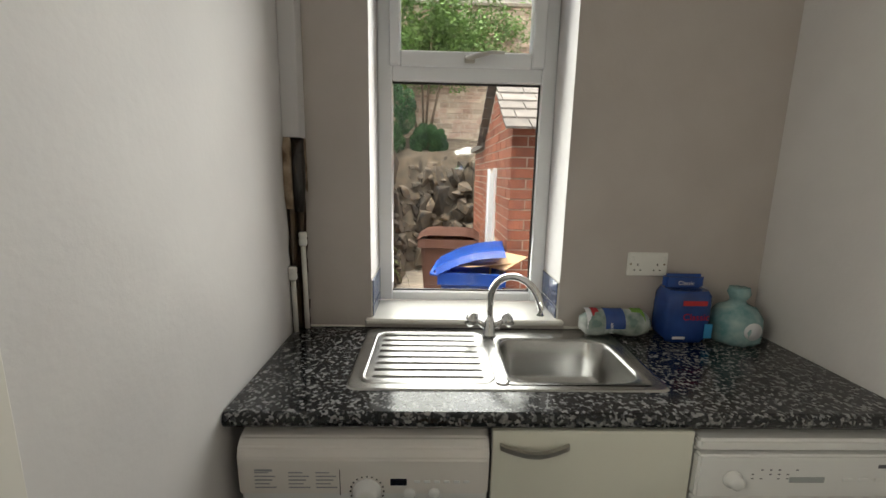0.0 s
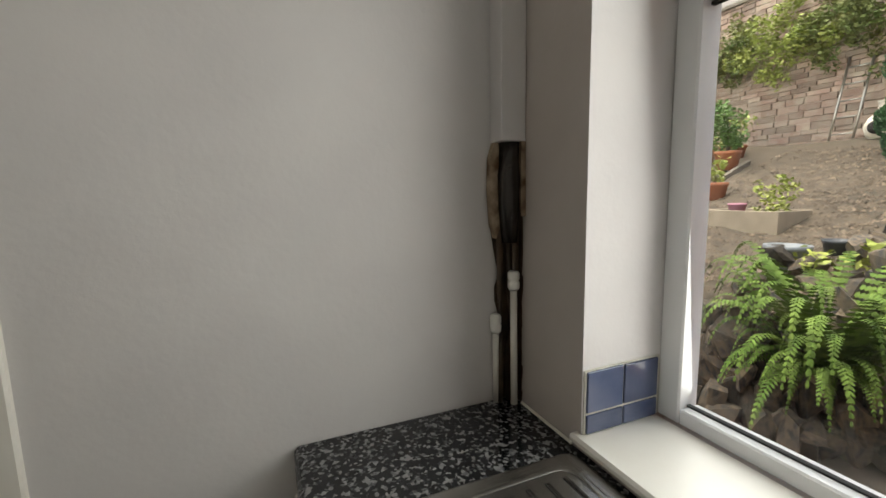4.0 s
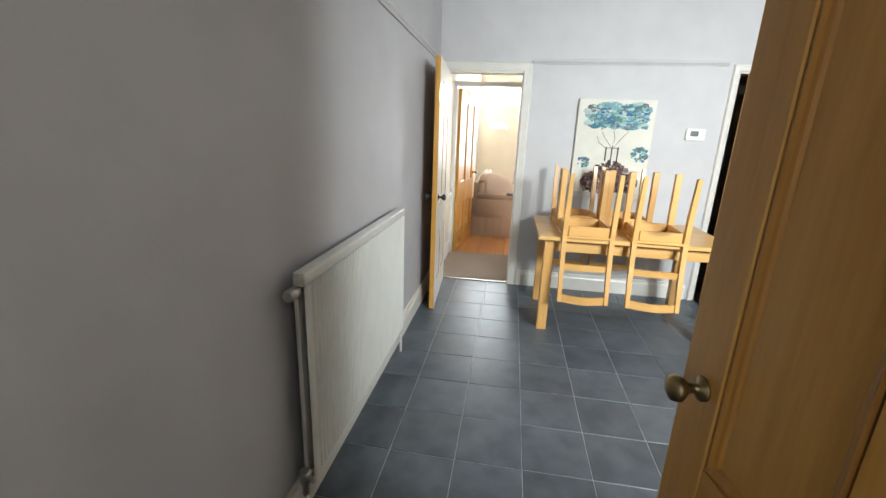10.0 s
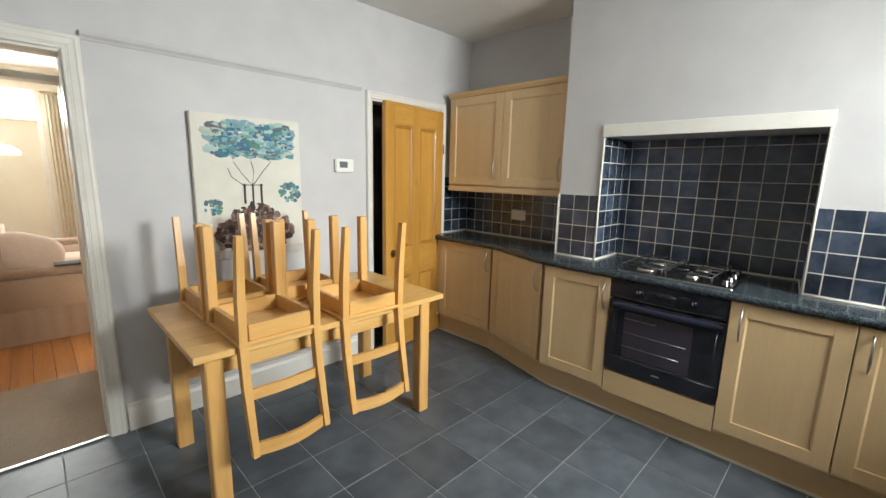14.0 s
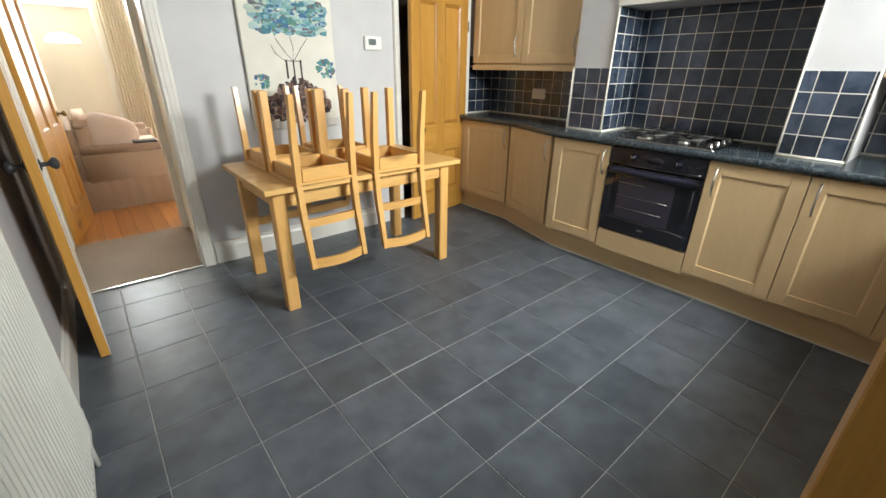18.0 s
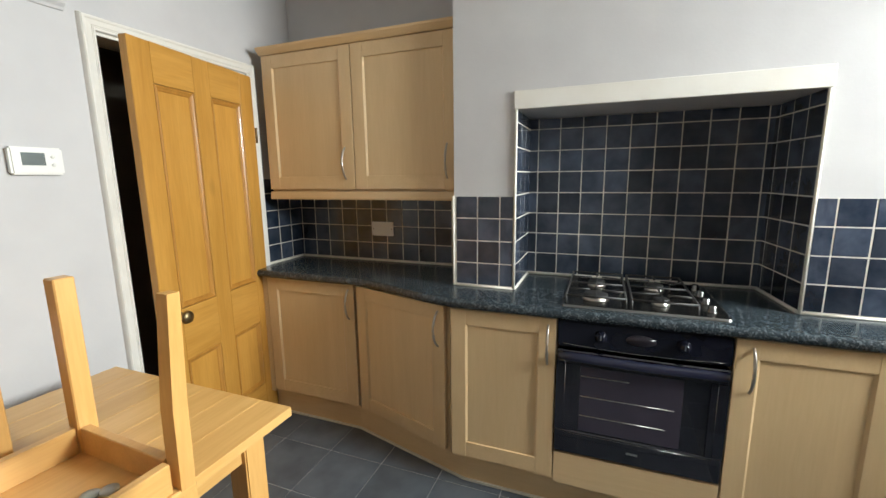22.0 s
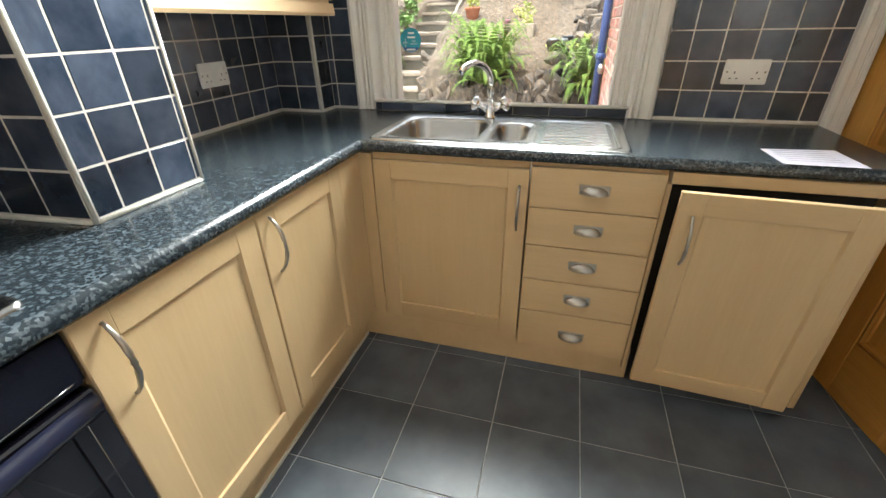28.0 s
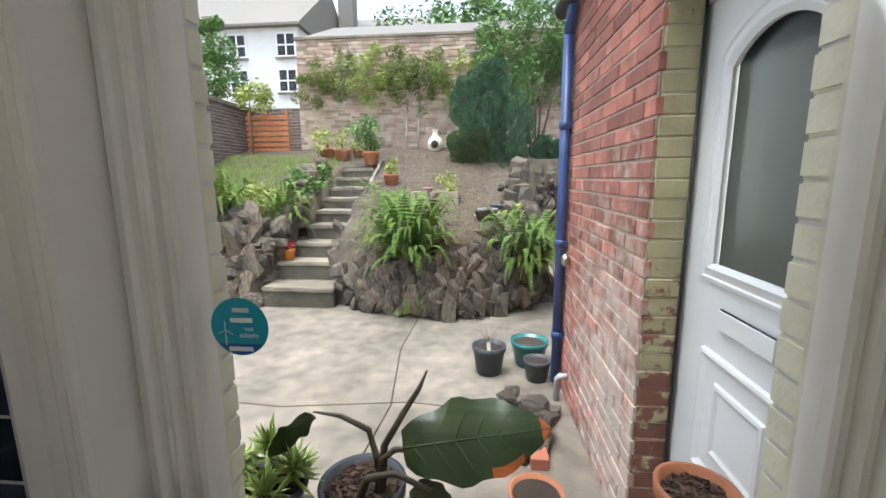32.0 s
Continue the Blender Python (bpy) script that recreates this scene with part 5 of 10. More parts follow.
# ---- sockets and switches ----
def plate(name, label, category, place, w, h, kind):
    """A faceplate in its own axes: x across, -y out of the wall, z up, centred."""
    t = new(name)
    tagged(t, label, category)
    bm = bmesh.new()
    box(bm, -w / 2, w / 2, -0.009, 0, -h / 2, h / 2, bevel=0.003, seg=2)
    p = link("faceplate", bm, M_PLASTIC)
    p.parent = t
    if kind == "socket":
        for cx in (-0.036, 0.036):
            for dx, dz, ww, hh in ((0, 0.002, 0.004, 0.008), (-0.011, -0.018, 0.0065, 0.004), (0.011, -0.018, 0.0065, 0.004)):
                bm = bmesh.new()
                box(bm, cx + dx - ww / 2, cx + dx + ww / 2, -0.0094, -0.0085, dz - hh / 2 - 0.004, dz + hh / 2 - 0.004)
                q = link("socket_slot", bm, M_DARK)
                q.parent = t
            bm = bmesh.new()
            s = -1 if cx < 0 else 1
            box(bm, cx + s * 0.021 - 0.006, cx + s * 0.021 + 0.006, -0.0125, -0.008, 0.010, 0.028, bevel=0.0015)
            q = link("rocker", bm, M_PLASTIC)
            q.parent = t
    elif kind == "switch":
        for cx in ((-0.008, 0.008) if w < 0.1 else (-0.01, 0.012)):
            bm = bmesh.new()
            box(bm, cx - 0.007, cx + 0.007, -0.0125, -0.008, -0.012, 0.012, bevel=0.0015)
            q = link("rocker", bm, M_PLASTIC)
            q.parent = t
    for cx in (-w / 2 + 0.012, w / 2 - 0.012):
        bm = bmesh.new()
        lathe(bm, [(0.0035, 0.0), (0.0035, -0.0006), (0.001, -0.0008)], (cx, -0.009, 0), 10, "y")
        q = link("screw", bm, M_BRASS)
        q.parent = t
    t.matrix_basis = place
    return t


def face(x, y, z, deg):
    return Matrix.Translation((x, y, z)) @ Matrix.Rotation(radians(deg), 4, "Z")


def plates():
    plate("double_socket", "white double socket on the navy tiles", "socket", face(3.5695, 3.405, 1.112, -90), 0.147, 0.086, "blank")
    plate("double_socket", "white double power socket on the navy tiles", "socket", face(3.5695, 0.620, 1.112, -90), 0.147, 0.086, "socket")
    plate("double_socket", "white double power socket beside the window", "socket", face(1.626, 0.1185, 1.092, 180), 0.147, 0.086, "socket")
    plate("double_socket", "white double power socket over the utility worktop", "socket", face(0.378, -2.200, 1.163, 180), 0.147, 0.086, "socket")
    plate("light_switch", "white double light switch beside the doorway", "switch", face(0.243, -0.030, 1.130, 0), 0.086, 0.086, "switch")
    plate("light_switch", "white square light switch beside the doorway", "switch", face(1.3925, -0.030, 1.528, 0), 0.080, 0.086, "switch")
    # room thermostat
    t = new("room_thermostat")
    tagged(t, "white room thermostat with a grey display", "thermostat")
    bm = bmesh.new()
    box(bm, -0.075, 0.075, -0.028, 0, -0.047, 0.047, bevel=0.006, seg=2)
    link("case", bm, M_PLASTIC).parent = t
    bm = bmesh.new()
    box(bm, -0.045, 0.020, -0.0295, -0.027, -0.015, 0.028)
    link("display", bm, surf("lcd_grey", (0.16, 0.19, 0.18), (0.13, 0.15, 0.15), rough=0.2)).parent = t
    for k in range(2):
        bm = bmesh.new()
        lathe(bm, [(0.006, 0), (0.006, -0.003), (0.001, -0.0035)], (0.042, -0.028, 0.015 - 0.028 * k), 12, "y")
        link("button", bm, M_PLASTIC).parent = t
    t.matrix_basis = face(2.222, 4.03, 1.49, 0)


# ---- dining table and upturned chairs ----
def dining_table():
    t = thing("dining_table", "rectangular pine dining table with upturned chairs on it", "table", (1.59, 3.39, 0.0))
    x0, x1, y0, y1, z0, z1 = 0.932, 2.245, 2.990, 3.790, 0.722, 0.750
    n = 7
    for k in range(n):
        a, b = y0 + (y1 - y0) * k / n, y0 + (y1 - y0) * (k + 1) / n
        bpart("plank", M_PTABLE, t, x0, x1, a + 0.0004, b - 0.0004, z0, z1, bevel=0.0016)
    for lx in (0.985, 2.125):
        for ly in (3.055, 3.655):
            bpart("leg", M_PLEG, t, lx, lx + 0.070, ly, ly + 0.070, 0.0, z0, bevel=0.004, seg=2)
    for yy in (3.07, 3.69):
        bpart("apron", M_PTABLE, t, 1.055, 2.125, yy, yy + 0.022, 0.625, z0, bevel=0.002)
    for xx in (1.0, 2.155):
        bpart("apron", M_PLEG, t, xx, xx + 0.022, 3.125, 3.655, 0.625, z0, bevel=0.002)
    return t


def chair():
    """A pine dining chair, upright, its seat's middle over the origin and its back towards +y."""
    t = thing("dining_chair", "upturned pine dining chair resting on the table", "chair", (0, 0, 0), group="chairs on the table")
    W, D, H = 0.360, 0.385, 0.450
    bm = bmesh.new()
    box(bm, -W / 2, W / 2, -D / 2, D / 2, H - 0.018, H, bevel=0.004)
    part("seat", bm, M_PLEGX, t)
    for s in (-1, 1):
        bm = bmesh.new()
        prism(bm, [(s * (W / 2 - 0.004), -D / 2 + 0.004), (s * (W / 2 - 0.046), -D / 2 + 0.004), (s * (W / 2 - 0.046), -D / 2 + 0.046), (s * (W / 2 - 0.004), -D / 2 + 0.046)], 0.0, H - 0.018)
        bmesh.ops.bevel(bm, geom=bm.edges[:], offset=0.003, segments=1, affect="EDGES")
        part("leg", bm, M_PLEG, t)
        # rear leg runs on into the back post and leans
        bm = bmesh.new()
        px = [(0.0, 0.205), (0.25, 0.178), (H, 0.172), (0.62, 0.190), (0.90, 0.245)]
        rings = []
        for z, y in px:
            w = 0.020 if 0.1 < z < 0.7 else 0.016
            rings.append([bm.verts.new((s * (W / 2 - 0.020) + dx, y + dy, z)) for dx, dy in ((-w * 0.8, -w), (w * 0.8, -w), (w * 0.8, w), (-w * 0.8, w))])
        fs = []
        for r0, r1 in zip(rings, rings[1:]):
            for k in range(4):
                fs.append(bm.faces.new((r0[k], r0[(k + 1) % 4], r1[(k + 1) % 4], r1[k])))
        fs += [bm.faces.new(rings[0]), bm.faces.new(rings[-1])]
        bmesh.ops.recalc_face_normals(bm, faces=fs)
        part("back_post", bm, M_PLEG, t)
        bm = bmesh.new()
        box(bm, s * (W / 2 - 0.032) - 0.011, s * (W / 2 - 0.032) + 0.011, -D / 2 + 0.046, 0.155, H - 0.085, H - 0.018, bevel=0.002)
        part("side_rail", bm, M_PLEGX, t)
    for y in (-D / 2 + 0.014, 0.160):
        bm = bmesh.new()
        box(bm, -W / 2 + 0.046, W / 2 - 0.046, y, y + 0.022, H - 0.085, H - 0.018, bevel=0.002)
        part("seat_rail", bm, M_PLEGX, t)
    # lower rail and curved crest of the back
    for z0, h, y, bow, nm in ((0.635, 0.045, 0.190, 0.010, "back_rail"), (0.850, 0.055, 0.236, 0.020, "crest_rail")):
        bm = bmesh.new()
        n = 10
        rings = []
        for k in range(n + 1):
            s = k / n
            x = -W / 2 + 0.034 + (W - 0.068) * s
            yy = y + bow * math.sin(math.pi * s)
            zz = z0 + (0.006 * math.sin(math.pi * s) if nm == "crest_rail" else 0)
            rings.append([bm.verts.new((x, yy + dy, zz + dz)) for dy, dz in ((-0.009, 0), (0.009, 0), (0.009, h), (-0.009, h))])
        fs = []
        for r0, r1 in zip(rings, rings[1:]):
            for k in range(4):
                fs.append(bm.faces.new((r0[k], r0[(k + 1) % 4], r1[(k + 1) % 4], r1[k])))
        fs += [bm.faces.new(rings[0]), bm.faces.new(rings[-1])]
        bmesh.ops.recalc_face_normals(bm, faces=fs)
        part(nm, bm, M_PLEGX, t)
    bm = bmesh.new()
    for cx, cy in ((0.06, 0.03), (0.085, 0.05)):
        lathe(bm, [(0.018, 0), (0.018, -0.006), (0.002, -0.007)], (cx, cy, H - 0.018), 10)
    part("felt_pads", bm, surf("pale_plastic", (0.55, 0.62, 0.62), (0.5, 0.56, 0.56), rough=0.4), t, "spare plastic glides in the seat", kind="stuff")
    return t


def chairs():
    flip = Matrix.Translation((0, 0, 1.2005)) @ Matrix.Rotation(math.pi, 4, "X")
    # turned over about x: the back hangs on the -y side
    spots = [(1.262, 3.165, 1.5, 0), (1.738, 3.155, -2.0, 0), (1.252, 3.585, 181.0, 0), (1.628, 3.590, 178.5, 0)]
    first = None
    for x, y, deg, _ in spots:
        m = Matrix.Translation((x, y, 0)) @ Matrix.Rotation(radians(deg), 4, "Z") @ flip
        if first is None:
            first = chair()
            first.matrix_basis = m
        else:
            copy_thing(first, m)


# ---- canvas picture ----
def picture():
    t = thing("canvas_picture", "unframed canvas of a teal-leaved tree over a brown building", "picture", (1.557, 4.03, 0.91))
    x0, x1, z0, z1, yf = 1.240, 1.875, 0.905, 1.758, 3.993
    m_canvas = surf("cream_canvas", (0.70, 0.68, 0.60), (0.62, 0.60, 0.53), scale=6, rough=0.8, bump=0.3, bscale=260, big=0.06)
    bpart("canvas", m_canvas, t, x0, x1, yf, 4.029, z0, z1, bevel=0.003)
    teal = [surf("paint_teal_%s" % w, c, tuple(v * 0.7 for v in c), scale=30, rough=0.7, bump=0.2) for w, c in
            (("a", (0.05, 0.19, 0.24)), ("b", (0.09, 0.28, 0.32)), ("c", (0.05, 0.14, 0.30)), ("d", (0.20, 0.40, 0.38)), ("e", (0.10, 0.25, 0.18)), ("f", (0.14, 0.13, 0.15)))]
    wash = [surf("paint_wash_%s" % w, c, tuple(v * 0.75 for v in c), scale=22, rough=0.75, bump=0.2) for w, c in
            (("a", (0.40, 0.54, 0.52)), ("b", (0.28, 0.46, 0.50)), ("c", (0.48, 0.56, 0.48)), ("d", (0.22, 0.38, 0.44)))]
    earth = [surf("earth_wash_%s" % w, c, tuple(v * 0.7 for v in c), scale=22, rough=0.75, bump=0.2) for w, c in (("a", (0.34, 0.25, 0.22)), ("b", (0.24, 0.16, 0.14)))]
    brown = [surf("paint_brown_%s" % w, c, tuple(v * 0.6 for v in c), scale=30, rough=0.7, bump=0.2) for w, c in
             (("a", (0.07, 0.028, 0.02)), ("b", (0.13, 0.06, 0.045)), ("c", (0.035, 0.02, 0.02)), ("d", (0.20, 0.12, 0.08)))]
    rnd = random.Random(5)

    layer = [0]

    def dabs(name, mats, cx, cz, rx, rz, n, s0, s1, square=False, flat=1.0):
        groups = [bmesh.new() for _ in mats]
        for k in range(n):
            a, r = rnd.uniform(0, 2 * math.pi), math.sqrt(rnd.random())
            px, pz = cx + rx * r * math.cos(a), cz + rz * r * math.sin(a)
            if square:
                px, pz = cx + rx * rnd.uniform(-1, 1), cz + rz * rnd.uniform(-1, 1)
            w, h = rnd.uniform(s0, s1), rnd.uniform(s0, s1) * flat
            b = groups[rnd.randrange(len(mats))]
            layer[0] += 1
            yy = yf - 0.0004 - 0.000007 * layer[0]
            # a brush dab with a soft, ragged outline
            pts = []
            for j in range(14):
                c, d = math.cos(math.pi * j / 7), math.sin(math.pi * j / 7)
                f = rnd.uniform(0.72, 1.08) / (abs(c) ** 3 + abs(d) ** 3) ** 0.333
                pts.append((min(max(px + w * 0.56 * f * c, x0 + 0.004), x1 - 0.004), pz + h * 0.56 * f * d))
            prism(b, pts, yy - 0.0003, yf - 0.0001, "y")
        for b, mm in zip(groups, mats):
            part(name, b, mm, t, kind="stuff")

    dabs("foliage", wash, 1.570, 1.625, 0.250, 0.095, 70, 0.05, 0.11, True, 0.5)
    dabs("foliage", teal, 1.575, 1.620, 0.235, 0.092, 85, 0.03, 0.075, True, 0.55)
    dabs("foliage", wash, 1.575, 1.625, 0.240, 0.095, 60, 0.02, 0.05, True, 0.5)
    dabs("foliage", teal, 1.575, 1.610, 0.235, 0.100, 110, 0.010, 0.030, True, 0.8)
    dabs("foliage", teal, 1.800, 1.305, 0.075, 0.060, 55, 0.012, 0.032)
    dabs("foliage", teal, 1.330, 1.225, 0.050, 0.042, 36, 0.010, 0.026)
    dabs("painted_building", earth, 1.565, 1.070, 0.24, 0.12, 60, 0.03, 0.08)
    dabs("painted_building", brown, 1.565, 1.060, 0.235, 0.115, 150, 0.016, 0.050)
    dabs("painted_building", brown, 1.560, 1.180, 0.120, 0.060, 70, 0.012, 0.036)
    bm = bmesh.new()
    for xa, za, xb, zb in ((1.50, 1.35, 1.62, 1.355), (1.505, 1.24, 1.515, 1.36), (1.555, 1.24, 1.563, 1.36), (1.605, 1.24, 1.615, 1.36)):
        box(bm, xa, xb, yf - 0.0062, yf - 0.0002, za, zb)
    part("building_lines", bm, brown[2], t)
    bm = bmesh.new()
    for pts in (((1.55, 1.36), (1.50, 1.42), (1.455, 1.49)), ((1.56, 1.36), (1.57, 1.44), (1.555, 1.50)), ((1.57, 1.36), (1.62, 1.43), (1.68, 1.50)), ((1.50, 1.355), (1.44, 1.40), (1.42, 1.45))):
        tube(bm, [(x, yf - 0.0015, z) for x, z in pts], 0.0018, 5)
    part("branches", bm, brown[2], t)
    bm = bmesh.new()
    box(bm, x0 + 0.004, x1 - 0.004, yf - 0.0006, yf - 0.0001, z0 + 0.002, z0 + 0.055)
    part("ground_wash", bm, surf("grey_wash", (0.46, 0.44, 0.42), (0.56, 0.54, 0.50), scale=12, rough=0.8), t)


# ---- kitchen window ----
def kitchen_window():
    t = thing("window_1", "large white timber window with fluted casing and clear glass", "window", (2.57, 0.0, 0.93), kind="structure")
    # fluted casing on the room side, a plain deep lining, then the stepped sash box
    for s, xa in ((-1, 2.003), (1, 3.131)):
        bm = bmesh.new()
        prof = [(0.0, -0.004), (0.0, 0.012), (0.006, 0.016), (0.012, 0.013), (0.018, 0.019), (0.024, 0.013), (0.030, 0.012), (0.037, 0.020), (0.043, 0.013), (0.052, 0.015), (0.062, 0.024), (0.074, 0.029), (0.086, 0.024), (0.092, 0.014), (0.094, 0.0)]
        pts = [(xa + s * a, 0.1101 + max(d, 0.0)) for a, d in prof]
        prism(bm, pts, 0.912, 2.42)
        part("casing", bm, M_GLOSS, t)
        bm = bmesh.new()
        a, b = sorted((xa, xa + s * 0.0145))
        box(bm, a, b, -0.085, 0.1098, 0.605, 2.298)
        part("lining", bm, M_GLOSS, t)
        bm = bmesh.new()
        step = [(0.0, 0.022), (0.014, 0.022), (0.018, 0.028), (0.024, 0.022), (0.027, 0.008), (0.033, 0.004), (0.040, 0.010), (0.046, 0.004), (0.048, -0.012), (0.056, -0.016), (0.062, -0.010), (0.068, -0.018), (0.070, -0.040), (0.070, -0.075), (0.0, -0.075)]
        prism(bm, [(xa - s * (d + 0.0005), y) for d, y in step], 0.726, 2.298)
        part("sash_stile", bm, M_GLOSS, t)
        # painted stone-coloured bead outside the sash
        bm = bmesh.new()
        a, b = sorted((xa, xa - s * 0.052))
        box(bm, a, b, -0.112, -0.0755, 0.640, 2.297, bevel=0.003)
        part("outer_bead", bm, M_CREAMB, t)
    bm = bmesh.new()
    box(bm, 1.909, 3.225, 0.1105, 0.136, 2.42, 2.53, bevel=0.004)
    part("casing", bm, M_GLOSS, t)
    bpart("sash_rail", M_GLOSS, t, 2.075, 3.059, -0.074, 0.010, 0.726, 0.790, bevel=0.004)
    bpart("sash_rail", M_GLOSS, t, 2.075, 3.059, -0.074, 0.010, 2.24, 2.295, bevel=0.004)
    bpart("sill_rail", M_GLOSS, t, 2.0035, 3.1305, -0.085, 0.109, 0.602, 0.700)
    bpart("window_board", M_GLOSS, t, 2.0035, 3.1305, -0.085, 0.109, 0.702, 0.724)
    bm = bmesh.new()
    box(bm, 1.990, 3.153, -0.27, -0.086, 0.604, 0.634, bevel=0.004)
    part("stone_sill", bm, surf("painted_sill", (0.55, 0.52, 0.42), (0.48, 0.45, 0.36), rough=0.7, bump=0.3), t)
    g = bpart("pane", M_GLASS, t, 2.073, 3.061, -0.061, -0.057, 0.786, 2.242, bevel=0.0)
    g.visible_shadow = False
    # low row of dark tiles with a rounded trim under the opening, capped by a second row
    bpart("upstand", M_GROUT, t, 2.010, 3.125, 0.1000, 0.1290, 0.9115, 0.9500, bevel=0.0)
    me = piece_mesh("upstand_tile", 0.1525, 0.006, 0.034, 0.0012, M_TILE)
    cap = piece_mesh("cap_tile", 0.1525, 0.024, 0.005, 0.001, M_TILE)
    for k in range(8):
        xa, xb = 2.012 + k * 0.1545, min(2.1645 + k * 0.1545, 3.123)
        if xb - xa < 0.02:
            continue
        fit = Matrix.Diagonal(((xb - xa) / 0.1525, 1, 1, 1))
        put_piece("upstand_tile", me, t, ((xa + xb) / 2, 0.1310, 0.9300), fit)
        put_piece("cap_tile", cap, t, ((xa + xb) / 2, 0.1130, 0.9520), fit)
    bm = bmesh.new()
    tube(bm, [(2.006, 0.1300, 0.9525), (3.128, 0.1300, 0.9525)], 0.0060, 10)
    part("tile_trim", bm, M_TRIM, t)
    bpart("cap_bead", M_GLOSS, t, 2.006, 3.128, 0.0930, 0.0995, 0.9450, 0.9565, bevel=0.001)
    # round sticker on the glass, read from the garden side
    s = new("window_sticker")
    tagged(s, "round blue energy sticker on the window glass, facing out", "sticker")
    c = (3.002, 1.202)
    bm = bmesh.new()
    lathe(bm, [(0.052, 0.0), (0.052, 0.0004)], (0, 0, 0), 40, "y")
    link("disc", bm, surf("sticker_blue", (0.02, 0.30, 0.42), (0.025, 0.33, 0.45), rough=0.4)).parent = s
    bm = bmesh.new()
    pts = [(0.050 * math.sin(a), -0.050 * math.cos(a)) for a in [radians(v) for v in range(-52, 53, 8)]]
    prism(bm, pts, 0.0005, 0.0008, "y")
    link("lower_band", bm, surf("sticker_navy", (0.02, 0.08, 0.30), (0.025, 0.10, 0.34), rough=0.4)).parent = s
    white = surf("sticker_white", (0.75, 0.80, 0.80), (0.75, 0.80, 0.80), rough=0.4)
    for w, px, pz in ((0.030, -0.004, 0.030), (0.040, -0.004, 0.012), (0.044, 0.0, -0.040)):
        bm = bmesh.new()
        box(bm, px - w / 2, px + w / 2, 0.0009, 0.0012, pz - 0.004, pz + 0.004)
        link("word_bar", bm, white).parent = s
    for txt, size, px, pz in (("our", 0.013, -0.016, -0.007), ("choice", 0.013, -0.016, -0.019)):
        cu = bpy.data.curves.new("lettering", "FONT")
        cu.body, cu.size, cu.align_x, cu.extrude = txt, size, "CENTER", 0.0001
        tmp = bpy.data.objects.new("lettering", cu)
        scene.collection.objects.link(tmp)
        me2 = bpy.data.meshes.new_from_object(tmp.evaluated_get(bpy.context.evaluated_depsgraph_get()))
        bpy.data.objects.remove(tmp)
        me2.materials.clear()
        me2.materials.append(white)
        ob = new("lettering", me2)
        ob.parent = s
        ob.matrix_basis = Matrix.Translation((px if px > -0.01 else px, 0.0009, pz)) @ Matrix.Rotation(radians(90), 4, "X") @ Matrix.Diagonal((1, 1, 1, 1))
    bm = bmesh.new()
    tube(bm, [(0.026, 0.0010, -0.034), (0.026, 0.0010, -0.006)], 0.001, 5)
    for a in (90, 210, 330):
        tube(bm, [(0.026, 0.0010, -0.006), (0.026 + 0.016 * math.cos(radians(a)), 0.0010, -0.006 + 0.016 * math.sin(radians(a)))], [0.0014, 0.0004], 5)
    link("turbine", bm, white).parent = s
    s.matrix_basis = Matrix.Translation((c[0], -0.0566, c[1]))


all_tiles()
plates()
dining_table()
chairs()
picture()
kitchen_window()

# paper on the worktop
bm = bmesh.new()
prism(bm, [(1.655, 0.531), (1.650, 0.690), (1.450, 0.690), (1.454, 0.510)], 0.9105, 0.9115)
pp = tagged(link("paper_sheet", bm, surf("violet_white_paper", (0.66, 0.64, 0.74), (0.62, 0.60, 0.70), rough=0.7)), "loose pale printed paper sheet on the worktop", "paper")
bm = bmesh.new()
for k in range(6):
    t0 = 0.12 + 0.13 * k
    a, b = Vector((1.655, 0.531, 0)).lerp(Vector((1.650, 0.690, 0)), t0), Vector((1.454, 0.510, 0)).lerp(Vector((1.450, 0.690, 0)), t0)
    p, q = a.lerp(b, 0.1), a.lerp(b, 0.8)
    tube(bm, [(p.x, p.y, 0.9117), (q.x, q.y, 0.9117)], 0.0011, 4)
pl = link("print_lines", bm, surf("grey_print", (0.36, 0.36, 0.42), (0.4, 0.4, 0.46), rough=0.8))
pl.parent = pp

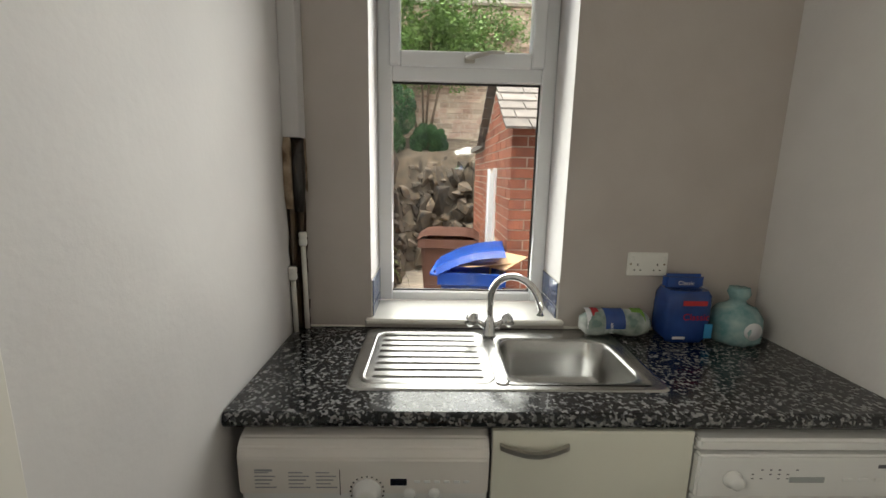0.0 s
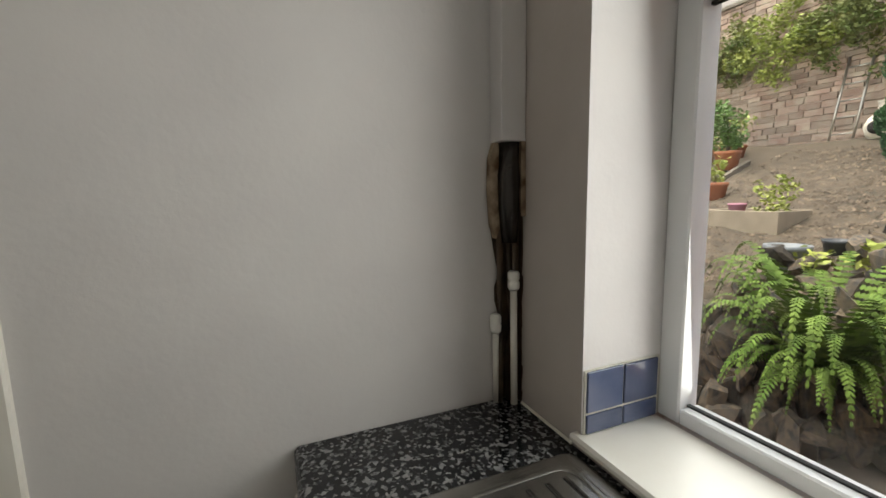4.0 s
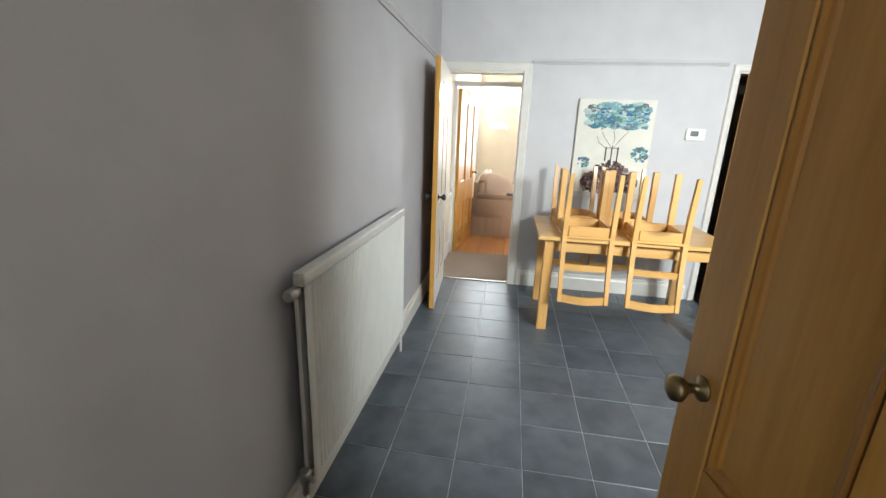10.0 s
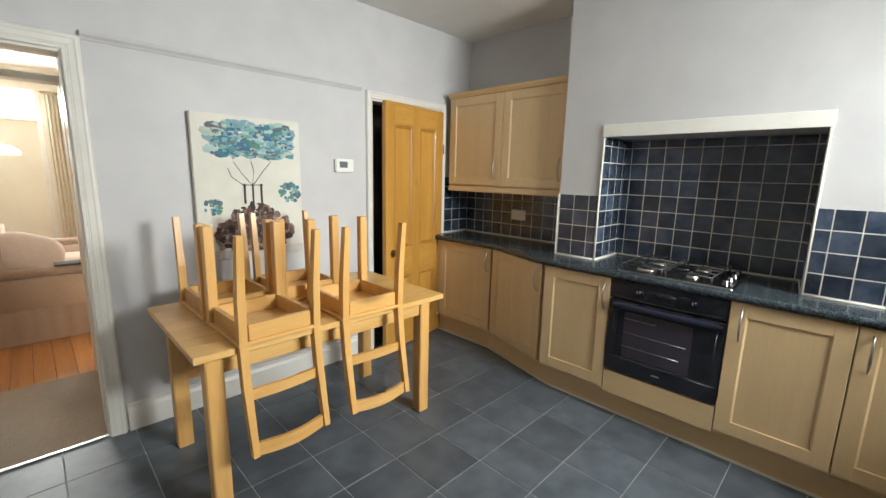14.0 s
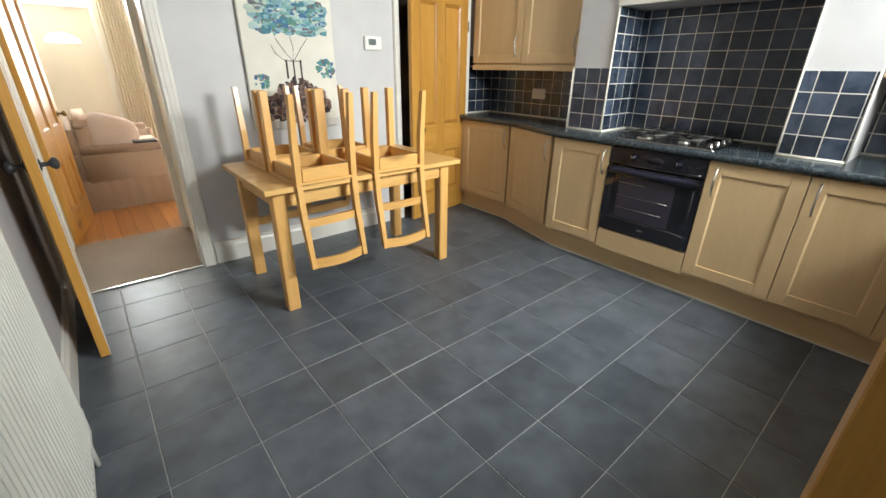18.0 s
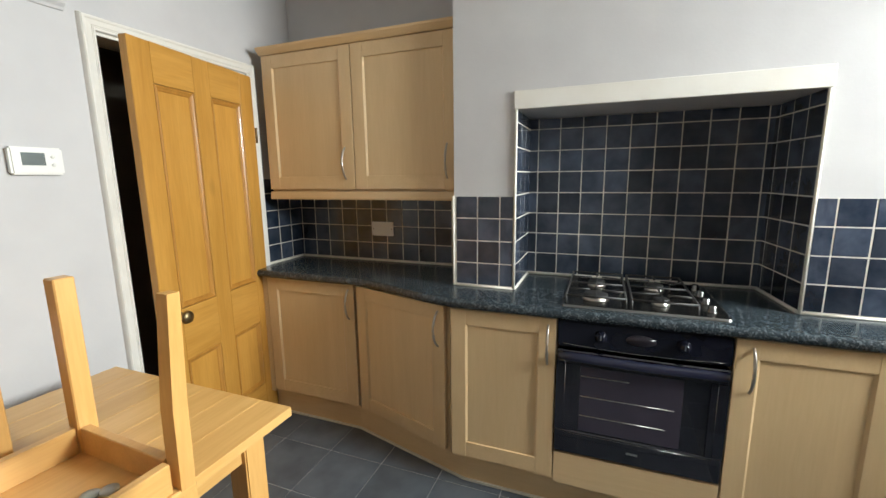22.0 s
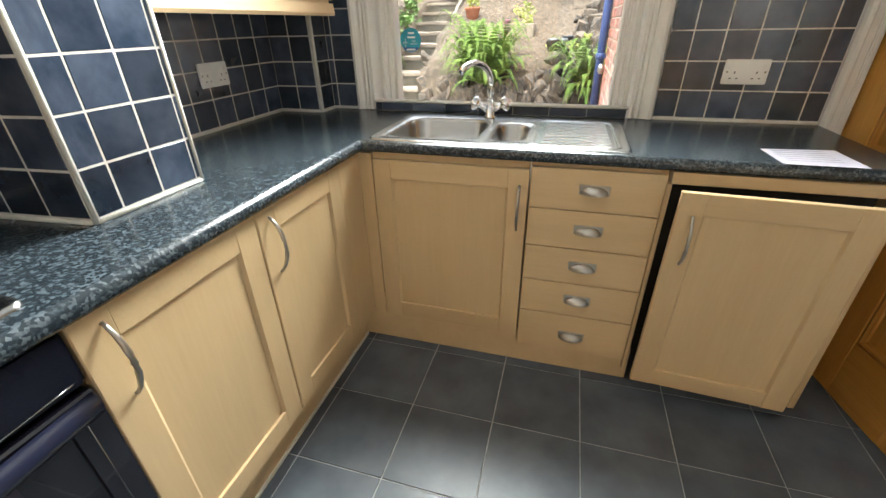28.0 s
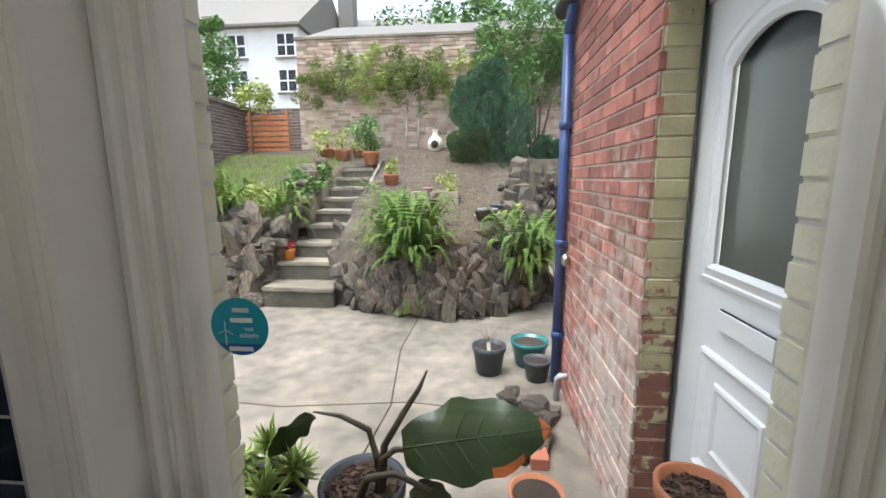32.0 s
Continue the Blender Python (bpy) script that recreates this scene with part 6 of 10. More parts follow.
# ---- utility room ----
def utility_window():
    t = thing("window_2", "white uPVC window with a top-hung opening light", "window", (1.035, -2.45, 0.945), kind="structure")
    ya, yb = -2.475, -2.415
    x0, x1, z0, z1 = 0.692, 1.378, 0.947, 2.357
    for a in ((x0, x0 + 0.055, z0, z1), (x1 - 0.055, x1, z0, z1)):
        bpart("frame_post", M_UPVC, t, a[0], a[1], ya, yb, a[2], a[3], bevel=0.004)
    for a in ((z0, z0 + 0.035), (1.818, 1.872), (z1 - 0.05, z1)):
        bpart("frame_bar", M_UPVC, t, x0 + 0.055, x1 - 0.055, ya + 0.001, yb - 0.001, a[0], a[1], bevel=0.004)
    # opening light with its own frame
    for a in ((0.742, 0.793, 1.868, 2.31), (1.292, 1.334, 1.868, 2.31)):
        bpart("sash_post", M_UPVC, t, a[0], a[1], -2.470, -2.400, a[2], a[3], bevel=0.006)
    for a in ((1.866, 1.924), (2.262, 2.312)):
        bpart("sash_bar", M_UPVC, t, 0.793, 1.292, -2.469, -2.401, a[0], a[1], bevel=0.006)
    for a in ((0.747, 0.752), (1.330, 1.335)):
        bpart("gasket", M_RUBBER, t, a[0], a[1], -2.452, -2.4410, 0.982, 1.818, bevel=0.0)
    for a in ((0.981, 0.986), (1.811, 1.818)):
        bpart("gasket", M_RUBBER, t, 0.752, 1.330, -2.452, -2.4410, a[0], a[1], bevel=0.0)
    for d in ((0.752, 1.330, 0.984, 1.813), (0.790, 1.296, 1.920, 2.266)):
        g = bpart("pane", M_GLASS, t, d[0], d[1], -2.448, -2.444, d[2], d[3], bevel=0.0)
        g.visible_shadow = False
    bm = bmesh.new()
    box(bm, 1.010, 1.050, -2.400, -2.385, 1.880, 1.910, bevel=0.004)
    tube(bm, [(1.045, -2.380, 1.890), (1.010, -2.368, 1.900), (0.950, -2.362, 1.912), (0.905, -2.362, 1.912)], [0.010, 0.009, 0.007, 0.006], 8)
    h = part("window_handle", bm, M_NICKEL, t)
    bpart("window_sill", M_GLOSS, t, 0.670, 1.400, -2.414, -2.180, 0.926, 0.946, bevel=0.006, label="white painted window board")
    for d in ((0.6902, 0.6916, 0.947, 2.3595), (1.3784, 1.3798, 0.947, 2.3595), (0.6917, 1.3783, 2.3575, 2.3598)):
        bpart("reveal_plaster", M_WALL_UTIL, t, d[0], d[1], -2.4700, -2.1975, d[2], d[3], bevel=0.0, label="white painted plaster reveal")
    # low blue tiles in the reveals
    me = piece_mesh("sill_tile", 0.006, 0.098, 0.090, 0.0015, M_BLUETILE)
    for xx, s in ((1.3765, 1), (0.6935, -1)):
        bpart("tile_bed", M_GROUT, t, xx - 0.0015, xx + 0.0032 if s > 0 else xx + 0.0015, -2.413, -2.201, 0.947, 1.088, bevel=0.0)
        for yy in (-2.255, -2.357):
            put_piece("tile", me, t, (xx - s * 0.003, yy, 1.040))
            put_piece("tile", me, t, (xx - s * 0.003, yy, 0.969), Matrix.Diagonal((1, 1, 0.45, 1)))


def pipe_corner():
    bm = bmesh.new()
    box(bm, 1.594, 1.649, -2.199, -2.132, 1.578, 2.499, bevel=0.002)
    structure("pipe_casing", bm, M_WALL_UTIL, "white painted pipe casing broken off above the worktop", "pipe casing")
    t = thing("exposed_pipes", "dark lead and copper pipes exposed in the wall corner", "pipes", (1.60, -2.15, 0.91))
    lead = surf("tarred_pipe", (0.030, 0.020, 0.013), (0.09, 0.055, 0.03), scale=22, rough=0.45, bump=0.4, bscale=40)
    rough_w = surf("broken_plaster", (0.10, 0.055, 0.025), (0.42, 0.33, 0.24), scale=26, rough=0.9, bump=0.8, bscale=50)
    bm = bmesh.new()
    rnd = random.Random(3)
    zs = [0.911 + 0.034 * k for k in range(20)]
    e = [(1.6475, -2.125 - rnd.uniform(0, 0.016) - (0.012 if z < 1.30 else 0)) for z in zs]
    for (z0, z1, (xa, ya), (xb, yb)) in zip(zs, zs[1:], e, e[1:]):
        q = [bm.verts.new(p) for p in ((1.6475, ya, z0), (1.6475, yb, z1), (1.6475, -2.1985, z1), (1.6475, -2.1985, z0))]
        bm.faces.new(q)
        w0, w1 = 1.588 + rnd.uniform(0, 0.008), 1.588 + rnd.uniform(0, 0.008)
        q = [bm.verts.new(p) for p in ((1.6475, -2.1975, z0), (1.6475, -2.1975, z1), (w1 + 0.01, -2.1975, z1), (w0 + 0.01, -2.1975, z0))]
        bm.faces.new(q)
    part("bare_wall", bm, lead, t, "unpainted dark strip of wall")
    bm = bmesh.new()
    tube(bm, [(1.617, -2.166, 1.577), (1.617, -2.166, 1.50), (1.618, -2.167, 1.42), (1.620, -2.170, 1.335)], [0.026, 0.028, 0.027, 0.020], 14)
    part("duct_stub", bm, surf("black_tar", (0.008, 0.006, 0.005), (0.02, 0.013, 0.009), scale=30, rough=0.25), t, "black glossy pipe stub")
    for xx, yy, zt, r in ((1.612, -2.182, 1.40, 0.009), (1.634, -2.150, 1.40, 0.009), (1.638, -2.182, 1.50, 0.010)):
        bm = bmesh.new()
        tube(bm, [(xx, yy, zt), (xx + 0.003, yy - 0.003, 1.2), (xx, yy, 1.05), (xx - 0.003, yy + 0.003, 0.911)], r, 8)
        part("pipe", bm, lead, t)
    for xx, yy, z0 in ((1.606, -2.176, 1.215), (1.634, -2.140, 1.10)):
        bm = bmesh.new()
        tube(bm, [(xx, yy, 0.912), (xx + 0.004, yy, z0)], 0.0088, 10)
        p = part("pipe", bm, M_GLOSS, t, "white painted lower pipe")
        bm = bmesh.new()
        lathe(bm, [(0.012, 0), (0.015, 0.006), (0.015, 0.020), (0.0125, 0.024), (0.015, 0.028), (0.015, 0.042), (0.011, 0.048)], (xx + 0.004, yy, z0), 14)
        part("compression_joint", bm, M_PLASTIC, t, "white pipe joint")
    bm = bmesh.new()
    prism(bm, [(-2.134, 1.578), (-2.122, 1.54), (-2.120, 1.46), (-2.126, 1.38), (-2.136, 1.345), (-2.146, 1.37), (-2.142, 1.45), (-2.144, 1.54), (-2.148, 1.578)], 1.626, 1.648, "x")
    part("broken_board", bm, rough_w, t, "broken edge of the casing board")
    bm = bmesh.new()
    prism(bm, [(1.594, 1.579), (1.606, 1.579), (1.604, 1.50), (1.600, 1.42), (1.592, 1.40)], -2.199, -2.186, "y")
    part("broken_board", bm, rough_w, t, "rusty broken edge of the casing board")


def utility_counter():
    bm = ring_top("", "", None, -0.047, 1.647, -2.197, -1.650, (0.56, 1.34, -2.145, -1.775), 0.870, 0.910, "+y")
    tagged(link("worktop", bm, M_TOPU), "glossy black speckled laminate worktop in the utility room", "worktop")
    sk = thing("utility_sink", "stainless steel single bowl sink with ridged drainer", "sink", (0.95, -1.96, 0.91))
    b = (0.560, 0.935, -2.090, -1.785)
    sink_rim(sk, 0.507, 1.385, -2.178, -1.745, 0.910, [b], (0.985, 1.350, -2.140, -1.785), ridges=8)
    bowl(sk, *b, 0.9115, 0.15, 0.07)
    bm = bmesh.new()
    lathe(bm, [(0.020, 0), (0.020, 0.002), (0.012, 0.003), (0.001, 0.003)], (0.960, -1.790, 0.9135), 16)
    part("overflow_cap", bm, M_CHROME, sk)
    mixer_tap((0.955, -2.120, 0.9142), (-0.145, 0.120), "chrome swan-neck mixer tap behind the utility sink")
    for z0 in (0.9105,):
        bm = bmesh.new()
        box(bm, -0.045, 0.668, -2.1985, -2.190, 0.9105, 0.922, bevel=0.003)
        box(bm, 1.402, 1.60, -2.1985, -2.190, 0.9105, 0.918, bevel=0.003)
        structure("sealant_utility", bm, M_TRIM, "bead of sealant behind the worktop", "trim")


def text_bars(parent, mat, x, y, z, n, w, pitch, h=0.003, facing=1):
    bm = bmesh.new()
    for k in range(n):
        ww = w * (0.6 + 0.4 * ((k * 37) % 10) / 10)
        box(bm, x - ww, x, y, y + facing * 0.0006, z - k * pitch - h, z - k * pitch)
    return part("panel_print", bm, mat, parent, kind="stuff")


def washing_machine():
    t = thing("washing_machine", "white front-loading washing machine under the worktop", "washing machine", (1.314, -1.9, 0.0))
    x0, x1, yf = 1.014, 1.616, -1.628
    ink = surf("grey_print_ink", (0.30, 0.30, 0.32), (0.34, 0.34, 0.36), rough=0.6)
    bpart("body", M_WHITE, t, x0, x1, -2.17, yf - 0.012, 0.015, 0.700, bevel=0.006)
    bm = bmesh.new()
    prism(bm, [(-2.17, 0.700), (yf, 0.700), (yf + 0.004, 0.800), (yf - 0.004, 0.825), (yf - 0.022, 0.842), (yf - 0.05, 0.850), (-2.17, 0.850)], x0, x1, "x")
    bmesh.ops.bevel(bm, geom=bm.edges[:], offset=0.005, segments=2, affect="EDGES", clamp_overlap=True)
    part("control_fascia", bm, surf("warm_white_fascia", (0.80, 0.76, 0.72), (0.77, 0.73, 0.69), rough=0.25, scale=4), t, "warm white rounded control fascia")
    bm = bmesh.new()
    lathe(bm, [(0.034, 0.0), (0.034, 0.004), (0.028, 0.006), (0.026, 0.024), (0.020, 0.028), (0.001, 0.028)], (1.308, yf + 0.001, 0.712), 28, "y")
    part("dial", bm, M_WHITE, t, "white programme dial")
    bm = bmesh.new()
    for k in range(20):
        a = 2 * math.pi * k / 20
        box(bm, 1.308 + 0.040 * math.cos(a) - 0.002, 1.308 + 0.040 * math.cos(a) + 0.002, yf + 0.0015, yf + 0.0022, 0.712 + 0.040 * math.sin(a) - 0.002, 0.712 + 0.040 * math.sin(a) + 0.002)
    part("dial_marks", bm, M_BLACK, t, kind="stuff")
    bpart("display", M_BLACK, t, 1.212, 1.252, yf + 0.0005, yf + 0.004, 0.728, 0.747)
    for xx in (1.205, 1.145):
        bm = bmesh.new()
        lathe(bm, [(0.015, 0.0), (0.015, 0.004), (0.012, 0.010), (0.001, 0.011)], (xx, yf + 0.001, 0.706), 16, "y")
        part("button", bm, M_WHITE, t)
    for k in range(6):
        bpart("small_button", M_WHITE, t, 1.06 + k * 0.024, 1.075 + k * 0.024, yf + 0.001, yf + 0.004, 0.735, 0.743)
    for xx in (1.575, 1.495, 1.43):
        text_bars(t, ink, xx, yf + 0.0028, 0.765, 5, 0.055, 0.010)
    text_bars(t, ink, 1.575, yf + 0.003, 0.772, 1, 0.07, 0.01, 0.005)
    bpart("drawer_line", M_DARK, t, 1.372, 1.3735, yf + 0.001, yf + 0.003, 0.702, 0.772, bevel=0.0)
    bm = bmesh.new()
    lathe(bm, [(0.19, 0.0), (0.185, 0.018), (0.15, 0.026), (0.14, 0.012), (0.02, 0.004)], (1.315, yf - 0.011, 0.40), 36, "y")
    part("door", bm, M_PLASTIC, t, "round porthole door")
    for fx in (x0 + 0.05, x1 - 0.05):
        bm = bmesh.new()
        lathe(bm, [(0.02, 0), (0.02, 0.02)], (fx, -1.70, 0.0), 12)
        part("foot", bm, M_RUBBER, t)


def utility_cupboard():
    t = thing("utility_cupboard", "cream-white cupboard under the sink with a bow handle", "cupboard", (0.755, -1.9, 0.0))
    bpart("body", M_WHITE, t, 0.512, 1.004, -2.17, -1.660, 0.0, 0.70, bevel=0.001)
    bpart("front_rail", M_WHITE, t, 0.512, 1.004, -1.690, -1.660, 0.7005, 0.868, bevel=0.001)
    m = surf("cream_door", (0.72, 0.71, 0.62), (0.69, 0.68, 0.59), scale=4, rough=0.35, big=0.03)
    d = bpart("door", m, t, 0.510, 1.006, -1.658, -1.638, 0.10, 0.866, bevel=0.003)
    bm = bmesh.new()
    n = 12
    pts = [(0.988 - 0.168 * k / n, -1.634 + 0.016 * math.sin(math.pi * k / n), 0.830 - 0.012 * math.sin(math.pi * k / n)) for k in range(n + 1)]
    rings = [[bm.verts.new((x, y + dy, z + dz)) for dy, dz in ((-0.003, 0.006), (0.006, 0.004), (0.006, -0.008), (-0.003, -0.010))] for x, y, z in pts]
    for r0, r1 in zip(rings, rings[1:]):
        for k in range(4):
            bm.faces.new((r0[k], r0[(k + 1) % 4], r1[(k + 1) % 4], r1[k]))
    bm.faces.new(rings[0])
    bm.faces.new(rings[-1])
    part("handle", bm, M_NICKEL, d, "curved satin bow handle")


def dishwasher():
    t = thing("dishwasher", "white freestanding dishwasher with a control panel", "dishwasher", (0.23, -1.9, 0.0))
    ink = surf("dark_print_ink", (0.12, 0.12, 0.14), (0.15, 0.15, 0.17), rough=0.6)
    x0, x1, yf = -0.044, 0.502, -1.625
    bpart("body", M_WHITE, t, x0, x1, -2.17, yf - 0.028, 0.01, 0.815, bevel=0.004)
    bpart("lid", M_WHITE, t, x0, x1, -2.17, yf - 0.006, 0.818, 0.850, bevel=0.008, seg=2)
    d = bpart("door", M_WHITE, t, x0 + 0.002, x1 - 0.002, yf - 0.028, yf - 0.004, 0.10, 0.690, bevel=0.005)
    bpart("control_panel", M_WHITE, t, x0 + 0.001, x1 - 0.001, yf - 0.028, yf, 0.694, 0.812, bevel=0.006, seg=2)
    bm = bmesh.new()
    lathe(bm, [(0.024, 0.0), (0.024, 0.004), (0.018, 0.007), (0.017, 0.020), (0.012, 0.024), (0.001, 0.024)], (0.412, yf, 0.748), 24, "y")
    part("dial", bm, M_WHITE, t)
    bpart("display", surf("grey_screen", (0.40, 0.42, 0.42), (0.36, 0.38, 0.38), rough=0.25), t, 0.180, 0.270, yf - 0.001, yf + 0.002, 0.738, 0.754)
    bm = bmesh.new()
    for k in range(6):
        for j in range(3):
            if (k * 5 + j * 3) % 4:
                box(bm, 0.360 - k * 0.022, 0.366 - k * 0.022, yf + 0.0002, yf + 0.0008, 0.772 - j * 0.012, 0.775 - j * 0.012)
    part("panel_print", bm, ink, t, kind="stuff")
    for k in range(3):
        bpart("button", M_WHITE, t, 0.03 + k * 0.04, 0.055 + k * 0.04, yf - 0.001, yf + 0.003, 0.742, 0.752)
    bpart("badge", ink, t, 0.010, 0.050, yf - 0.001, yf + 0.001, 0.778, 0.788)


def dryer():
    t = thing("tumble_dryer", "white tumble dryer with a bowed front", "tumble dryer", (0.25, -0.4, 0.0))
    pts = [(-0.02, -0.735), (0.500, -0.735)]
    for k in range(11):
        s = k / 10
        pts.append((0.515 + 0.075 * math.sin(math.pi * (0.08 + 0.84 * s)) ** 0.8, -0.735 + 0.620 * s))
    pts += [(0.50, -0.070), (-0.02, -0.070)]
    pts = [(-0.02, -0.70), (0.550, -0.70), (0.580, -0.66), (0.596, -0.60), (0.606, -0.50), (0.610, -0.40), (0.606, -0.30), (0.598, -0.20), (0.586, -0.13), (0.575, -0.095), (0.56, -0.085), (-0.02, -0.085)]
    bm = bmesh.new()
    prism(bm, pts, 0.815, 0.850)
    bmesh.ops.bevel(bm, geom=[e for e in bm.edges if e.verts[0].co.z > 0.84 and e.verts[1].co.z > 0.84], offset=0.008, segments=3, affect="EDGES", clamp_overlap=True)
    part("top_panel", bm, M_WHITE, t, "scuffed white top panel")
    bm = bmesh.new()
    q = [(x - 0.012 if x > 0.5 else x, y) for x, y in pts]
    prism(bm, q, 0.70, 0.812)
    part("control_fascia", bm, M_WHITE, t)
    bpart("body", M_WHITE, t, -0.02, 0.530, -0.695, -0.09, 0.012, 0.70, bevel=0.004)
    bm = bmesh.new()
    lathe(bm, [(0.19, 0.0), (0.18, 0.02), (0.12, 0.03), (0.01, 0.03)], (0.530, -0.40, 0.38), 32, "x")
    part("door", bm, M_PLASTIC, t)
    for yy in (-0.62, -0.15):
        bm = bmesh.new()
        lathe(bm, [(0.02, 0), (0.02, 0.02)], (0.48, yy, 0.0), 10)
        part("foot", bm, M_RUBBER, t)
    bm = bmesh.new()
    prism(bm, [(0.30 + 0.035 * math.cos(a) * (1 + 0.2 * math.sin(3 * a)), -0.20 + 0.022 * math.sin(a)) for a in [2 * math.pi * k / 14 for k in range(14)]], 0.8502, 0.8506)
    part("stain", bm, surf("tea_stain", (0.62, 0.58, 0.50), (0.70, 0.67, 0.60), scale=40, rough=0.5), t, "faint brown stain")


def lettering(parent, txt, size, m, mat):
    cu = bpy.data.curves.new("lettering", "FONT")
    cu.body, cu.size, cu.align_x, cu.extrude = txt, size, "CENTER", 0.0003
    tmp = bpy.data.objects.new("lettering", cu)
    scene.collection.objects.link(tmp)
    me = bpy.data.meshes.new_from_object(tmp.evaluated_get(bpy.context.evaluated_depsgraph_get()))
    bpy.data.objects.remove(tmp)
    me.materials.clear()
    me.materials.append(mat)
    ob = new("lettering", me)
    ob.parent = parent
    ob.matrix_basis = m
    return ob


def blob_pack(bm, cx, cy, z0, w, d, h, seed, bulge=0.12, n=14, m=9):
    """A soft wrapped pack: a rounded box with dents."""
    rnd = random.Random(seed)
    rings = []
    for j in range(m):
        v = j / (m - 1)
        zz = z0 + h * v
        sq = (1 - abs(2 * v - 1) ** 5) * 0.16 + 0.84
        ring = []
        for k in range(n * 2):
            a = 2 * math.pi * k / (n * 2)
            c, s = math.cos(a), math.sin(a)
            e = 0.45
            ring.append(bm.verts.new((cx + w / 2 * sq * math.copysign(abs(c) ** e, c) * (1 + rnd.uniform(-0.03, 0.03)), cy + d / 2 * sq * math.copysign(abs(s) ** e, s) * (1 + rnd.uniform(-0.03, 0.03)), zz + rnd.uniform(-0.004, 0.004) * (0 < j < m - 1))))
        rings.append(ring)
    fs = []
    N = n * 2
    for r0, r1 in zip(rings, rings[1:]):
        for k in range(N):
            f = bm.faces.new((r0[k], r0[(k + 1) % N], r1[(k + 1) % N], r1[k]))
            f.smooth = True
            fs.append(f)
    fs += [bm.faces.new(rings[0]), bm.faces.new(rings[-1])]
    bmesh.ops.recalc_face_normals(bm, faces=fs)


def settle(t, dx, dy, k):
    """Pushes a pack back against the wall."""
    t.matrix_basis = Matrix.Translation((dx, dy, 0)) @ t.matrix_basis @ Matrix.Diagonal((k, k, k, 1))


def packs():
    film = dict(rough=0.2, bump=0.5, bscale=14)
    m_blue = surf("blue_plastic_film", (0.010, 0.035, 0.16), (0.02, 0.07, 0.28), scale=9, **film)
    m_white = surf("white_film_print", (0.7, 0.7, 0.72), (0.6, 0.62, 0.66), scale=9, **film)
    m_red = surf("red_film_print", (0.45, 0.02, 0.03), (0.35, 0.02, 0.03), scale=9, **film)
    m_green = surf("green_film_print", (0.16, 0.34, 0.05), (0.10, 0.22, 0.04), scale=9, **film)
    m_cyan = surf("pale_blue_film_print", (0.05, 0.28, 0.50), (0.03, 0.18, 0.40), scale=9, **film)
    t = thing("tissue_pack", "blue plastic pack of toilet rolls on the worktop", "packet", (0.308, -2.09, 0.91))
    bm = bmesh.new()
    blob_pack(bm, 0.308, -2.10, 0.911, 0.178, 0.13, 0.20, 4)
    part("wrapper", bm, m_blue, t)
    bm = bmesh.new()
    box(bm, 0.235, 0.390, -2.12, -2.09, 1.105, 1.165, bevel=0.012, seg=2)
    part("loose_top", bm, m_blue, t, "crumpled loose top of the film")
    for nm, mm, d in (("print_band", m_red, (0.255, 0.345, -2.0325, -2.0305, 1.060, 1.078)), ("print_band", m_cyan, (0.225, 0.255, -2.0325, -2.0305, 0.935, 0.990)), ("print_band", m_white, (0.325, 0.372, -2.0325, -2.0305, 0.930, 0.940))):
        bpart(nm, mm, t, *d, bevel=0.0)
    lettering(t, "Classic", 0.036, Matrix.Translation(Vector((0.292, -2.0300, 1.005)) - origin(t)) @ Matrix.Rotation(math.pi, 4, "Z") @ Matrix.Rotation(radians(90), 4, "X"), m_red)
    lettering(t, "Classic", 0.022, Matrix.Translation(Vector((0.310, -2.0860, 1.125)) - origin(t)) @ Matrix.Rotation(math.pi, 4, "Z") @ Matrix.Rotation(radians(90), 4, "X"), m_white)
    settle(t, -0.035, -0.030, 0.92)
    # pack of kitchen roll lying down
    t = thing("kitchen_roll_pack", "kitchen roll in printed plastic film lying on the worktop", "packet", (0.53, -2.08, 0.91))
    bm = bmesh.new()
    pts = [(0.660 - 0.27 * k / 10, -2.09 + 0.012 * math.sin(k), 0.964) for k in range(11)]
    tube(bm, pts, [0.022, 0.046, 0.051, 0.052, 0.051, 0.050, 0.051, 0.052, 0.050, 0.044, 0.020], 16)
    part("wrapper", bm, surf("printed_film", (0.10, 0.16, 0.14), (0.55, 0.58, 0.55), scale=14, **film), t)
    for nm, mm, k0, k1 in (("print_band", m_red, 0.595, 0.622), ("print_band", m_blue, 0.500, 0.575), ("print_band", m_green, 0.425, 0.470), ("print_band", m_white, 0.625, 0.645)):
        bm = bmesh.new()
        n = 10
        rr = [[bm.verts.new((x, -2.09 + 0.0545 * math.cos(a), 0.964 + 0.0545 * math.sin(a))) for a in [radians(-10 + 110 * j / n) for j in range(n + 1)]] for x in (k0, k1)]
        for j in range(n):
            f = bm.faces.new((rr[0][j], rr[0][j + 1], rr[1][j + 1], rr[1][j]))
            f.smooth = True
        part(nm, bm, mm, t)
    lettering(t, "Floor", 0.020, Matrix.Translation(Vector((0.548, -2.0335, 0.960)) - origin(t)) @ Matrix.Rotation(math.pi, 4, "Z") @ Matrix.Rotation(radians(82), 4, "X") @ Matrix.Rotation(radians(90), 4, "Z"), m_white)
    # wrapped roll in teal film
    settle(t, -0.02, -0.055, 0.93)
    t = thing("wrapped_rolls", "teal and clear plastic pack of rolls, top twisted", "packet", (0.135, -2.04, 0.91))
    bm = bmesh.new()
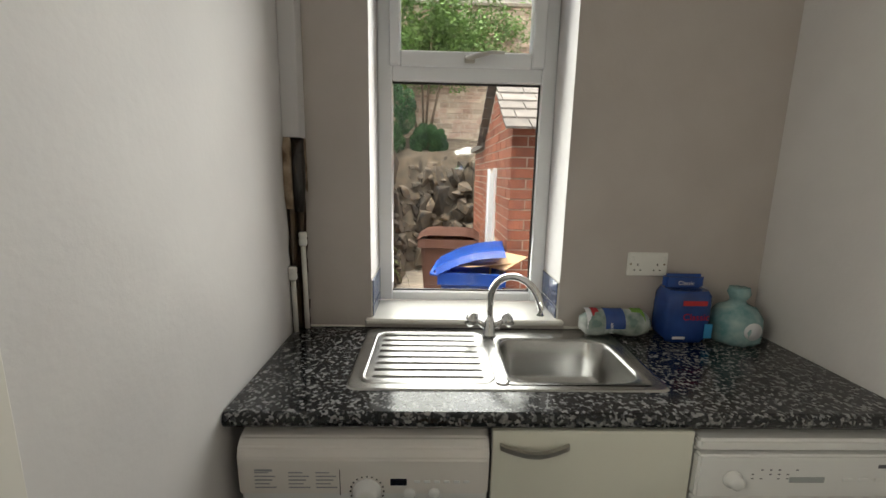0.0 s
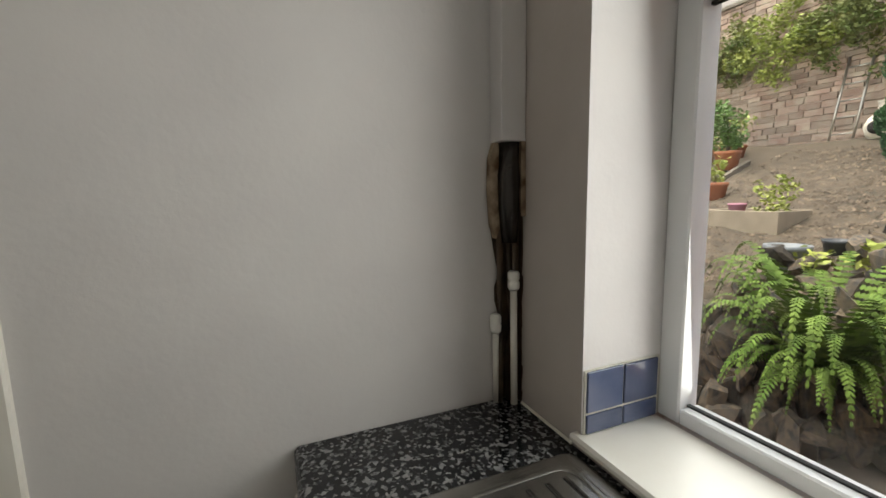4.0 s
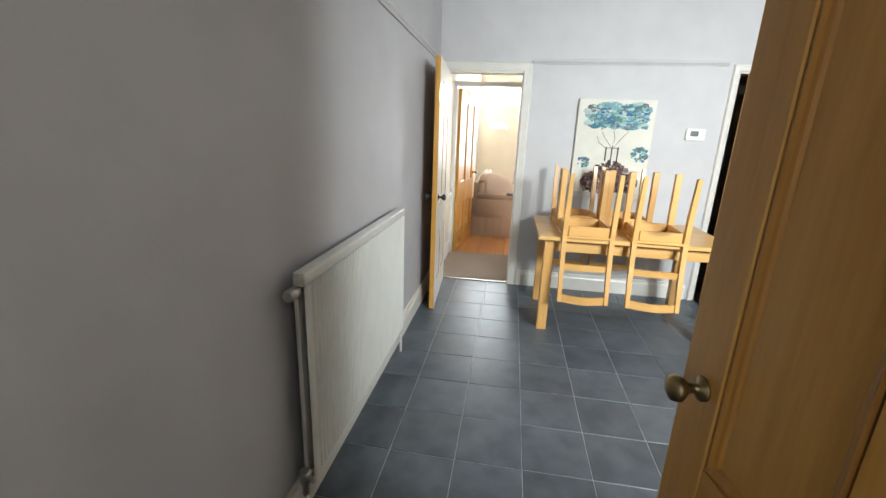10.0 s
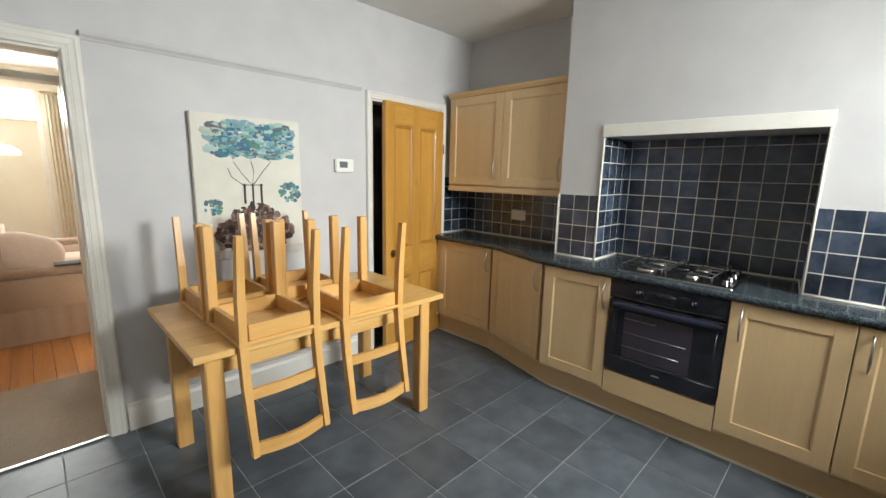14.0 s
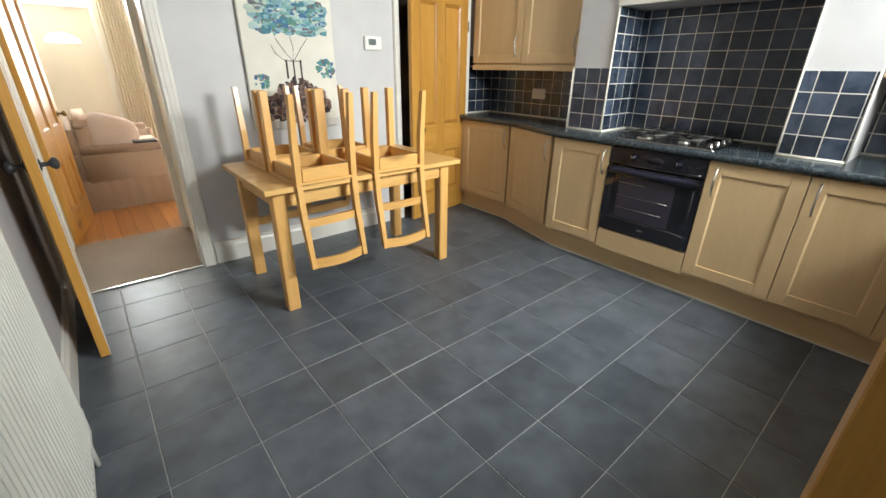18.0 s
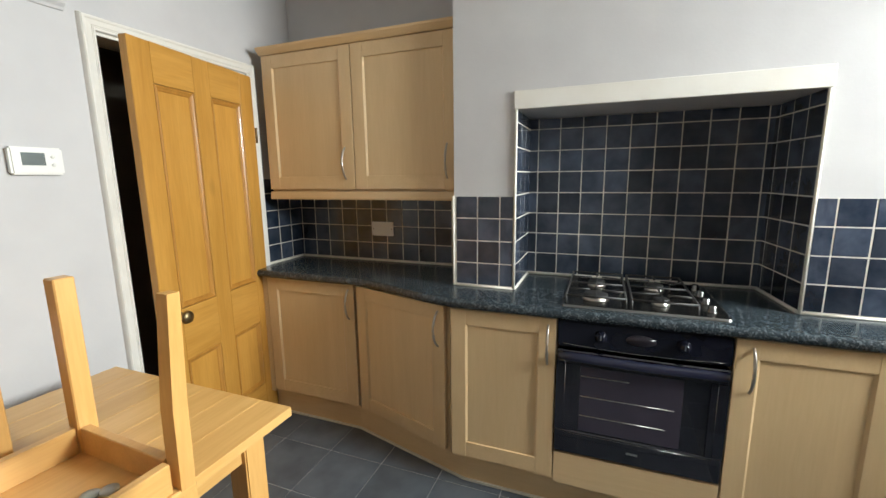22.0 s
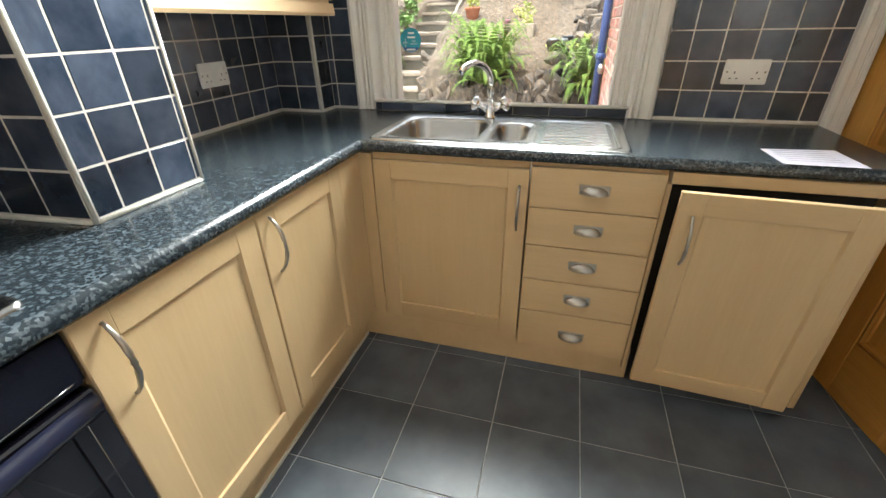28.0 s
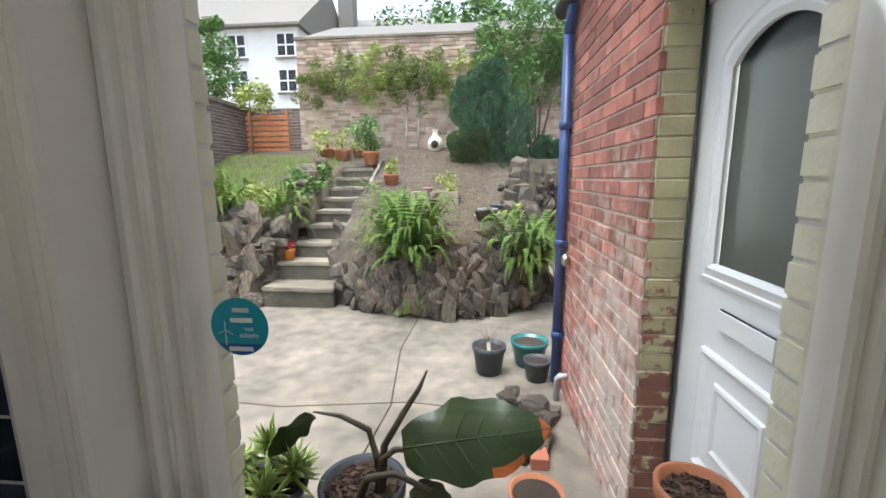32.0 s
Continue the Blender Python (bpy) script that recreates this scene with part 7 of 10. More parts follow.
    lathe(bm, [(0.085, 0.0), (0.100, 0.02), (0.103, 0.07), (0.098, 0.115), (0.075, 0.150), (0.035, 0.170), (0.030, 0.185), (0.045, 0.215), (0.038, 0.240), (0.01, 0.235)], (0.135, -2.045, 0.911), 26)
    rnd = random.Random(8)
    for v in bm.verts:
        v.co += Vector((rnd.uniform(-0.004, 0.004), rnd.uniform(-0.004, 0.004), rnd.uniform(-0.003, 0.003)))
    part("wrapper", bm, surf("teal_film", (0.10, 0.24, 0.25), (0.30, 0.42, 0.42), scale=16, **film), t)
    bm = bmesh.new()
    lathe(bm, [(0.038, 0.0), (0.038, 0.003), (0.001, 0.004)], (0.128, -1.945, 0.985), 24, "y")
    part("label_disc", bm, m_white, t, "round pale label")
    settle(t, -0.05, -0.070, 0.80)


def back_door():
    t = thing("door_5", "white uPVC back door with an arched frosted pane", "door", (1.78, -0.70, 0.0), kind="structure")
    xa, xb = 1.752, 1.800
    ya, yb = -1.055, -0.372
    # frame
    for a, b in ((-1.098, -1.058), (-0.368, -0.212)):
        bpart("frame_jamb", M_UPVC, t, 1.735, 1.815, a, b, 0.03, 2.098, bevel=0.004)
    bpart("frame_head", M_UPVC, t, 1.735, 1.815, -1.058, -0.368, 2.040, 2.098, bevel=0.004)
    bpart("threshold", M_UPVC, t, 1.735, 1.815, -1.058, -0.368, 0.03, 0.085, bevel=0.004)
    bm = bmesh.new()
    box(bm, 1.652, 1.948, -1.098, -0.212, -0.05, 0.028, bevel=0.004)
    part("stone_step", bm, surf("worn_stone", (0.20, 0.15, 0.09), (0.32, 0.25, 0.16), scale=18, rough=0.85, bump=0.5), t, "worn stone threshold")
    # leaf with an arched light
    gy0, gy1, gz0, gz1, rise = -0.875, -0.474, 1.148, 1.80, 0.085
    bm = bmesh.new()
    box(bm, xa, xb, ya, gy0, 0.09, 2.035)
    box(bm, xa, xb, gy1, yb, 0.09, 2.035)
    box(bm, xa, xb, gy0, gy1, 0.09, gz0)
    n = 12
    def arch(s, grow=0.0):
        return gz1 + grow + rise * math.sin(math.pi * s) ** 0.75
    for k in range(n):
        s0, s1 = k / n, (k + 1) / n
        a, b = gy0 + (gy1 - gy0) * s0, gy0 + (gy1 - gy0) * s1
        v = [bm.verts.new((x, y, z)) for x in (xa, xb) for y, z in ((a, arch(s0)), (b, arch(s1)), (b, 2.035), (a, 2.035))]
        for q in ((0, 1, 2, 3), (7, 6, 5, 4), (0, 4, 5, 1)):
            bm.faces.new([v[i] for i in q])
    bmesh.ops.remove_doubles(bm, verts=bm.verts, dist=0.0004)
    bmesh.ops.recalc_face_normals(bm, faces=bm.faces)
    leaf = part("leaf", bm, M_UPVC, t, "white moulded door leaf")
    # glazing beads on both faces
    for xs, sgn in ((xa, -1), (xb, 1)):
        bm = bmesh.new()
        pts = [(gy0, gz0), (gy1, gz0)] + [(gy1 - (gy1 - gy0) * k / n, arch(1 - k / n)) for k in range(n + 1)]
        c = ((gy0 + gy1) / 2, (gz0 + gz1) / 2)
        loops = []
        for off, d in ((0.055, 0.0), (0.050, 0.010), (0.038, 0.012), (0.032, 0.006), (0.016, 0.010), (0.004, 0.014), (-0.012, 0.004), (-0.012, -0.010)):
            loops.append([bm.verts.new((xs + sgn * d, c[0] + (y - c[0]) * (1 + off / 0.20), c[1] + (z - c[1]) * (1 + off / 0.34))) for y, z in pts])
        for l0, l1 in zip(loops, loops[1:]):
            for k in range(len(pts)):
                bm.faces.new((l0[k], l0[(k + 1) % len(pts)], l1[(k + 1) % len(pts)], l1[k]))
        bmesh.ops.recalc_face_normals(bm, faces=bm.faces)
        part("glazing_bead", bm, M_UPVC, leaf)
        # raised lower panel
        bm = bmesh.new()
        loops = []
        for off, d in ((0.0, 0.0), (0.004, 0.014), (0.014, 0.017), (0.030, 0.008), (0.040, 0.003), (0.092, 0.003), (0.098, 0.011), (0.110, 0.013), (0.122, 0.006), (0.130, 0.005)):
            y0, y1, z0, z1 = -0.868 + off, -0.428 - off, 0.418 + off, 0.865 - off
            loops.append([bm.verts.new((xs + sgn * d, y, z)) for y, z in ((y0, z0), (y1, z0), (y1, z1), (y0, z1))])
        for l0, l1 in zip(loops, loops[1:]):
            for k in range(4):
                bm.faces.new((l0[k], l0[(k + 1) % 4], l1[(k + 1) % 4], l1[k]))
        bm.faces.new(loops[-1])
        bmesh.ops.recalc_face_normals(bm, faces=bm.faces)
        part("raised_panel", bm, M_UPVC, leaf)
        # letterplate
        bm = bmesh.new()
        box(bm, *sorted((xs, xs + sgn * 0.012)), -0.787, -0.510, 0.955, 1.027, bevel=0.005)
        lp = part("letterplate", bm, M_BLACK, leaf, "black letterplate surround")
        bm = bmesh.new()
        k = 0.0 if sgn < 0 else 0.007
        box(bm, *sorted((xs + sgn * 0.010, xs + sgn * 0.016)), -0.775 - k, -0.522 + k, 0.966 - k, 1.016 + k, bevel=0.002)
        part("flap", bm, M_UPVC, lp)
        # lever handle on the wide lock stile
        xh = 1.735 if sgn < 0 else 1.815
        bm = bmesh.new()
        box(bm, *sorted((xh, xh + sgn * 0.010)), -0.312, -0.280, 0.945, 1.165, bevel=0.004)
        hp = part("handle_plate", bm, M_UPVC, leaf)
        bm = bmesh.new()
        tube(bm, [(xh + sgn * 0.008, -0.296, 1.098), (xh + sgn * 0.040, -0.296, 1.098), (xh + sgn * 0.046, -0.318, 1.097), (xh + sgn * 0.042, -0.412, 1.090)], [0.010, 0.009, 0.008, 0.007], 8)
        part("lever", bm, M_UPVC, hp)
        bm = bmesh.new()
        lathe(bm, [(0.006, 0.0), (0.006, 0.0012 * sgn), (0.0005, 0.0013 * sgn)], (xh + sgn * 0.0100, -0.296, 0.998), 12, "x")
        box(bm, *sorted((xh + sgn * 0.0100, xh + sgn * 0.0112)), -0.299, -0.293, 0.978, 0.998)
        part("keyhole", bm, M_DARK, hp)
    bpart("leaf_gap", M_RUBBER, t, 1.7505, 1.7530, -0.3700, -0.3665, 0.090, 2.035, bevel=0.0)
    bm = bmesh.new()
    pts = [(gy0 - 0.006, gz0 - 0.006), (gy1 + 0.006, gz0 - 0.006)] + [(gy1 - (gy1 - gy0) * k / n, arch(1 - k / n, 0.006)) for k in range(n + 1)]
    prism(bm, pts, 1.773, 1.777, "x")
    g = part("frosted_pane", bm, M_FROST, leaf, "frosted patterned glass")
    g.visible_shadow = False
    for zz in (0.42, 0.86, 1.35, 1.80):
        bm = bmesh.new()
        tube(bm, [(1.746, -1.061, zz - 0.045), (1.746, -1.061, zz + 0.045)], 0.010, 10)
        box(bm, 1.735, 1.745, -1.085, -1.045, zz - 0.028, zz + 0.028, bevel=0.003)
        part("hinge", bm, M_UPVC, t, "white butt hinge")
    # plaster reveal casings
    bm = bmesh.new()
    box(bm, 1.636, 1.735, -1.188, -1.099, 0.0, 2.16, bevel=0.004)
    box(bm, 1.636, 1.735, -0.211, -0.140, 0.0, 2.16, bevel=0.004)
    box(bm, 1.636, 1.735, -1.099, -0.211, 2.101, 2.16, bevel=0.004)
    part("inner_casing", bm, M_GLOSS, t, "cream painted timber surround")


utility_window()
pipe_corner()
utility_counter()
washing_machine()
utility_cupboard()
dishwasher()
dryer()
packs()
back_door()

# ---- front room seen through the passage ----
def sofa():
    m = surf("pink_beige_fabric", (0.37, 0.27, 0.205), (0.43, 0.32, 0.25), scale=120, rough=0.9, bump=0.5, bscale=180, big=0.08)
    t = thing("sofa", "pinkish beige loose-cover sofa with a skirted base", "sofa", (0.75, 6.9, 0.0))
    def soft(nm, d, r, mat=m):
        bm = bmesh.new()
        box(bm, *d, bevel=r, seg=4)
        for f in bm.faces:
            f.smooth = True
        return part(nm, bm, mat, t)
    soft("arm", (0.17, 1.02, 5.96, 6.20, 0.02, 0.60), 0.07)
    soft("arm", (0.17, 1.02, 7.75, 7.99, 0.02, 0.60), 0.07)
    soft("back", (0.17, 0.44, 6.19, 7.76, 0.02, 0.82), 0.08)
    soft("base", (0.40, 0.98, 6.19, 7.76, 0.02, 0.30), 0.03)
    soft("seat_cushion", (0.42, 1.03, 6.21, 6.97, 0.29, 0.46), 0.05)
    soft("seat_cushion", (0.42, 1.03, 6.98, 7.74, 0.29, 0.46), 0.05)
    bm = bmesh.new()
    n = 60
    lo, hi = [], []
    for k in range(n + 1):
        s = k / n
        x = 0.165 + 0.86 * s
        y = 5.955 - 0.006 * math.sin(s * 26) ** 2
        lo.append(bm.verts.new((x, y - 0.006, 0.005)))
        hi.append(bm.verts.new((x, 5.961, 0.30)))
    for k in range(n):
        f = bm.faces.new((lo[k], lo[k + 1], hi[k + 1], hi[k]))
        f.smooth = True
    part("skirt", bm, m, t)
    c = tagged(new("cushion"), "plump pale pink cushion on the sofa arm", "cushion")
    bm = bmesh.new()
    bmesh.ops.create_uvsphere(bm, u_segments=24, v_segments=14, radius=1)
    for v in bm.verts:
        x, y, z = v.co
        v.co = (0.25 * math.copysign(abs(x) ** 0.7, x), 0.12 * y, 0.21 * math.copysign(abs(z) ** 0.7, z))
    for f in bm.faces:
        f.smooth = True
    k = link("cover", bm, surf("pale_pink_fabric", (0.52, 0.42, 0.37), (0.58, 0.47, 0.42), scale=90, rough=0.9, bump=0.4))
    k.parent = c
    c.matrix_basis = Matrix.Translation((0.50, 6.36, 0.655)) @ Matrix.Rotation(radians(18), 4, "Y") @ Matrix.Rotation(radians(-22), 4, "X")
    bm = bmesh.new()
    box(bm, 0.66, 0.86, 6.02, 6.16, 0.602, 0.622, bevel=0.006)
    tagged(link("remote_pouch", bm, surf("dark_grey_fabric", (0.05, 0.05, 0.055), (0.08, 0.08, 0.085), rough=0.9)), "dark folded cloth on the sofa arm", "cloth")


def front_door():
    t = thing("door_6", "cream front door with a small fan-shaped light", "door", (0.39, 8.55, 0.0), kind="structure")
    m = surf("cream_door_paint", (0.74, 0.69, 0.58), (0.70, 0.65, 0.54), rough=0.4, scale=4, big=0.03)
    for a, b in ((-0.02, 0.03), (0.75, 0.80)):
        bpart("frame_jamb", M_GLOSS, t, a, b, 8.51, 8.62, 0.0, 2.319, bevel=0.003)
    bpart("transom_bar", M_GLOSS, t, 0.03, 0.75, 8.51, 8.62, 1.965, 2.015, bevel=0.003)
    bm = bmesh.new()
    box(bm, 0.03, 0.75, 8.54, 8.585, 0.005, 1.555)
    box(bm, 0.03, 0.75, 8.54, 8.585, 1.690, 1.962)
    box(bm, 0.03, 0.215, 8.54, 8.585, 1.555, 1.690)
    box(bm, 0.570, 0.75, 8.54, 8.585, 1.555, 1.690)
    leaf = part("leaf", bm, m, t)
    bm = bmesh.new()
    n = 14
    outer = [(0.3925 + 0.178 * math.cos(math.pi * k / n), 1.560 + 0.115 * math.sin(math.pi * k / n)) for k in range(n + 1)]
    for k in range(n):
        (xa, za), (xb, zb) = outer[k], outer[k + 1]
        q = [bm.verts.new((x, y, z)) for y in (8.542, 8.583) for x, z in ((xa, za), (xb, zb), (xb, 1.691), (xa, 1.691))]
        for f in ((0, 1, 2, 3), (7, 6, 5, 4), (0, 4, 5, 1)):
            bm.faces.new([q[i] for i in f])
    part("fan_head", bm, m, leaf)
    for k in range(5):
        a0, a1 = math.pi * k / 5, math.pi * (k + 1) / 5
        bm = bmesh.new()
        pts = [(0.3925 + r * 0.178 * math.cos(a), 1.560 + r * 0.115 * math.sin(a)) for r, a in ((0.28, a0), (1.0, a0), (1.0, (a0 + a1) / 2), (1.0, a1), (0.28, a1))]
        prism(bm, pts, 8.560, 8.564, "y")
        cols = ((0.75, 0.85, 0.95), (0.35, 0.75, 0.55), (0.85, 0.92, 1.0), (0.30, 0.50, 0.85), (0.8, 0.9, 0.95))
        part("fan_pane", bm, glass("leaded_glass_%d" % k, cols[k]), leaf).visible_shadow = False
    bm = bmesh.new()
    for k in range(6):
        a = math.pi * k / 5
        tube(bm, [(0.3925 + 0.05 * math.cos(a), 8.556, 1.560 + 0.033 * math.sin(a)), (0.3925 + 0.178 * math.cos(a), 8.556, 1.560 + 0.115 * math.sin(a))], 0.004, 6)
    part("leading", bm, M_GLOSS, leaf)
    g = bpart("fanlight_pane", M_GLASS, t, 0.03, 0.75, 8.563, 8.567, 2.015, 2.319, bevel=0.0)
    g.visible_shadow = False
    w = thing("window_3", "front window with white frame", "window", (2.2, 8.6, 0.8), kind="structure")
    for a in ((1.5, 1.56, 0.8, 2.2), (2.84, 2.9, 0.8, 2.2), (1.56, 2.84, 0.8, 0.86), (1.56, 2.84, 2.14, 2.2), (2.17, 2.23, 0.86, 2.14)):
        bpart("window_frame", M_UPVC, w, a[0], a[1], 8.56, 8.63, a[2], a[3])
    c = thing("curtain", "long beige pleated curtain beside the front door", "curtain", (0.95, 8.4, 0.02))
    bm = bmesh.new()
    n = 48
    lo = [bm.verts.new((0.84 + 0.30 * k / n, 8.44 + 0.022 * math.sin(k * 1.1), 0.015)) for k in range(n + 1)]
    hi = [bm.verts.new((0.84 + 0.30 * k / n, 8.44 + 0.018 * math.sin(k * 1.1), 2.28)) for k in range(n + 1)]
    for k in range(n):
        f = bm.faces.new((lo[k], lo[k + 1], hi[k + 1], hi[k]))
        f.smooth = True
    part("cloth", bm, surf("beige_curtain", (0.62, 0.55, 0.44), (0.68, 0.60, 0.48), rough=0.9, scale=40), c)
    bm = bmesh.new()
    tube(bm, [(0.80, 8.44, 2.30), (1.5, 8.44, 2.30)], 0.012, 8)
    box(bm, 0.83, 0.85, 8.44, 8.499, 2.29, 2.31)
    part("rod", bm, M_BRASS, c)


def floorboards():
    me = piece_mesh("floorboard", 0.112, 3.46, 0.016, 0.0015, M_FLOORW)
    k = 0
    x = 0.058
    while x < 3.38:
        put_piece("floorboard", me, FLOOR_W, (x, 6.765, -0.006))
        x += 0.1145
        k += 1


sofa()
front_door()
floorboards()

# bright street beyond the front door
bm = bmesh.new()
box(bm, -8.0, 10.0, 13.0, 13.05, -1.0, 8.0)
structure("backdrop", bm, glow("bright_street_haze", (1.0, 0.98, 0.95), 2.5), "plain bright hazy distance beyond the front door", "backdrop")

# ---- garden ----
YARD = -0.15
M_CONC = surf("weathered_concrete", (0.215, 0.182, 0.145), (0.125, 0.108, 0.088), scale=6, rough=0.9, bump=0.8, bscale=40, big=0.25)
M_SOIL = surf("dry_soil", (0.100, 0.076, 0.052), (0.045, 0.036, 0.026), scale=11, rough=1.0, bump=1.0, bscale=60, big=0.2)
M_ROCK = surf("rough_stone", (0.125, 0.092, 0.060), (0.026, 0.027, 0.028), scale=6, rough=0.9, bump=0.9, bscale=26, vary=0.6)
M_BRICK = surf("red_brick", (0.40, 0.155, 0.11), (0.235, 0.082, 0.062), scale=14, rough=0.88, bump=0.9, bscale=45, vary=0.42, big=0.12)
M_BRICKO = surf("orange_brick", (0.36, 0.13, 0.075), (0.26, 0.09, 0.055), scale=22, rough=0.85, bump=0.6, bscale=70, vary=0.2)
M_MORTAR = surf("lime_mortar", (0.54, 0.46, 0.37), (0.40, 0.33, 0.26), scale=30, rough=0.95, bump=0.6, bscale=80)
M_OLDWALL = surf("old_stone_wall", (0.42, 0.35, 0.28), (0.30, 0.20, 0.16), scale=6, rough=0.95, bump=0.6, bscale=40, vary=0.2)
M_OLIVE = surf("olive_painted_brick", (0.50, 0.47, 0.29), (0.40, 0.36, 0.21), scale=9, rough=0.75, bump=0.7, bscale=50, big=0.12)
M_FERN = surf("fern_green", (0.062, 0.115, 0.022), (0.150, 0.220, 0.050), scale=5, rough=0.8, spec=0.15, vary=0.1)
M_LEAF = surf("shrub_green", (0.06, 0.13, 0.025), (0.11, 0.20, 0.04), scale=4, rough=0.6)
M_LEAFY = surf("yellow_green_leaf", (0.22, 0.28, 0.05), (0.30, 0.33, 0.07), scale=4, rough=0.6)
M_CONIF = surf("conifer_green", (0.010, 0.038, 0.016), (0.050, 0.125, 0.045), scale=5, rough=0.7)
M_BARK = surf("bark", (0.09, 0.065, 0.045), (0.14, 0.10, 0.07), scale=12, rough=0.95, bump=0.9, stretch=(4, 4, 1))
M_TERRA = surf("terracotta", (0.38, 0.145, 0.07), (0.30, 0.11, 0.055), scale=10, rough=0.8, big=0.1)
M_BPOT = surf("dark_plastic_pot", (0.03, 0.035, 0.045), (0.045, 0.05, 0.06), scale=8, rough=0.5)
M_BLUEP = surf("blue_paint", (0.02, 0.045, 0.16), (0.03, 0.065, 0.21), scale=9, rough=0.4, big=0.1)
M_BINBLUE = surf("blue_bin_plastic", (0.010, 0.075, 0.42), (0.015, 0.095, 0.48), scale=5, rough=0.38)
M_BINBROWN = surf("brown_bin_plastic", (0.12, 0.055, 0.04), (0.15, 0.07, 0.05), scale=5, rough=0.5)
M_SLATER = surf("roof_slate", (0.20, 0.18, 0.16), (0.13, 0.12, 0.11), scale=12, rough=0.8, bump=0.4, vary=0.2)
M_TIMBER = surf("grey_weathered_timber", (0.34, 0.28, 0.21), (0.24, 0.20, 0.15), scale=8, rough=0.9, bump=0.4)
M_GRASS = surf("lawn_grass", (0.16, 0.26, 0.05), (0.24, 0.30, 0.08), scale=20, rough=0.9, bump=0.8)

EDGE = [(9.0, -4.55), (5.42, -4.48), (4.05, -4.40), (3.55, -4.26), (2.75, -4.20), (2.3, -4.48), (1.78, -4.80), (1.88, -6.4), (1.70, -7.5), (0.9, -8.0), (-4.0, -8.1)]


def edge_y(x):
    """Where the raised garden begins, for a given x (its outermost point)."""
    pts = EDGE
    for (xa, ya), (xb, yb) in zip(pts, pts[1:]):
        if xb <= x <= xa and abs(xa - xb) > 1e-6:
            return ya + (yb - ya) * (x - xa) / (xb - xa)
    return -4.5 if x > 9 else -8.1


def inside_bank(x, y):
    if x < 1.78:
        return y < (-7.5 - (1.70 - x) * 0.62 if 0.9 < x else -8.05)
    if x < 1.9 and y > -7.5:
        return y < -4.8 and x > 1.78 + 0.06 * (-4.8 - y)
    return y < edge_y(x)


def bank_height(x, y):
    s = max(0.0, -4.45 - y)
    z = 0.70 + 0.30 * s
    if y < -9.2:
        z = 2.12
    n = noise.noise(Vector((x * 1.7, y * 1.7, 0.3))) * 0.06 + noise.noise(Vector((x * 6, y * 6, 2.0))) * 0.025
    return z + n


# the ground, one sheet out to the horizon
def ground():
    xs = [-400, -120, -40, -15, -8, -5] + [-4 + 0.2 * k for k in range(40)] + [4.1, 4.3, 4.40, 4.43, 4.55, 4.58, 4.8, 5.0, 5.2, 5.30, 5.33, 5.36, 5.39] + [5.4 + 0.2 * k for k in range(19)] + [9.5, 11, 14, 20, 45, 130, 400]
    ys = [-400, -150, -60, -30, -18, -13] + [-11 + 0.2 * k for k in range(38)] + [-3.2, -2.4, 0, 4, 8, 12, 25, 80, 400]
    bm = bmesh.new()
    grid = []
    for y in ys:
        row = []
        for x in xs:
            if y < -10.2:
                z = 2.4 + 0.02 * min(60, -10 - y)
            elif 4.41 < x < 5.37 and -5.4 < y < -4.1 or 4.56 < x < 5.32 and -7.75 < y <= -5.4:
                z = -0.32 + 0.53 * max(0.0, -4.6 - y)
            elif inside_bank(x, y) and x < 9.0:
                z = bank_height(x, y)
            else:
                z = -0.32
            row.append(bm.verts.new((x, y, z)))
        grid.append(row)
    for r0, r1 in zip(grid, grid[1:]):
        for k in range(len(xs) - 1):
            f = bm.faces.new((r0[k], r0[k + 1], r1[k + 1], r1[k]))
            f.smooth = True
    return structure("ground", bm, M_SOIL, "sloping garden ground of dry soil and gravel", "ground")


ground()
bm = bmesh.new()
box(bm, 1.951, 9.0, -4.6, -0.252, -0.30, YARD)
box(bm, -4.0, 1.951, -8.3, -2.502, -0.30, YARD)
structure("pavement", bm, M_CONC, "weathered concrete yard with cracks and stains", "yard")
bm = bmesh.new()
for pts in ([(2.2, -2.05), (3.1, -2.15), (4.0, -2.02), (5.2, -2.12)], [(3.28, -4.35), (3.34, -3.1), (3.22, -2.1), (3.32, -1.0)]):
    tube(bm, [(x, y, YARD + 0.0005) for x, y in pts], 0.006, 4)
structure("yard_joints", bm, M_SOIL, "dark joints in the concrete", "yard")


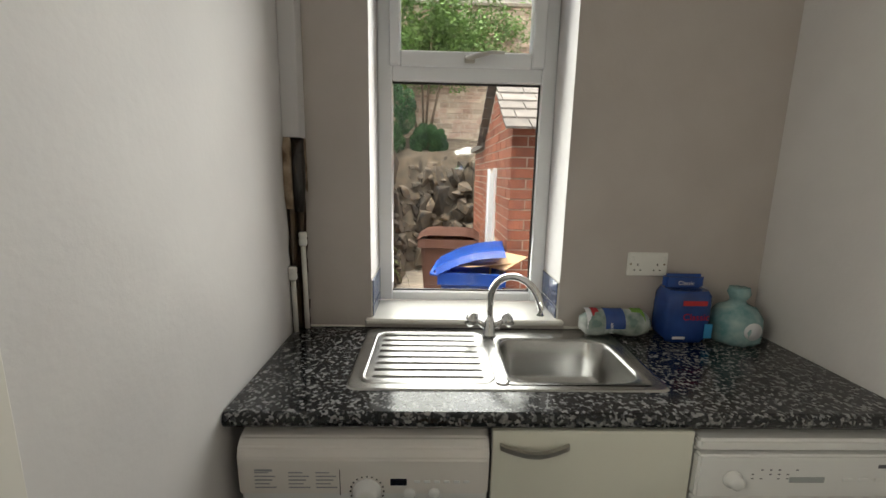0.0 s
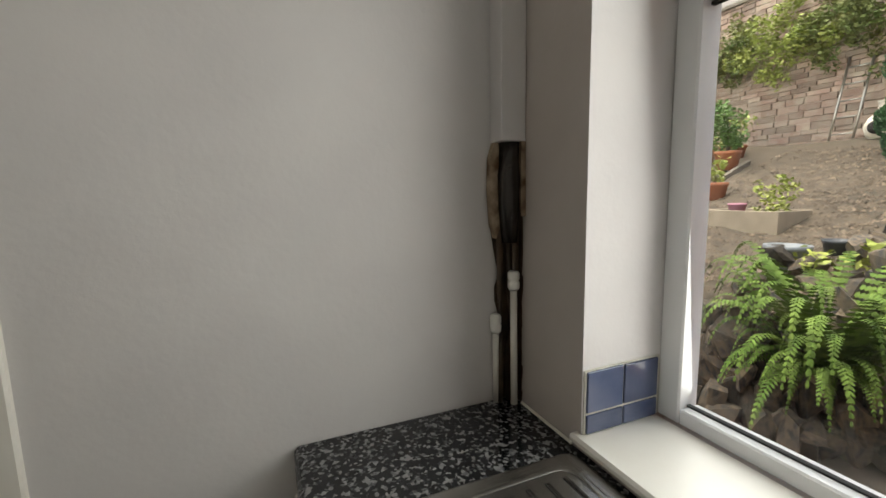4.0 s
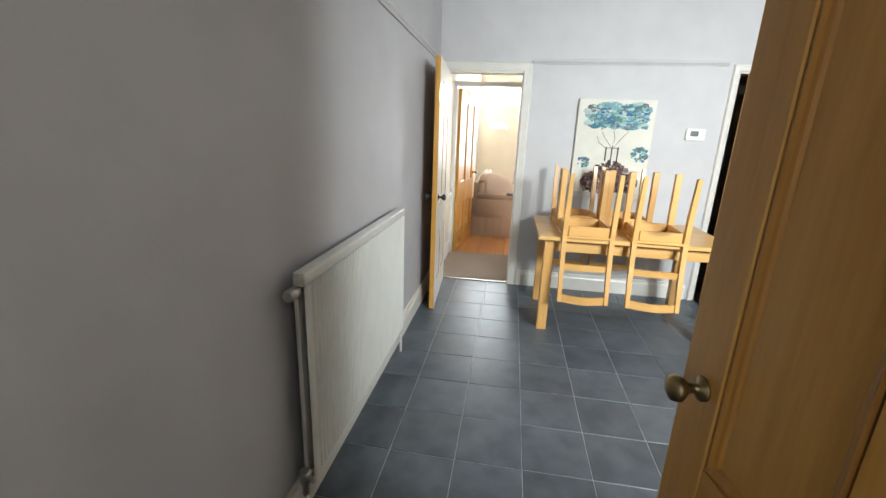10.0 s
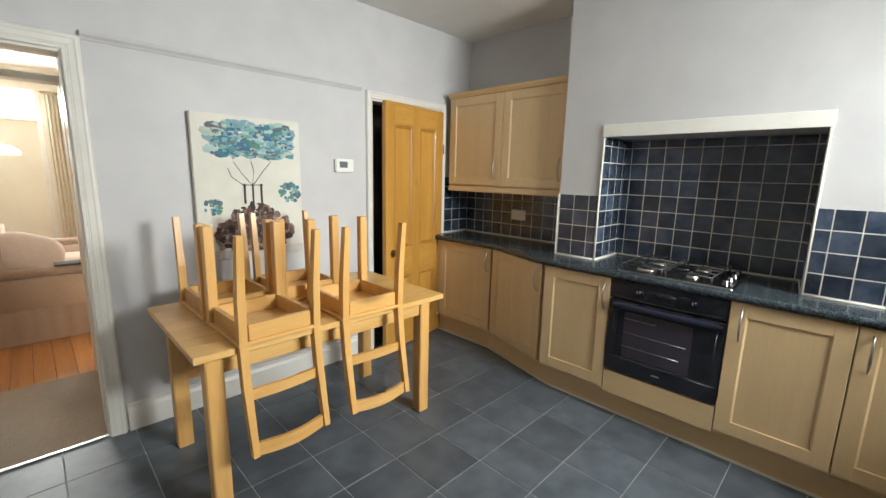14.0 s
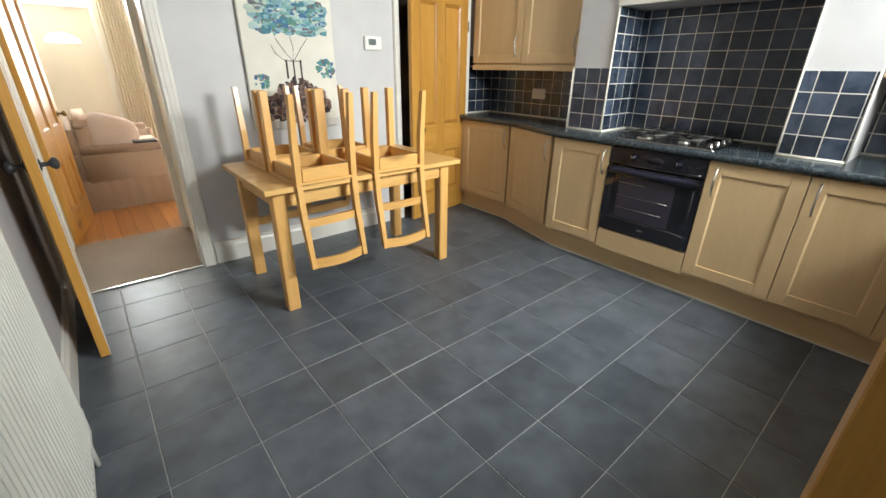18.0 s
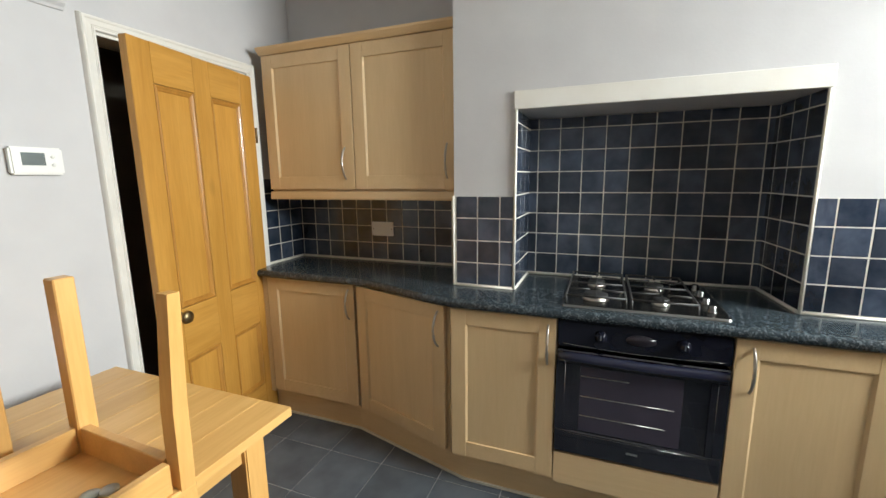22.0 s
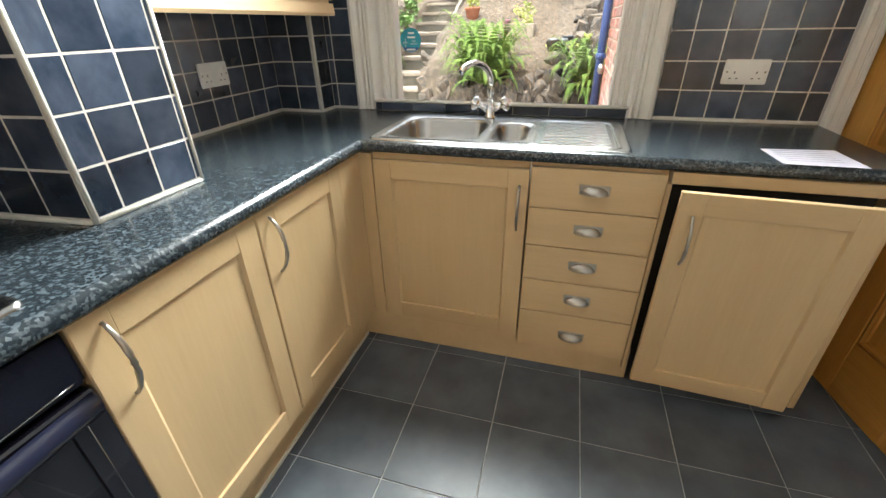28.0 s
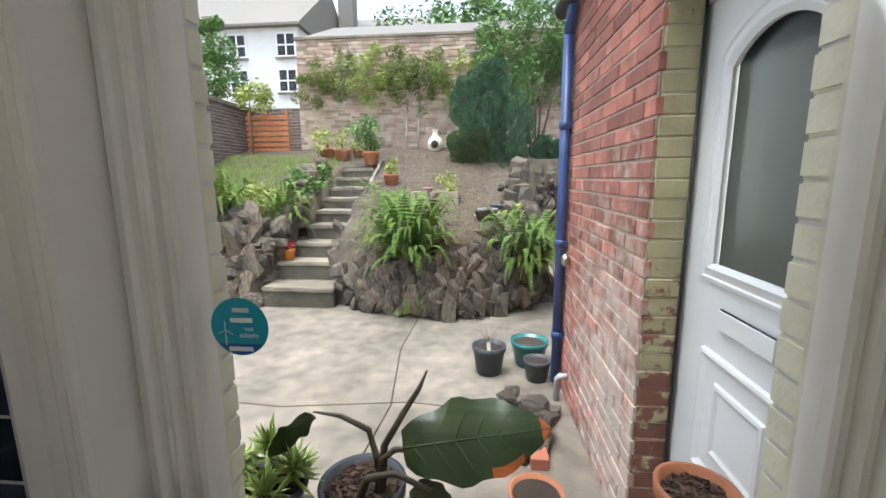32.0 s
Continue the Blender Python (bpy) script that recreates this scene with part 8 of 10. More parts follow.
# ---- brickwork ----
def brick_face(parent, axis, plane, out, u0, u1, z0, z1, material, skip=None, proud=0.006, name="brick", joined=False, L=0.215, H=0.065, J=0.011):
    """Bricks in stretcher bond on a mortar bed. joined: one mesh for walls farther off."""
    rnd = random.Random(int((plane * 31 + u0 * 17 + z0) * 100) & 0xffff)
    depth = 0.03
    me = None if joined else (piece_mesh(name, depth, L, H, 0.004, material) if axis == "x" else piece_mesh(name, L, depth, H, 0.004, material))
    bm = bmesh.new() if joined else None
    row = 0
    z = z0
    while z < z1:
        zt = min(z + H, z1)
        u = u0 - (0.5 * (L + J) if row % 2 else 0)
        while u < u1:
            a, b = max(u, u0), min(u + L, u1)
            if b - a > 0.02 and not (skip and skip((a + b) / 2, (z + zt) / 2)):
                d = plane + out * (proud - depth / 2 + rnd.uniform(-0.003, 0.003))
                c = ((d, (a + b) / 2, (z + zt) / 2) if axis == "x" else ((a + b) / 2, d, (z + zt) / 2))
                if joined:
                    hx, hy = (depth / 2, (b - a) / 2) if axis == "x" else ((b - a) / 2, depth / 2)
                    box(bm, c[0] - hx, c[0] + hx, c[1] - hy, c[1] + hy, z, zt)
                else:
                    sc = (1, (b - a) / L, (zt - z) / H) if axis == "x" else ((b - a) / L, 1, (zt - z) / H)
                    put_piece(name, me, parent, c, Matrix.Rotation(rnd.uniform(-0.01, 0.01), 4, "Z") @ Matrix.Diagonal((*sc, 1)))
            u += L + J
        z += H + J
        row += 1
    if joined:
        part("brickwork", bm, material, parent, kind="stuff")


def island_vary(m, amount):
    """Lets each loose piece of a joined mesh take its own tone."""
    n, lk = m.node_tree.nodes, m.node_tree.links
    g = n.new("ShaderNodeNewGeometry")
    mv = n.new("ShaderNodeMapRange")
    mv.inputs[3].default_value, mv.inputs[4].default_value = 1 - amount, 1 + amount
    lk.new(g.outputs["Random Per Island"], mv.inputs[0])
    h = [k for k in n if k.bl_idname == "ShaderNodeHueSaturation"][0]
    lk.new(mv.outputs[0], h.inputs["Value"])
    return m


island_vary(M_OLDWALL, 0.35)
island_vary(M_SLATER, 0.25)
island_vary(M_CONIF, 0.55)
island_vary(M_FERN, 0.35)



def salt_bloom(m, at, reach):
    """Pale salts and old paint that have broken out on the brickwork round one damp spot."""
    n, lk = m.node_tree.nodes, m.node_tree.links
    g, d = n.new("ShaderNodeNewGeometry"), n.new("ShaderNodeVectorMath")
    d.operation, d.inputs[1].default_value = "DISTANCE", at
    lk.new(g.outputs["Position"], d.inputs[0])
    fall = n.new("ShaderNodeMapRange")
    fall.inputs[1].default_value, fall.inputs[2].default_value = 0.15, reach
    fall.inputs[3].default_value, fall.inputs[4].default_value = 0.30, -0.06
    lk.new(d.outputs["Value"], fall.inputs[0])
    nz = n.new("ShaderNodeTexNoise")
    nz.inputs["Scale"].default_value, nz.inputs["Detail"].default_value, nz.inputs["Roughness"].default_value = 9, 8, 0.7
    lk.new(g.outputs["Position"], nz.inputs["Vector"])
    ad, rp, mx = n.new("ShaderNodeMath"), n.new("ShaderNodeMapRange"), n.new("ShaderNodeMixRGB")
    lk.new(nz.outputs[0], ad.inputs[0])
    lk.new(fall.outputs[0], ad.inputs[1])
    rp.inputs[1].default_value, rp.inputs[2].default_value, rp.inputs[4].default_value = 0.52, 0.80, 0.75
    lk.new(ad.outputs[0], rp.inputs[0])
    lk.new(rp.outputs[0], mx.inputs["Fac"])
    base = n["Principled BSDF"].inputs["Base Color"]
    lk.new(base.links[0].from_socket, mx.inputs["Color1"])
    mx.inputs["Color2"].default_value = (0.60, 0.54, 0.47, 1)
    lk.new(mx.outputs[0], base)


def flaking(m, under, z0, z1):
    """Paint lost in patches, most of it near the ground."""
    n, lk = m.node_tree.nodes, m.node_tree.links
    g, sp, mr = n.new("ShaderNodeNewGeometry"), n.new("ShaderNodeSeparateXYZ"), n.new("ShaderNodeMapRange")
    lk.new(g.outputs["Position"], sp.inputs[0])
    lk.new(sp.outputs["Z"], mr.inputs[0])
    mr.inputs[1].default_value, mr.inputs[2].default_value, mr.inputs[3].default_value, mr.inputs[4].default_value = z0, z1, 0.20, -0.16
    nz, ad, st, mx = n.new("ShaderNodeTexNoise"), n.new("ShaderNodeMath"), n.new("ShaderNodeMapRange"), n.new("ShaderNodeMixRGB")
    nz.inputs["Scale"].default_value, nz.inputs["Detail"].default_value, nz.inputs["Roughness"].default_value = 14, 6, 0.6
    lk.new(g.outputs["Position"], nz.inputs["Vector"])
    lk.new(nz.outputs[0], ad.inputs[0])
    lk.new(mr.outputs[0], ad.inputs[1])
    lk.new(ad.outputs[0], st.inputs[0])
    st.inputs[1].default_value, st.inputs[2].default_value = 0.50, 0.56
    lk.new(st.outputs[0], mx.inputs["Fac"])
    base = n["Principled BSDF"].inputs["Base Color"]
    lk.new(base.links[0].from_socket, mx.inputs["Color1"])
    mx.inputs["Color2"].default_value = (*under, 1)
    lk.new(mx.outputs[0], base)


salt_bloom(M_BRICK, (1.96, -1.20, 0.30), 1.55)

# outer faces of the house: utility wall
uw = thing("facade_utility", "red brick outer wall of the utility room, worn and patched", "brick wall", (1.95, -1.8, YARD), kind="structure")
bm = bmesh.new()
box(bm, 1.951, 1.9555, -2.50, -1.040, YARD, 2.62)
box(bm, 1.951, 1.9555, -1.040, -0.251, 2.125, 2.62)
part("mortar", bm, M_MORTAR, uw)
brick_face(uw, "x", 1.956, 1, -2.50, -1.034, YARD, 2.62, M_BRICK)
brick_face(uw, "x", 1.956, 1, -1.034, -0.255, 2.13, 2.62, M_BRICK)
M_FLAKE = surf("flaking_olive_paint", (0.46, 0.42, 0.25), (0.37, 0.33, 0.19), scale=9, rough=0.8, bump=0.9, bscale=40, big=0.12)
flaking(M_FLAKE, (0.20, 0.085, 0.060), 0.15, 1.35)
rnd = random.Random(31)
z = YARD
while z < 2.11:
    bm = bmesh.new()
    box(bm, 1.818, 1.9500 - rnd.uniform(0, 0.004), -1.120, -1.030 - rnd.uniform(0.0005, 0.006), z, min(z + 0.0725, 2.12), bevel=0.005)
    part("jamb_brick", bm, M_FLAKE, uw, "olive painted brick of the door jamb, flaking")
    z += 0.076
bm = bmesh.new()
box(bm, 1.818, 1.945, -1.120, -1.038, YARD, 2.12)
part("jamb_mortar", bm, M_MORTAR, uw)
bm = bmesh.new()
box(bm, 1.818, 1.960, -1.032, -0.260, 2.102, 2.122, bevel=0.003)
part("painted_lintel", bm, M_OLIVE, uw, "olive painted lintel over the back door")
# thin black rod drawn in for the shadow between frame and jamb
bm = bmesh.new()
tube(bm, [(1.8205, -1.028, 0.03), (1.8205, -1.028, 2.10)], 0.0055, 6)
part("frame_shadow_line", bm, M_RUBBER, uw, "black strip added as the shadow line along the door frame")
bm = bmesh.new()
wall_boxes(bm, "y", -2.53, -2.502, -0.25, 1.955, YARD, 2.62, [(0.69, 1.38, 0.925, 2.36)])
part("end_face", bm, M_BRICK, uw)
# cream painted brick of the kitchen wall, with toothed reveals round the window
kw = thing("facade_kitchen", "cream painted brick outer wall round the kitchen window", "brick wall", (2.6, -0.26, YARD), kind="structure")
bm = bmesh.new()
wall_boxes(bm, "y", -0.256, -0.2505, 1.957, 3.80, YARD, 2.75, [(1.985, 3.158, 0.60, 2.30)])
part("paint_skin", bm, M_CREAMB, kw)
rnd = random.Random(2)
for s, xe in ((1, 3.157), (-1, 1.986)):
    z, k = 0.61, 0
    while z < 2.28:
        bm = bmesh.new()
        e = xe - s * rnd.uniform(0.001, 0.007)
        a, b = sorted((e, min(xe + s * (0.11 if k % 2 else 0.22), 3.79) if s > 0 else 1.9575))
        box(bm, a, b, -0.262 - rnd.uniform(0, 0.006), -0.086, z, z + 0.0735, bevel=0.006, seg=2)
        part("painted_brick", bm, M_CREAMB, kw)
        z += 0.076
        k += 1

# drainpipe
t = thing("drainpipe", "blue painted cast-iron drainpipe on the brick wall", "drainpipe", (2.0, -2.46, YARD))
bm = bmesh.new()
tube(bm, [(2.005, -2.46, YARD + 0.05), (2.005, -2.46, 2.42)], 0.036, 14)
part("pipe", bm, M_BLUEP, t)
for z in (0.25, 0.95, 1.78):
    bm = bmesh.new()
    lathe(bm, [(0.037, 0), (0.046, 0.004), (0.046, 0.05), (0.037, 0.055)], (2.005, -2.46, z), 14)
    box(bm, 1.958, 2.0, -2.50, -2.42, z + 0.01, z + 0.045)
    part("collar", bm, M_BLUEP, t)
bm = bmesh.new()
tube(bm, [(2.005, -2.46, 2.40), (2.005, -2.40, 2.48), (2.005, -2.34, 2.56)], 0.036, 12)
part("swan_neck", bm, M_BLUEP, t)
t = thing("gutter", "dark gutter along the utility eaves", "gutter", (2.02, -1.4, 2.56))
bm = bmesh.new()
n = 8
pts = [(2.03 + 0.06 * math.cos(math.pi + math.pi * k / n), 2.60 + 0.06 * math.sin(math.pi + math.pi * k / n)) for k in range(n + 1)] + [(2.08, 2.60), (2.03, 2.55), (1.98, 2.60)]
prism(bm, pts, -2.6, -0.27, "y")
part("channel", bm, M_RUBBER, t)
t = thing("waste_pipe", "grey plastic waste pipe beside the drainpipe", "pipe", (2.02, -2.25, YARD))
bm = bmesh.new()
tube(bm, [(1.965, -2.24, 0.05), (2.02, -2.24, 0.05), (2.03, -2.26, 0.02), (2.03, -2.27, YARD)], 0.021, 10)
part("pipe", bm, surf("grey_plastic", (0.45, 0.46, 0.46), (0.40, 0.41, 0.41), rough=0.5), t)
t = thing("garden_tap", "brass hose valve on the brick wall", "tap", (2.0, -2.30, 0.86))
bm = bmesh.new()
lathe(bm, [(0.035, 0), (0.045, 0.01), (0.045, 0.035), (0.02, 0.05)], (1.972, -2.33, 0.88), 14, "x")
part("valve_body", bm, M_NICKEL, t)

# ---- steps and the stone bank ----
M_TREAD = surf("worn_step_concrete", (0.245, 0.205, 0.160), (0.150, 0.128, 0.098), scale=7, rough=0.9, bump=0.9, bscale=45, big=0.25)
# riser tone mixes algae stain with painted-in shade of the upright faces
M_RISER = surf("shaded_algae_concrete", (0.095, 0.082, 0.060), (0.045, 0.042, 0.032), scale=5, rough=0.95, bump=0.9, bscale=40, big=0.3)
st = thing("garden_steps", "weathered concrete garden steps climbing the bank", "steps", (4.68, -6.0, YARD), kind="structure")
treads = ((-4.25, 0.11), (-4.68, 0.35), (-5.02, 0.56), (-5.40, 0.77), (-5.78, 0.96), (-6.18, 1.14), (-6.60, 1.31), (-7.02, 1.48), (-7.42, 1.65), (-7.80, 1.72))
for k, (y0, top) in enumerate(treads):
    xr, xl = (4.42 + 0.03 * k, 5.35) if k < 3 else (4.56 + 0.012 * k, 5.20 + 0.02 * (k - 3))
    back = treads[k + 1][0] if k < 9 else -8.25
    low = -0.30 if k == 0 else treads[k - 1][1] - 0.10
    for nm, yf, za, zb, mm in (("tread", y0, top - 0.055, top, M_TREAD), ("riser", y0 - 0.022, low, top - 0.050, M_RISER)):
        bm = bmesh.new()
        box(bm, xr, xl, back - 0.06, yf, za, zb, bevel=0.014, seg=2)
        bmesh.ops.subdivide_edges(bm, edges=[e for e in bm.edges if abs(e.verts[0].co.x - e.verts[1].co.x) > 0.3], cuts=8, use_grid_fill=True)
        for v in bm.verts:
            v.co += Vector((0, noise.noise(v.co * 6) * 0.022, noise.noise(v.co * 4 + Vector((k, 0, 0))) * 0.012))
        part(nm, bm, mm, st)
kb = thing("step_kerb", "pale stone kerb along one side of the garden steps", "kerb", (4.5, -6.3, 0.8), kind="structure")
for k in range(7):
    f0, f1 = k / 7, (k + 0.94) / 7
    bm = bmesh.new()
    ya, yb = -5.25 - 2.75 * f0, -5.25 - 2.75 * f1
    za, zb = 0.74 + 1.10 * f0, 0.74 + 1.10 * f1
    prism(bm, [(ya, za - 0.2), (ya, za + 0.02), (yb, zb + 0.02), (yb, zb - 0.2)], 4.50 + 0.10 * f0, 4.555 + 0.10 * f0, "x")
    part("kerb_stone", bm, M_CONC, kb)


def stone_mesh(name, seed, sx, sy, sz):
    """An angular stone, broken along flat faces."""
    rnd = random.Random(seed)
    bm = bmesh.new()
    for k in range(20):
        p = Vector((rnd.uniform(-1, 1), rnd.uniform(-1, 1), rnd.uniform(-1, 1)))
        p /= max(abs(p.x), abs(p.y), abs(p.z))
        q = p * 0.5 * rnd.uniform(0.80, 1.0)
        bm.verts.new((q.x * sx, q.y * sy, q.z * sz))
    bmesh.ops.convex_hull(bm, input=bm.verts[:])
    bmesh.ops.delete(bm, geom=[v for v in bm.verts if not v.link_faces], context="VERTS")
    me = bpy.data.meshes.new(name)
    bm.to_mesh(me)
    bm.free()
    me.materials.append(M_ROCK)
    return me


STONES = [stone_mesh("stone_%d" % k, k, 1, 1, 1) for k in range(6)]


def rock_wall(name, label, path, z0, height, size, n, upright=0.5, seed=1, depth=0.35):
    """A dry bank of rough stones along a line of (x, y)."""
    t = thing(name, label, "stone wall", (path[0][0], path[0][1], z0))
    rnd = random.Random(seed)
    seg = [math.dist(a, b) for a, b in zip(path, path[1:])]
    tot = sum(seg)
    for k in range(n):
        s = (k + rnd.random()) / n * tot
        i = 0
        while s > seg[i] and i < len(seg) - 1:
            s -= seg[i]
            i += 1
        f = s / seg[i]
        x, y = path[i][0] + (path[i + 1][0] - path[i][0]) * f, path[i][1] + (path[i + 1][1] - path[i][1]) * f
        h = height(x, y) if callable(height) else height
        v = ((k * 0.618) % 1.0) ** 0.9
        z = z0 + v * h
        dx, dy = path[i + 1][0] - path[i][0], path[i + 1][1] - path[i][1]
        L = math.hypot(dx, dy)
        nx, ny = -dy / L, dx / L
        back = -0.22 * v + rnd.uniform(-0.03, 0.05)
        w = size * rnd.uniform(0.6, 1.35)
        tall = w * (rnd.uniform(1.5, 2.4) if rnd.random() < upright else rnd.uniform(0.45, 0.8))
        ang = math.atan2(dy, dx)
        m = Matrix.Rotation(ang + rnd.uniform(-0.4, 0.4), 4, "Z") @ Matrix.Rotation(rnd.uniform(-0.45, 0.45), 4, "Y") @ Matrix.Rotation(rnd.uniform(-0.3, 0.3), 4, "X") @ Matrix.Diagonal((w, depth * rnd.uniform(0.6, 1.1), tall, 1))
        put_piece("stone", STONES[k % 6], t, (x + nx * back, y + ny * back, z + tall * 0.25), m)
    return t


FRONT = [(2.05, -4.46), (2.35, -4.22), (2.70, -4.02), (3.10, -3.98), (3.58, -4.08), (4.05, -4.22), (4.20, -4.30)]
rock_wall("stone_bank", "bank of rough upright stones holding up the garden", FRONT, YARD, lambda x, y: 0.44 + 0.26 * abs(x - 3.4) ** 0.8, 0.150, 200, 0.92, 1, depth=0.26)
rock_wall("stone_bank", "corner of the rough stone bank under the fern", [(1.86, -6.3), (1.74, -4.85), (2.05, -4.46)], YARD, lambda x, y: 0.80 + 0.36 * max(0, -4.5 - y), 0.19, 170, 0.6, 2)
rock_wall("stone_bank", "tall dark stone bank at the end of the side passage", [(-0.5, -8.02), (0.9, -7.95), (1.68, -7.5), (1.86, -6.3)], YARD, lambda x, y: 1.0 + 0.22 * max(0, -4.5 - y), 0.22, 240, 0.35, 3)
rock_wall("stone_bank", "tumbled rockery stones beside the steps", [(5.58, -4.45), (5.50, -5.6)], YARD, lambda x, y: 0.72 + 0.40 * max(0, -4.4 - y), 0.20, 80, 0.45, 4)
rock_wall("stone_bank", "rockery stones at the foot of the lawn", [(5.45, -4.40), (6.2, -4.55), (7.6, -4.62)], YARD, 1.15, 0.25, 110, 0.35, 5)
rock_wall("stone_bank", "rough stones holding the lawn along the steps", [(5.42, -7.6), (5.38, -5.45)], YARD, lambda x, y: 0.98 + 0.33 * max(0, -4.5 - y), 0.20, 84, 0.35, 8)
rock_wall("stone_edging", "low stones edging the garden steps", [(4.36, -5.35), (4.24, -4.40)], YARD, lambda x, y: 0.42 + 0.45 * max(0, -4.4 - y), 0.17, 40, 0.6, 6, depth=0.2)
# coping row of the bank: mossy larger stones
rock_wall("stone_edging", "loose stones along the top of the bank", [(2.0, -6.6), (1.98, -5.2), (2.5, -4.62)], 0.72, lambda x, y: 0.1 + 0.3 * max(0, -4.6 - y), 0.20, 24, 0.2, 7)


# ---- plants ----
def frond(bm, base, yaw, length, rise, droop, leaf, n=26):
    """One fern frond: a curved rib with narrow, separate leaflets, each with lobes, that shorten towards the tip."""
    c, s = math.cos(yaw), math.sin(yaw)
    side = Vector((-s, c, 0))
    prev = None
    for k in range(n + 1):
        t = k / n
        r = length * math.sin(t * 1.25) / 1.0
        z = rise * math.sin(t * math.pi * 0.62) * length - droop * t ** 2.4 * length
        p = Vector((base[0] + c * r, base[1] + s * r, base[2] + z))
        if prev is not None and k > 2:
            d = (p - prev).normalized()
            w = leaf * min(1.0, t * 3.2) * (1.06 - t) ** 0.8 * length
            h = (p - prev).length * 0.44
            for sg in (-1, 1):
                out = (side * sg + d * 0.42 - Vector((0, 0, 0.30))).normalized()
                row = [bm.verts.new(prev + out * w * f + d * h * g) for f, g in ((0.0, -0.3), (0.22, -1.0), (0.36, -0.45), (0.52, -0.85), (0.68, -0.3), (1.0, 0.1), (0.70, 0.55), (0.54, 1.0), (0.38, 0.5), (0.22, 1.05), (0.0, 0.4))]
                bm.faces.new(row)
        prev = p


def fern(name, label, at, radius, n, seed, tall=1.0, hang=1.0):
    t = thing(name, label, "fern", at)
    rnd = random.Random(seed)
    for g in range(3):
        bm = bmesh.new()
        for k in range(n // 3):
            yaw = 2 * math.pi * (k * 3 + g) / n + rnd.uniform(-0.25, 0.25)
            lay = rnd.random()
            frond(bm, (at[0] + rnd.uniform(-0.08, 0.08), at[1] + rnd.uniform(-0.08, 0.08), at[2]), yaw, radius * rnd.uniform(0.65, 1.1), (0.25 + 1.15 * lay) * tall, rnd.uniform(0.35, 1.0) * hang, rnd.uniform(0.13, 0.175))
        part("fronds", bm, M_FERN, t, kind="stuff")
    return t


fern("fern", "large green fern growing out of the stone bank", (3.43, -4.26, 0.47), 0.66, 210, 1, 1.08, 0.50)
fern("fern", "bright green fern at the corner of the bank", (2.02, -4.52, 0.38), 0.60, 190, 2, 1.00, 0.75)
fern("fern", "fern beside the garden steps", (5.42, -5.30, 0.86), 0.50, 80, 3, 1.0, 0.9)
fern("fern", "small fern at the foot of the bank", (3.40, -3.90, -0.10), 0.26, 14, 4)
fern("fern", "fern on the rockery", (6.1, -4.75, 0.95), 0.55, 80, 6)


def leaf_cloud(bm, c, r, n, size, rnd, squash=(1, 1, 1), shell=0.45):
    for k in range(n):
        while True:
            p = Vector((rnd.uniform(-1, 1), rnd.uniform(-1, 1), rnd.uniform(-1, 1)))
            if shell < p.length < 1:
                break
        q = Vector((c[0] + p.x * r * squash[0], c[1] + p.y * r * squash[1], c[2] + p.z * r * squash[2]))
        a = Vector((rnd.uniform(-1, 1), rnd.uniform(-1, 1), rnd.uniform(-0.6, 0.6))).normalized()
        b = a.cross(Vector((rnd.uniform(-1, 1), rnd.uniform(-1, 1), rnd.uniform(-1, 1)))).normalized()
        s = size * rnd.uniform(0.6, 1.4)
        vs = [bm.verts.new(q + v) for v in (-a * s, b * s * 0.45 - a * s * 0.1, a * s, -b * s * 0.45 - a * s * 0.1)]
        bm.faces.new(vs)


def shrub(name, label, at, blobs, size, seed, mat, category="shrub", stem=True):
    """A bush: a few stems and a crown of many single leaves in uneven clumps. blobs: (dx, dy, dz, r, n)."""
    t = thing(name, label, category, at)
    rnd = random.Random(seed)
    bm = bmesh.new()
    for dx, dy, dz, r, n in blobs:
        c = (at[0] + dx, at[1] + dy, at[2] + dz)
        for j in range(7):
            o = Vector((rnd.gauss(0, 0.45), rnd.gauss(0, 0.45), rnd.gauss(0, 0.40))) * r
            leaf_cloud(bm, (c[0] + o.x, c[1] + o.y, c[2] + o.z), r * rnd.uniform(0.35, 0.65), n // 7, size, rnd)
    part("crown", bm, mat, t, kind="stuff")
    if stem:
        bm = bmesh.new()
        for dx, dy, dz, r, n in blobs:
            tube(bm, [at, (at[0] + dx * 0.5, at[1] + dy * 0.5, at[2] + dz * 0.6), (at[0] + dx, at[1] + dy, at[2] + dz)], [0.03, 0.02, 0.008], 6)
        part("stem", bm, M_BARK, t)
    return t


